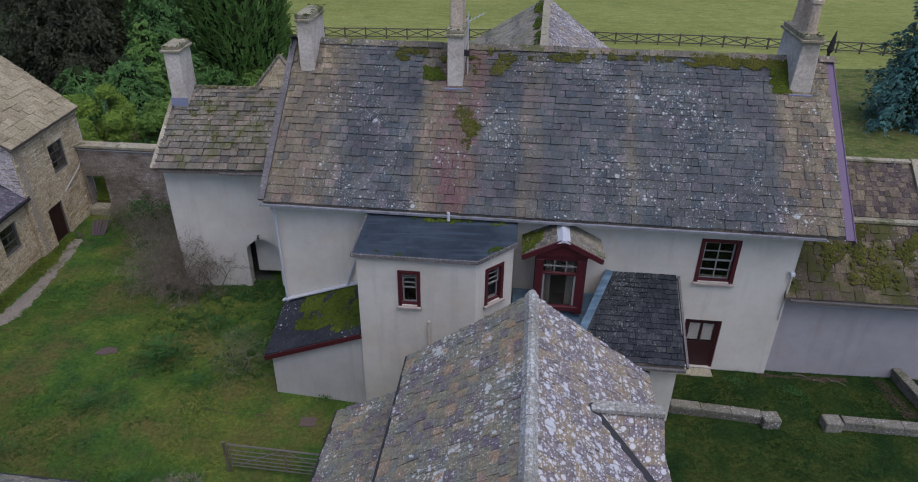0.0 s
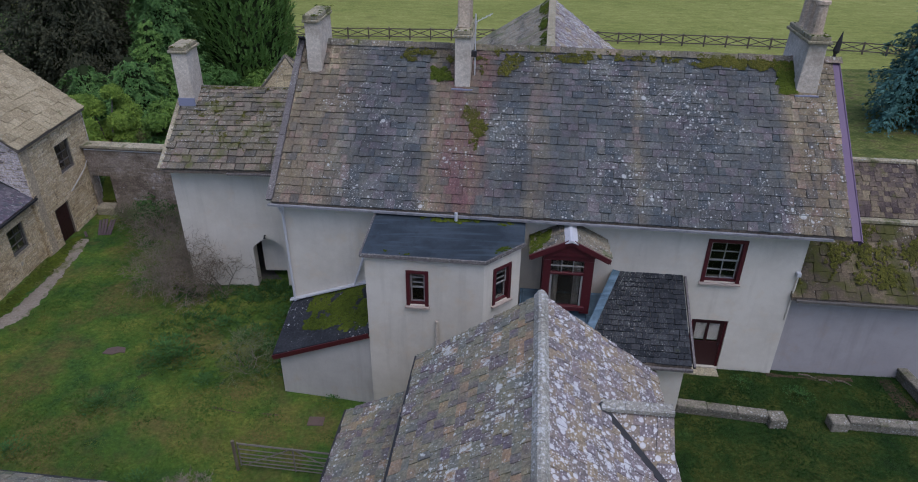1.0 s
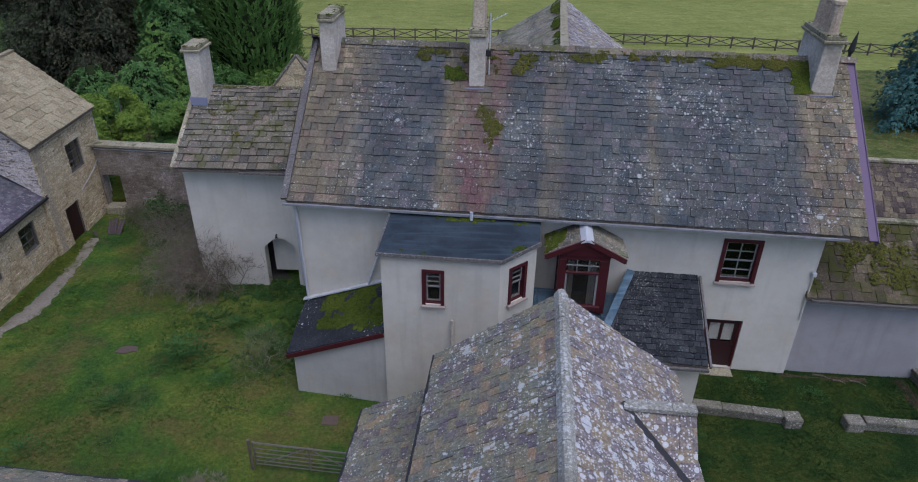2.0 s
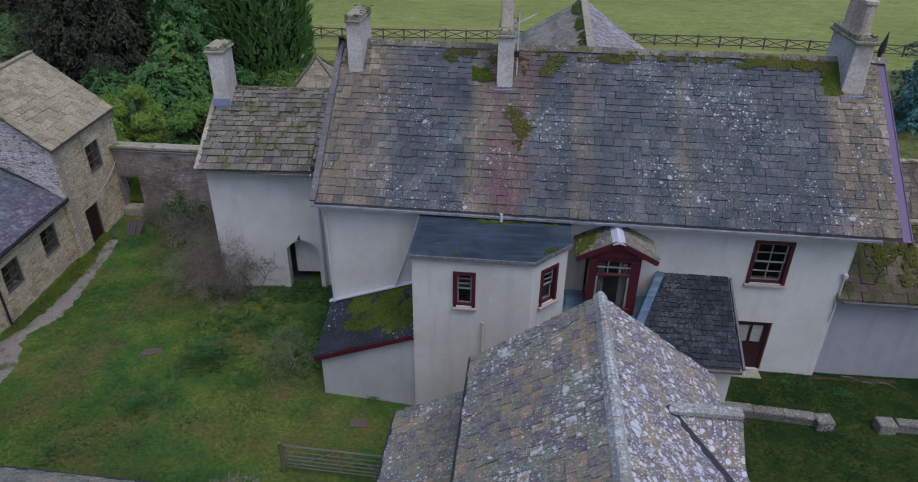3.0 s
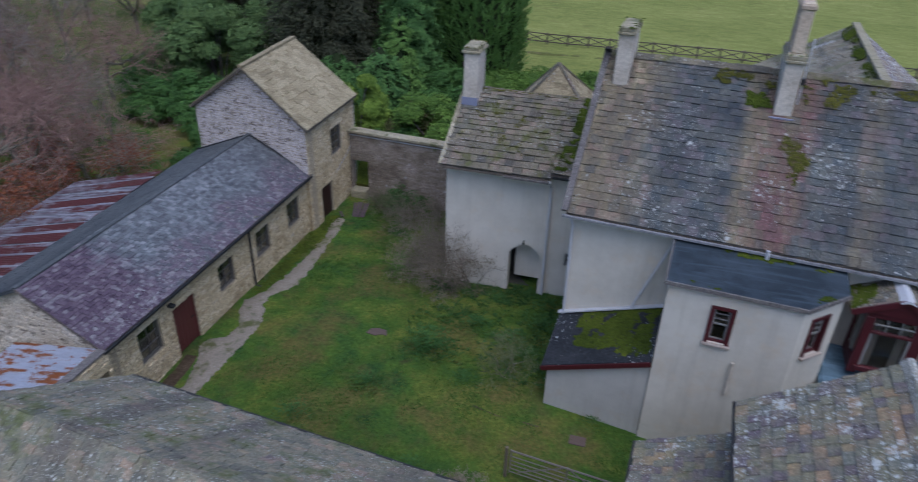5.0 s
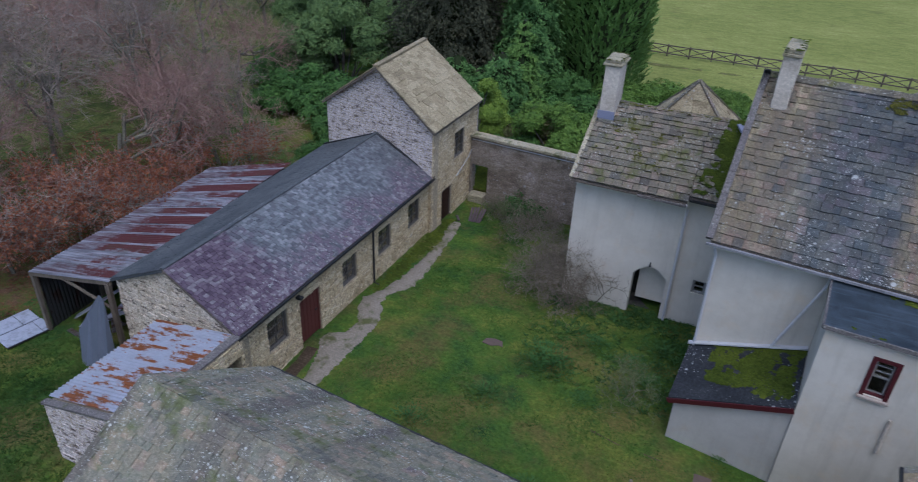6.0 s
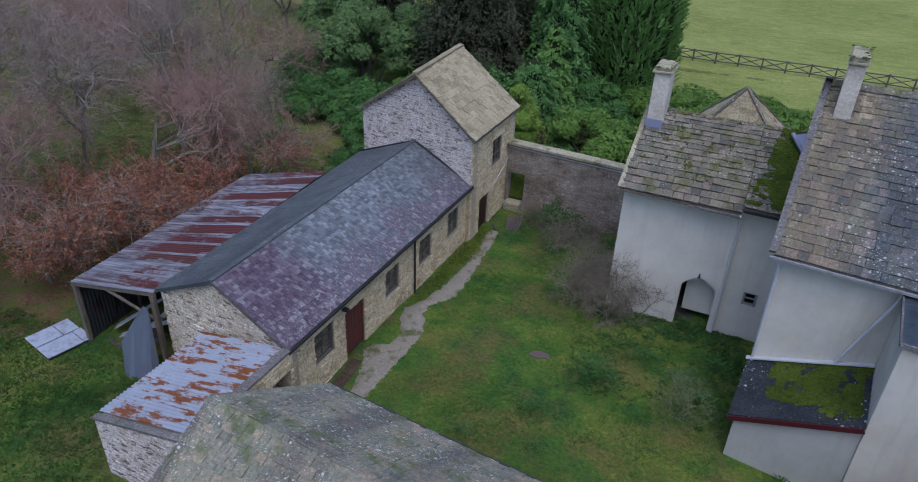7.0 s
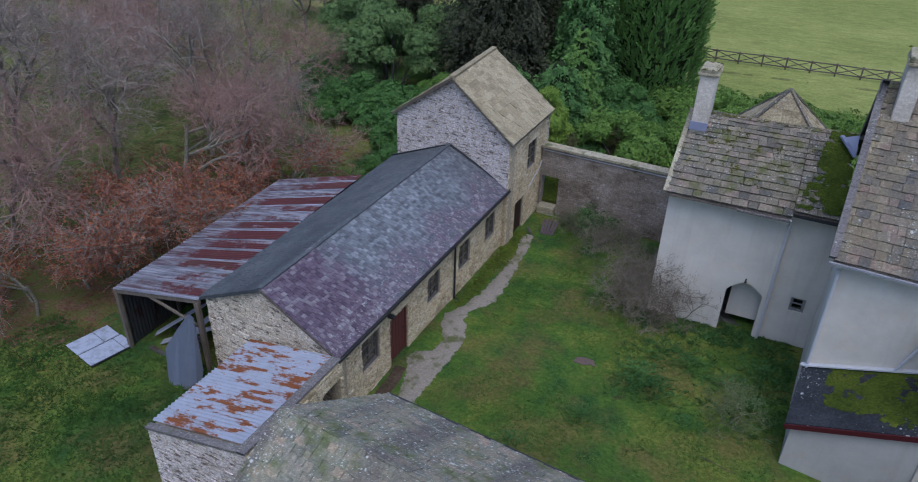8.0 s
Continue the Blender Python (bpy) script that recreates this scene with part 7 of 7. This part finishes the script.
# ---- plants ----
class Bag:
    """Collects plain faces for one mesh."""

    def __init__(self):
        self.v, self.f = [], []

    def leaf(self, c, d, s, w, n):
        """A pointed leaf at c along d, of length s and width w, facing n."""
        e = d.cross(n)
        e = e.normalized() * w / 2 if e.length > 1e-6 else Vector((w / 2, 0, 0))
        i = len(self.v)
        m = c + d * s * 0.45 + n * s * 0.06
        self.v += [c, m - e, c + d * s, m + e]
        self.f.append((i, i + 1, i + 2, i + 3))

    def limb(self, pts, radii, sides=5):
        i0 = len(self.v)
        for k, p in enumerate(pts):
            d = (pts[min(k + 1, len(pts) - 1)] - pts[max(k - 1, 0)]).normalized()
            a = d.orthogonal().normalized()
            b = d.cross(a)
            for q in range(sides):
                t = 2 * math.pi * q / sides
                self.v.append(p + (a * math.cos(t) + b * math.sin(t)) * radii[k])
        for k in range(len(pts) - 1):
            for q in range(sides):
                a, b = i0 + k * sides + q, i0 + k * sides + (q + 1) % sides
                self.f.append((a, b, b + sides, a + sides))

    def mesh(self, name, mat, parent=None, kind=""):
        me = bpy.data.meshes.new(name)
        me.from_pydata([tuple(p) for p in self.v], [], self.f)
        me.materials.append(M[mat])
        ob = new(name, me)
        if parent:
            ob.parent = parent
        if kind:
            ob["kind"] = kind
        return ob


def rand_dir(r):
    z, a = r.uniform(-1, 1), r.uniform(0, 2 * math.pi)
    s = math.sqrt(1 - z * z)
    return Vector((s * math.cos(a), s * math.sin(a), z))


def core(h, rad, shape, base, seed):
    """One lumpy, tapering dark body standing in for shade inside a dense crown."""
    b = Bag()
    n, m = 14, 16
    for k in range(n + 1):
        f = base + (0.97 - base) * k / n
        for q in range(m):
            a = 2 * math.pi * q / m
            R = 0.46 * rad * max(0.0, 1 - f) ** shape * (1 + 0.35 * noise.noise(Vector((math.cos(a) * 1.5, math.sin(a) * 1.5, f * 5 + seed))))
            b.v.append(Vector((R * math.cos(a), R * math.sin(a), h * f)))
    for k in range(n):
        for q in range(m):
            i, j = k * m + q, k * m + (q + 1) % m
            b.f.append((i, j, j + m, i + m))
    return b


def conifer(x, y, h, rad, mat, seed, name="conifer_tree", label="tall dense dark green conifer", shape=1.0, layers=24, base=0.02, leaf_s=0.26, bough=7, droopy=1.0, tufts_per=75):
    """A conifer: tapered trunk, boughs in uneven tiers, each bough a drooping pad of small needle tufts."""
    r = random.Random(seed)
    z = ground_z(x, y)
    ob = thing(name, (x, y, z), label, "tree")
    t = Bag()
    t.limb([Vector((0, 0, -0.2)), Vector((0.1, 0, h * 0.4)), Vector((0, 0.1, h * 0.98))], [rad * 0.09, rad * 0.06, 0.03], 8)
    g = Bag()
    lump = [r.uniform(0.75, 1.15) for _ in range(16)]
    up = Vector((0, 0, 1))
    for k in range(layers):
        f = base + (0.99 - base) * k / layers
        R = rad * max(0.0, 1 - f) ** shape + 0.12
        n = max(4, int(bough * (0.5 + R / rad)))
        for q in range(n):
            a = 2 * math.pi * (q + r.random()) / n
            L = R * lump[int(a / 6.2832 * 16) % 16] * r.uniform(0.7, 1.15)
            d = Vector((math.cos(a), math.sin(a), 0))
            side = Vector((-d.y, d.x, 0))
            zz = h * (f + r.uniform(-0.5, 0.5) * (1 - base) / layers)
            sag = r.uniform(0.15, 0.5) * droopy
            if L > 1.0:
                t.limb([Vector((0, 0, zz)), d * L * 0.6 + Vector((0, 0, zz - sag * L * 0.3))], [0.045, 0.015], 3)
            wide = 0.3 * L + 0.16
            for _ in range(int(tufts_per * (0.35 + min(1.0, L / 3.0)))):
                u = 0.3 + 0.75 * r.random() ** 0.7
                w = r.uniform(-1, 1)
                edge = (1.15 - u) * 1.25
                lift = 0.16 * L * (1 - w * w) * r.uniform(0.2, 1.0)
                c = d * L * u + side * w * wide * min(1.0, edge) + Vector((0, 0, zz - sag * L * u * u + lift - 0.18 * L * abs(w) ** 1.5))
                nrm = (up * 0.7 + d * 0.55 + side * w * 0.5 + rand_dir(r) * 0.45).normalized()
                e = (d * 0.7 + side * w * 0.5 - up * (0.35 + sag * 0.5) + rand_dir(r) * 0.5).normalized()
                s = leaf_s * r.uniform(0.6, 1.25)
                g.leaf(c, e, s, s * 0.42, nrm)
                g.leaf(c + rand_dir(r) * 0.06, (e + rand_dir(r) * 0.6).normalized(), s * 0.8, s * 0.36, nrm)
    t.mesh("trunk", "bark", ob)
    # dark solid that paints the crown's inner shade
    core(h, rad, shape, max(base, 0.03), seed).mesh("crown_shade_core", "conifer_core", ob)
    g.mesh("crown", mat, ob)
    return ob


def cypress(x, y, h, rad, mat, seed, name, label, n=4200):
    """A broad column of upright, overlapping plumes round a dark inner body."""
    r = random.Random(seed)
    z = ground_z(x, y)
    ob = thing(name, (x, y, z), label, "tree")
    t = Bag()
    t.limb([Vector((0, 0, -0.2)), Vector((0.1, 0, h * 0.5)), Vector((0, 0.1, h * 0.95))], [0.35, 0.2, 0.04], 8)
    g = Bag()
    for _ in range(n):
        f = r.random() ** 0.9
        a = r.uniform(0, 2 * math.pi)
        R = rad * (1 - f ** 3) ** 0.6 * (0.86 + 0.14 * min(1.0, f * 8)) * (1 + 0.14 * noise.noise(Vector((math.cos(a) * 2.6, math.sin(a) * 2.6, f * 6 + seed))) + 0.07 * noise.noise(Vector((math.cos(a) * 7, math.sin(a) * 7, f * 18 + seed)))) * r.uniform(0.84, 1.03)
        out = Vector((math.cos(a), math.sin(a), 0))
        c = out * R + Vector((0, 0, h * 0.97 * f))
        d = (out * r.uniform(0.3, 1.0) + Vector((0, 0, 0.8)) + rand_dir(r) * 0.4).normalized()
        L = r.uniform(0.4, 0.85)
        side = d.cross(out).normalized()
        for k in range(7):
            u = k / 7
            for q in (-1, 1):
                e = (d + side * q * r.uniform(0.35, 0.7) + out * r.uniform(0.0, 0.4)).normalized()
                g.leaf(c + d * L * u, e, L * (0.36 - 0.2 * u), 0.1, (out + rand_dir(r) * 0.4).normalized())
        g.leaf(c + d * L * 0.85, d, L * 0.35, 0.1, out)
    t.mesh("trunk", "bark", ob)
    # dark solid for the shade between the plumes
    core(h, rad * 1.75, 0.22, 0.0, seed).mesh("crown_shade_core", "conifer_core", ob)
    g.mesh("crown", mat, ob)
    return ob


def shrub(x, y, rx, ry, h, n, mat, seed, name="evergreen_shrub", label="dense evergreen shrub with glossy leaves", s=0.19):
    """Leaf clusters over an uneven dome of many lobes, with stems inside."""
    r = random.Random(seed)
    z = ground_z(x, y)
    ob = thing(name, (x, y, z), label, "shrub")
    lobes = []
    for _ in range(22):
        a, d = r.uniform(0, 6.28), math.sqrt(r.random()) * 0.88
        lobes.append((Vector((rx * d * math.cos(a), ry * d * math.sin(a), h * r.uniform(0.15, 0.75) * (1.15 - 0.6 * d))), r.uniform(0.16, 0.34)))
    t = Bag()
    for c, _ in lobes:
        t.limb([Vector((c.x * 0.2, c.y * 0.2, -0.1)), c * 0.55, c], [0.07, 0.05, 0.02], 4)
    t.mesh("stem", "bark", ob)
    g = Bag()
    R = max(rx, ry)
    for _ in range(n):
        c, k = r.choice(lobes)
        d = rand_dir(r)
        if d.z < -0.35:
            d.z = -d.z
        e = Vector((d.x * R * k, d.y * R * k, d.z * R * k * 0.8)) * r.uniform(0.8, 1.08)
        p = c + e
        if p.z < 0.03:
            continue
        nrm = (d + rand_dir(r) * 0.5 + Vector((0, 0, 0.35))).normalized()
        for _ in range(7):
            out = (nrm.cross(rand_dir(r)) + nrm * 0.2).normalized()
            g.leaf(p + rand_dir(r) * s * 0.5, out, s * r.uniform(0.6, 1.2), s * 0.42, nrm)
    g.mesh("foliage", mat, ob)
    return ob


def bare_tree(x, y, h, spread, seed, mat="twig", leaves=0, name="bare_tree", label="leafless winter tree with many fine twigs", trunk=0.2, lean=(0, 0), depth=6, stems=1, leaf_mat="beech", leaf_low=0.6, cat="tree", thin=0.008):
    """A leafless tree or shrub: limbs that fork six times down to fine twigs, some with dry leaves on the lower ones."""
    r = random.Random(seed)
    z = ground_z(x, y)
    ob = thing(name, (x, y, z), label, cat)
    t, g, lv = Bag(), Bag(), Bag()

    def grow(p, d, L, rad, k):
        bend = (d + rand_dir(r) * 0.34 + Vector((0, 0, 0.02))).normalized()
        q = p + d * L * 0.5
        e = q + bend * L * 0.5
        rad = max(rad, thin)
        (t if k >= depth - 2 else g).limb([p, q, e] if k > 1 else [p, e], [rad, rad * 0.85, rad * 0.62] if k > 1 else [rad, rad * 0.5], 6 if k >= depth - 1 else (4 if k > 2 else 3))
        if leaves and k <= 2:
            for _ in range(leaves):
                if r.random() < 1.0 - max(0, (e.z / h - leaf_low)) * 3.0:
                    c = p.lerp(e, r.random()) + rand_dir(r) * 0.15
                    lv.leaf(c, rand_dir(r), r.uniform(0.1, 0.18), 0.085, rand_dir(r))
        if k == 0:
            return
        n = 3
        for j in range(n):
            side = (bend * r.uniform(0.55, 1.0) + rand_dir(r) * 0.85 * spread + Vector((0, 0, 0.03))).normalized()
            grow(p.lerp(e, r.uniform(0.45, 1.0)), side, L * r.uniform(0.64, 0.88), rad * 0.6, k - 1)

    for j in range(stems):
        d0 = Vector((lean[0] + (r.uniform(-0.9, 0.9) if stems > 1 else 0), lean[1] + (r.uniform(-0.9, 0.9) if stems > 1 else 0), 1)).normalized()
        grow(Vector((r.uniform(-0.2, 0.2) * (stems > 1), r.uniform(-0.2, 0.2) * (stems > 1), -0.15)), d0, h * 0.31, trunk, depth if stems == 1 else depth - 1)
    t.mesh("trunk", "bark_pale", ob)
    g.mesh("branchwork", mat, ob)
    if leaves and lv.v:
        lv.mesh("dead_foliage" if leaf_mat == "beech" else "foliage", leaf_mat, ob)
    return ob


def plant(ob, x, y, k, turn):
    """Another of the same plant, turned and scaled."""
    return copy_thing(ob, pose(x, y, ground_z(x, y), 0, 0, turn) @ Matrix.Scale(k, 4))


# evergreens behind the garden wall
cy = cypress(-18.6, 55.8, 15, 3.8, "conifer", 101, "columnar_cypress", "broad dense mid-green columnar cypress", 7000)
li = conifer(-23.0, 51.0, 14, 3.6, "conifer_light", 102, "cypress_tree", "deep green cypress with level sprays", 0.65, 36, 0.01, 0.25, 9, 0.9, 95)
sm = conifer(-21.7, 45.2, 7.0, 2.4, "conifer_bright", 105, "young_cypress", "young light green cypress with drooping tips", 0.8, 20, 0.02, 0.22, 7, 1.1)
dk = conifer(-29.5, 50.5, 16, 5.6, "conifer_dark", 103, "dark_conifer", "dark brownish green conifer", 0.45, 38, 0.01, 0.27, 10, 0.9, 110)
lo = conifer(-22.6, 43.6, 4.9, 3.4, "conifer_light", 104, "spreading_fir", "low spreading fir with flat green sprays", 0.6, 9, 0.15, 0.24, 8, 0.8, 120)
cedar = conifer(31.0, 45.5, 13, 4.6, "cedar", 108, "blue_cedar", "blue-green cedar with layered boughs", 0.5, 17, 0.08, 0.28, 7, 0.6, 110)
plant(cy, -26.0, 59, 1.0, 100)
plant(cy, -35.5, 63, 1.0, 200)
plant(dk, -46.5, 64, 0.95, 60)
plant(li, -33.5, 56, 0.9, 220)
plant(lo, -26.6, 45.0, 0.9, 130)
holly = shrub(-38.0, 47.0, 4.6, 4.0, 10.5, 9000, "holly_leaf", 126, "holly_tree", "tall bushy mid-green holly tree", 0.24)
plant(holly, -45.5, 54.0, 1.05, 140)
plant(holly, -36.0, 52.5, 0.95, 250)
shr = shrub(-26.0, 38.0, 3.2, 2.6, 3.0, 4200, "shrub", 120, "rhododendron", "dense dark green rhododendron bush")
lau = shrub(-16.0, 36.8, 3.2, 2.8, 5.3, 5200, "laurel", 121, "laurel_bush", "spreading light green laurel bush")
low = shrub(-9.5, 46.5, 4.8, 3.8, 1.9, 5200, "laurel", 122, "laurel_bush", "low spreading light green laurel bush")
yel = shrub(-22.2, 38.4, 2.3, 2.1, 5.6 - ground_z(-22.2, 38.4), 7500, "yellow_leaf", 124, "rounded_evergreen", "rounded yellow-green evergreen bush")
mix = shrub(-18.2, 38.2, 2.2, 2.0, 4.0, 3000, "shrub_dry", 123, "rhododendron", "dull green rhododendron with brown seed heads")
for x, y, k, t in ((-24.4, 42.4, 1.1, 40), (-18.2, 34.6, 0.8, 15), (-10.5, 39.5, 0.9, 160), (-17.5, 42.5, 1.0, 220), (-30.0, 36.0, 1.0, 300), (-29.5, 41.5, 1.1, 20), (-33.5, 40, 1.1, 100), (-28.3, 30.6, 0.75, 44), (-31.5, 37.5, 1.0, 71), (-19.5, 49.5, 1.0, 70), (-37.5, 40, 1.1, 250), (-28.0, 33.5, 0.7, 10), (-42, 44, 1.1, 330), (-14.5, 32.6, 0.55, 90)):
    plant(shr, x, y, k, t)
for x, y, k, t in ((-13.6, 37.5, 0.8, 30), (-12.5, 42.0, 0.75, 30), (-26.8, 35.3, 0.7, 120), (-32.0, 45, 0.75, 260)):
    plant(lau, x, y, k, t)
for x, y, k, t in ((-4.5, 41.5, 0.9, 20), (-2.5, 49, 1.0, 100), (-13.0, 51.5, 1.0, 170), (2.5, 45, 0.8, 240), (-7.5, 53, 0.9, 300), (-10.0, 36.5, 0.7, 60), (-6, 37, 0.8, 210)):
    plant(low, x, y, k, t)

# winter trees west of the stable
bare = [bare_tree(-36.0, 22.5, 12.5, 1.0, 150, "twig_red", 0, "bare_tree", "leafless winter tree with fine reddish twigs", 0.15, (0.1, -0.05), 7, thin=0.008), bare_tree(-40.5, 29, 14, 0.95, 151, "twig", 0, "bare_tree", "leafless winter tree with pale grey-brown twigs", 0.17, (-0.1, 0.05), 7, thin=0.009), bare_tree(-41.0, 16, 13.5, 1.0, 152, "twig_red", 0, "bare_tree", "leafless winter tree with fine reddish twigs", 0.16, (0.12, 0.1), 7, thin=0.009)]
beech = [bare_tree(-32.9, 15.8, 6.0, 1.0, 160, "twig_red", 2, "beech_tree", "young beech holding dry russet leaves", 0.09, (0.05, 0.0), 6, leaf_low=0.5, thin=0.008), bare_tree(-32.3, 20.0, 6.4, 1.0, 161, "twig", 2, "beech_tree", "young beech holding dry russet leaves", 0.09, (-0.1, 0.1), 6, leaf_low=0.45, thin=0.008)]
SPOTS = [(-39.0, 25.5, 0.9), (-35.0, 31.5, 0.6), (-46.5, 27, 1.0), (-49, 38.5, 1.0), (-46, 20, 1.1), (-44, 13.5, 1.0), (-38.5, 12.5, 0.85), (-50, 17, 1.1), (-39.5, 34.5, 0.9), (-33.0, 29.3, 0.7), (-52, 46, 1.0), (-60, 34, 1.1), (-53, 32, 1.1), (-55, 26, 1.1), (-45, 34, 0.95), (-44, 41.5, 0.9), (-60, 43, 1.15), (-56, 38, 1.1), (-64, 51, 1.2), (-42.5, 23.5, 0.9), (-58, 62, 1.2), (-66, 64, 1.2), (-70, 56, 1.2), (-76, 50, 1.2), (-74, 68, 1.2), (-82, 57, 1.3), (-84, 44, 1.3), (-78, 38, 1.2), (-90, 50, 1.3), (-88, 67, 1.3), (-64, 74, 1.2), (-80, 76, 1.3)]
for k, (x, y, s) in enumerate(SPOTS):
    plant(bare[k % 3], x, y, s, 67 * k)
for k, (x, y, s) in enumerate([(-32.2, 23.2, 1.0), (-31.8, 26.2, 0.9), (-33.8, 18.0, 0.9), (-34.4, 12.4, 0.85), (-34.0, 21.8, 1.0), (-34.3, 14.8, 1.0), (-36.8, 17.4, 1.1), (-33.6, 27.2, 0.9), (-36.5, 12.2, 0.8)]):
    plant(beech[k % 2], x, y, s, 83 * k + 20)
# shrubs in the yard
for k, (x, y, h, st) in enumerate([(-12.3, 23.2, 3.2, 5), (-11.2, 23.3, 3.9, 7), (-10.4, 23.3, 3.0, 4), (-12.9, 24.5, 3.2, 6), (-15.0, 27.9, 2.5, 6), (-12.8, 26.6, 2.9, 5)]):
    bare_tree(x, y, h, 1.05, 190 + k, "twig_dark", 0, "bare_shrub", "tangled leafless shrub by the yard wall", 0.025, (0, 0), 6, st, cat="shrub", thin=0.005)
for k, (x, y) in enumerate([(-17.0, 29.4), (-15.6, 29.3), (-14.2, 29.1), (-16.2, 28.6)]):
    bare_tree(x, y, 2.0, 1.15, 230 + k, "twig_green" if k % 2 else "twig_dark", int(k == 1), "bramble", "tangled bramble with a few green leaves by the garden wall" if k == 1 else "tangled leafless brown bramble by the garden wall", 0.02, (0, 0), 6, 5, "weed", 2, "shrub", 0.005)
bare_tree(-7.75, 18.4, 2.3, 1.1, 204, "twig_green", 0, "straggly_shrub", "small grey-green straggly shrub in the grass", 0.02, (0, 0), 6, 4, "weed", 2, "shrub", 0.005)
bare_tree(-7.4, 12.1, 1.9, 1.1, 205, "twig", 0, "bare_shrub", "small leafless shrub by the gate", 0.02, (0, 0), 6, 5, cat="shrub", thin=0.006)


# ---- grass and weeds ----
def tufts(name, label, n, area, mat, size, seed, lean=0.6, keep=None, blades=4):
    """Loose grass over an area, as one mesh."""
    r = random.Random(seed)
    g = Bag()
    x0, x1, y0, y1 = area
    for _ in range(n):
        x, y = r.uniform(x0, x1), r.uniform(y0, y1)
        if keep and not keep(x, y, r):
            continue
        c = Vector((x, y, ground_z(x, y) - 0.01))
        k = 0.5 + 0.9 * abs(noise.noise(Vector((x * 0.45, y * 0.45, 7))))
        for _ in range(blades):
            a = r.uniform(0, 6.28)
            d = Vector((math.cos(a) * lean, math.sin(a) * lean, r.uniform(0.35, 1))).normalized()
            g.leaf(c + Vector((r.gauss(0, 0.05), r.gauss(0, 0.05), 0)), d, size * k * r.uniform(0.6, 1.3), size * 0.16, rand_dir(r))
    ob = g.mesh(name, mat)
    return tagged(ob, label, "grass", kind="stuff")


def in_yard(x, y, r):
    if x < -17.6 or (x < -19.3):
        return False
    if x > -6.0 and y > 17.2 and x < 11:
        return False
    return noise.noise(Vector((x * 0.3, y * 0.3, 2))) + 0.5 * noise.noise(Vector((x * 1.1, y * 1.1, 4))) > -0.15 + r.uniform(-0.3, 0.3)


tufts("yard_grass", "uneven tufts of green yard grass", 34000, (-17.6, -3.0, 10.5, 30), "blade", 0.13, 301, 0.9, in_yard)
tufts("garden_grass", "long lush garden grass, darkened for the shade under the house wall", 9000, (6.0, 18.0, 13.4, 18.3), "blade_dark", 0.12, 302, 0.9)
tufts("paddock_grass", "coarse dull green paddock grass", 14000, (-34, -19.5, 2.0, 12.8), "blade_dull", 0.2, 303, 0.8, lambda x, y, r: not (-23 < x and y > 7.9))
tufts("wall_weeds", "tall green weeds along the white wall foot", 1500, (-12.0, -5.9, 18.0, 24.2), "weed", 0.32, 304, 1.0, lambda x, y, r: r.random() < 0.15 + 0.85 * (y > 22.6) + 0.6 * (x > -7.2), 6)
tufts("litter", "russet fallen leaves under the trees", 14000, (-46, -30.5, 10, 34), "litter", 0.2, 305, 2.0, None, 3)


def weed_clump(x, y, s, seed):
    r = random.Random(seed)
    g = Bag()
    for _ in range(240):
        a, d = r.uniform(0, 6.28), r.random() * s
        dr = Vector((math.cos(a), math.sin(a), r.uniform(0.1, 0.9))).normalized()
        g.leaf(Vector((math.cos(a) * d, math.sin(a) * d, r.uniform(0.02, 0.4) * s * (1.1 - d / s))), dr, r.uniform(0.1, 0.2) * s, 0.07 * s, (Vector((0, 0, 1)) + rand_dir(r) * 0.5).normalized())
    ob = g.mesh("weed_clump", "weed")
    ob.location = (x, y, ground_z(x, y))
    tagged(ob, "broad-leaved green weed clump in the grass", "weed", kind="stuff")


for k, (x, y, s) in enumerate([(-11.0, 19.3, 0.9), (-10.5, 18.9, 0.8), (-11.3, 18.8, 0.6), (-9.0, 17.6, 0.6), (-12.2, 16.4, 0.7), (-14.0, 14.2, 0.7), (-8.0, 20.2, 0.9), (-7.2, 19.4, 0.8), (-6.9, 21.5, 0.9), (-9.4, 20.9, 0.8), (-14.6, 29.2, 0.9), (-12.7, 28.8, 0.8), (-17.2, 29.6, 0.7), (9.6, 17.6, 0.4), (11.3, 17.0, 0.5), (-4.4, 16.9, 0.5), (-9.5, 13.2, 0.6)]):
    weed_clump(x, y, s, 400 + k)
moss_run(None, "path_moss", [(-18.9, 17.2, 0.0), (-18.85, 19.5, 0.0), (-18.75, 22.0, 0.0), (-18.75, 25.0, 0.0), (-18.7, 27.5, 0.0)], 420, 0.13, 310, 0.16, 0.2)
tagged(bpy.data.objects["path_moss"], "yellow-green moss strip beside the concrete path", "moss")


# ---- courses of slates and stones ----
for job in LATER:
    lay(*job)
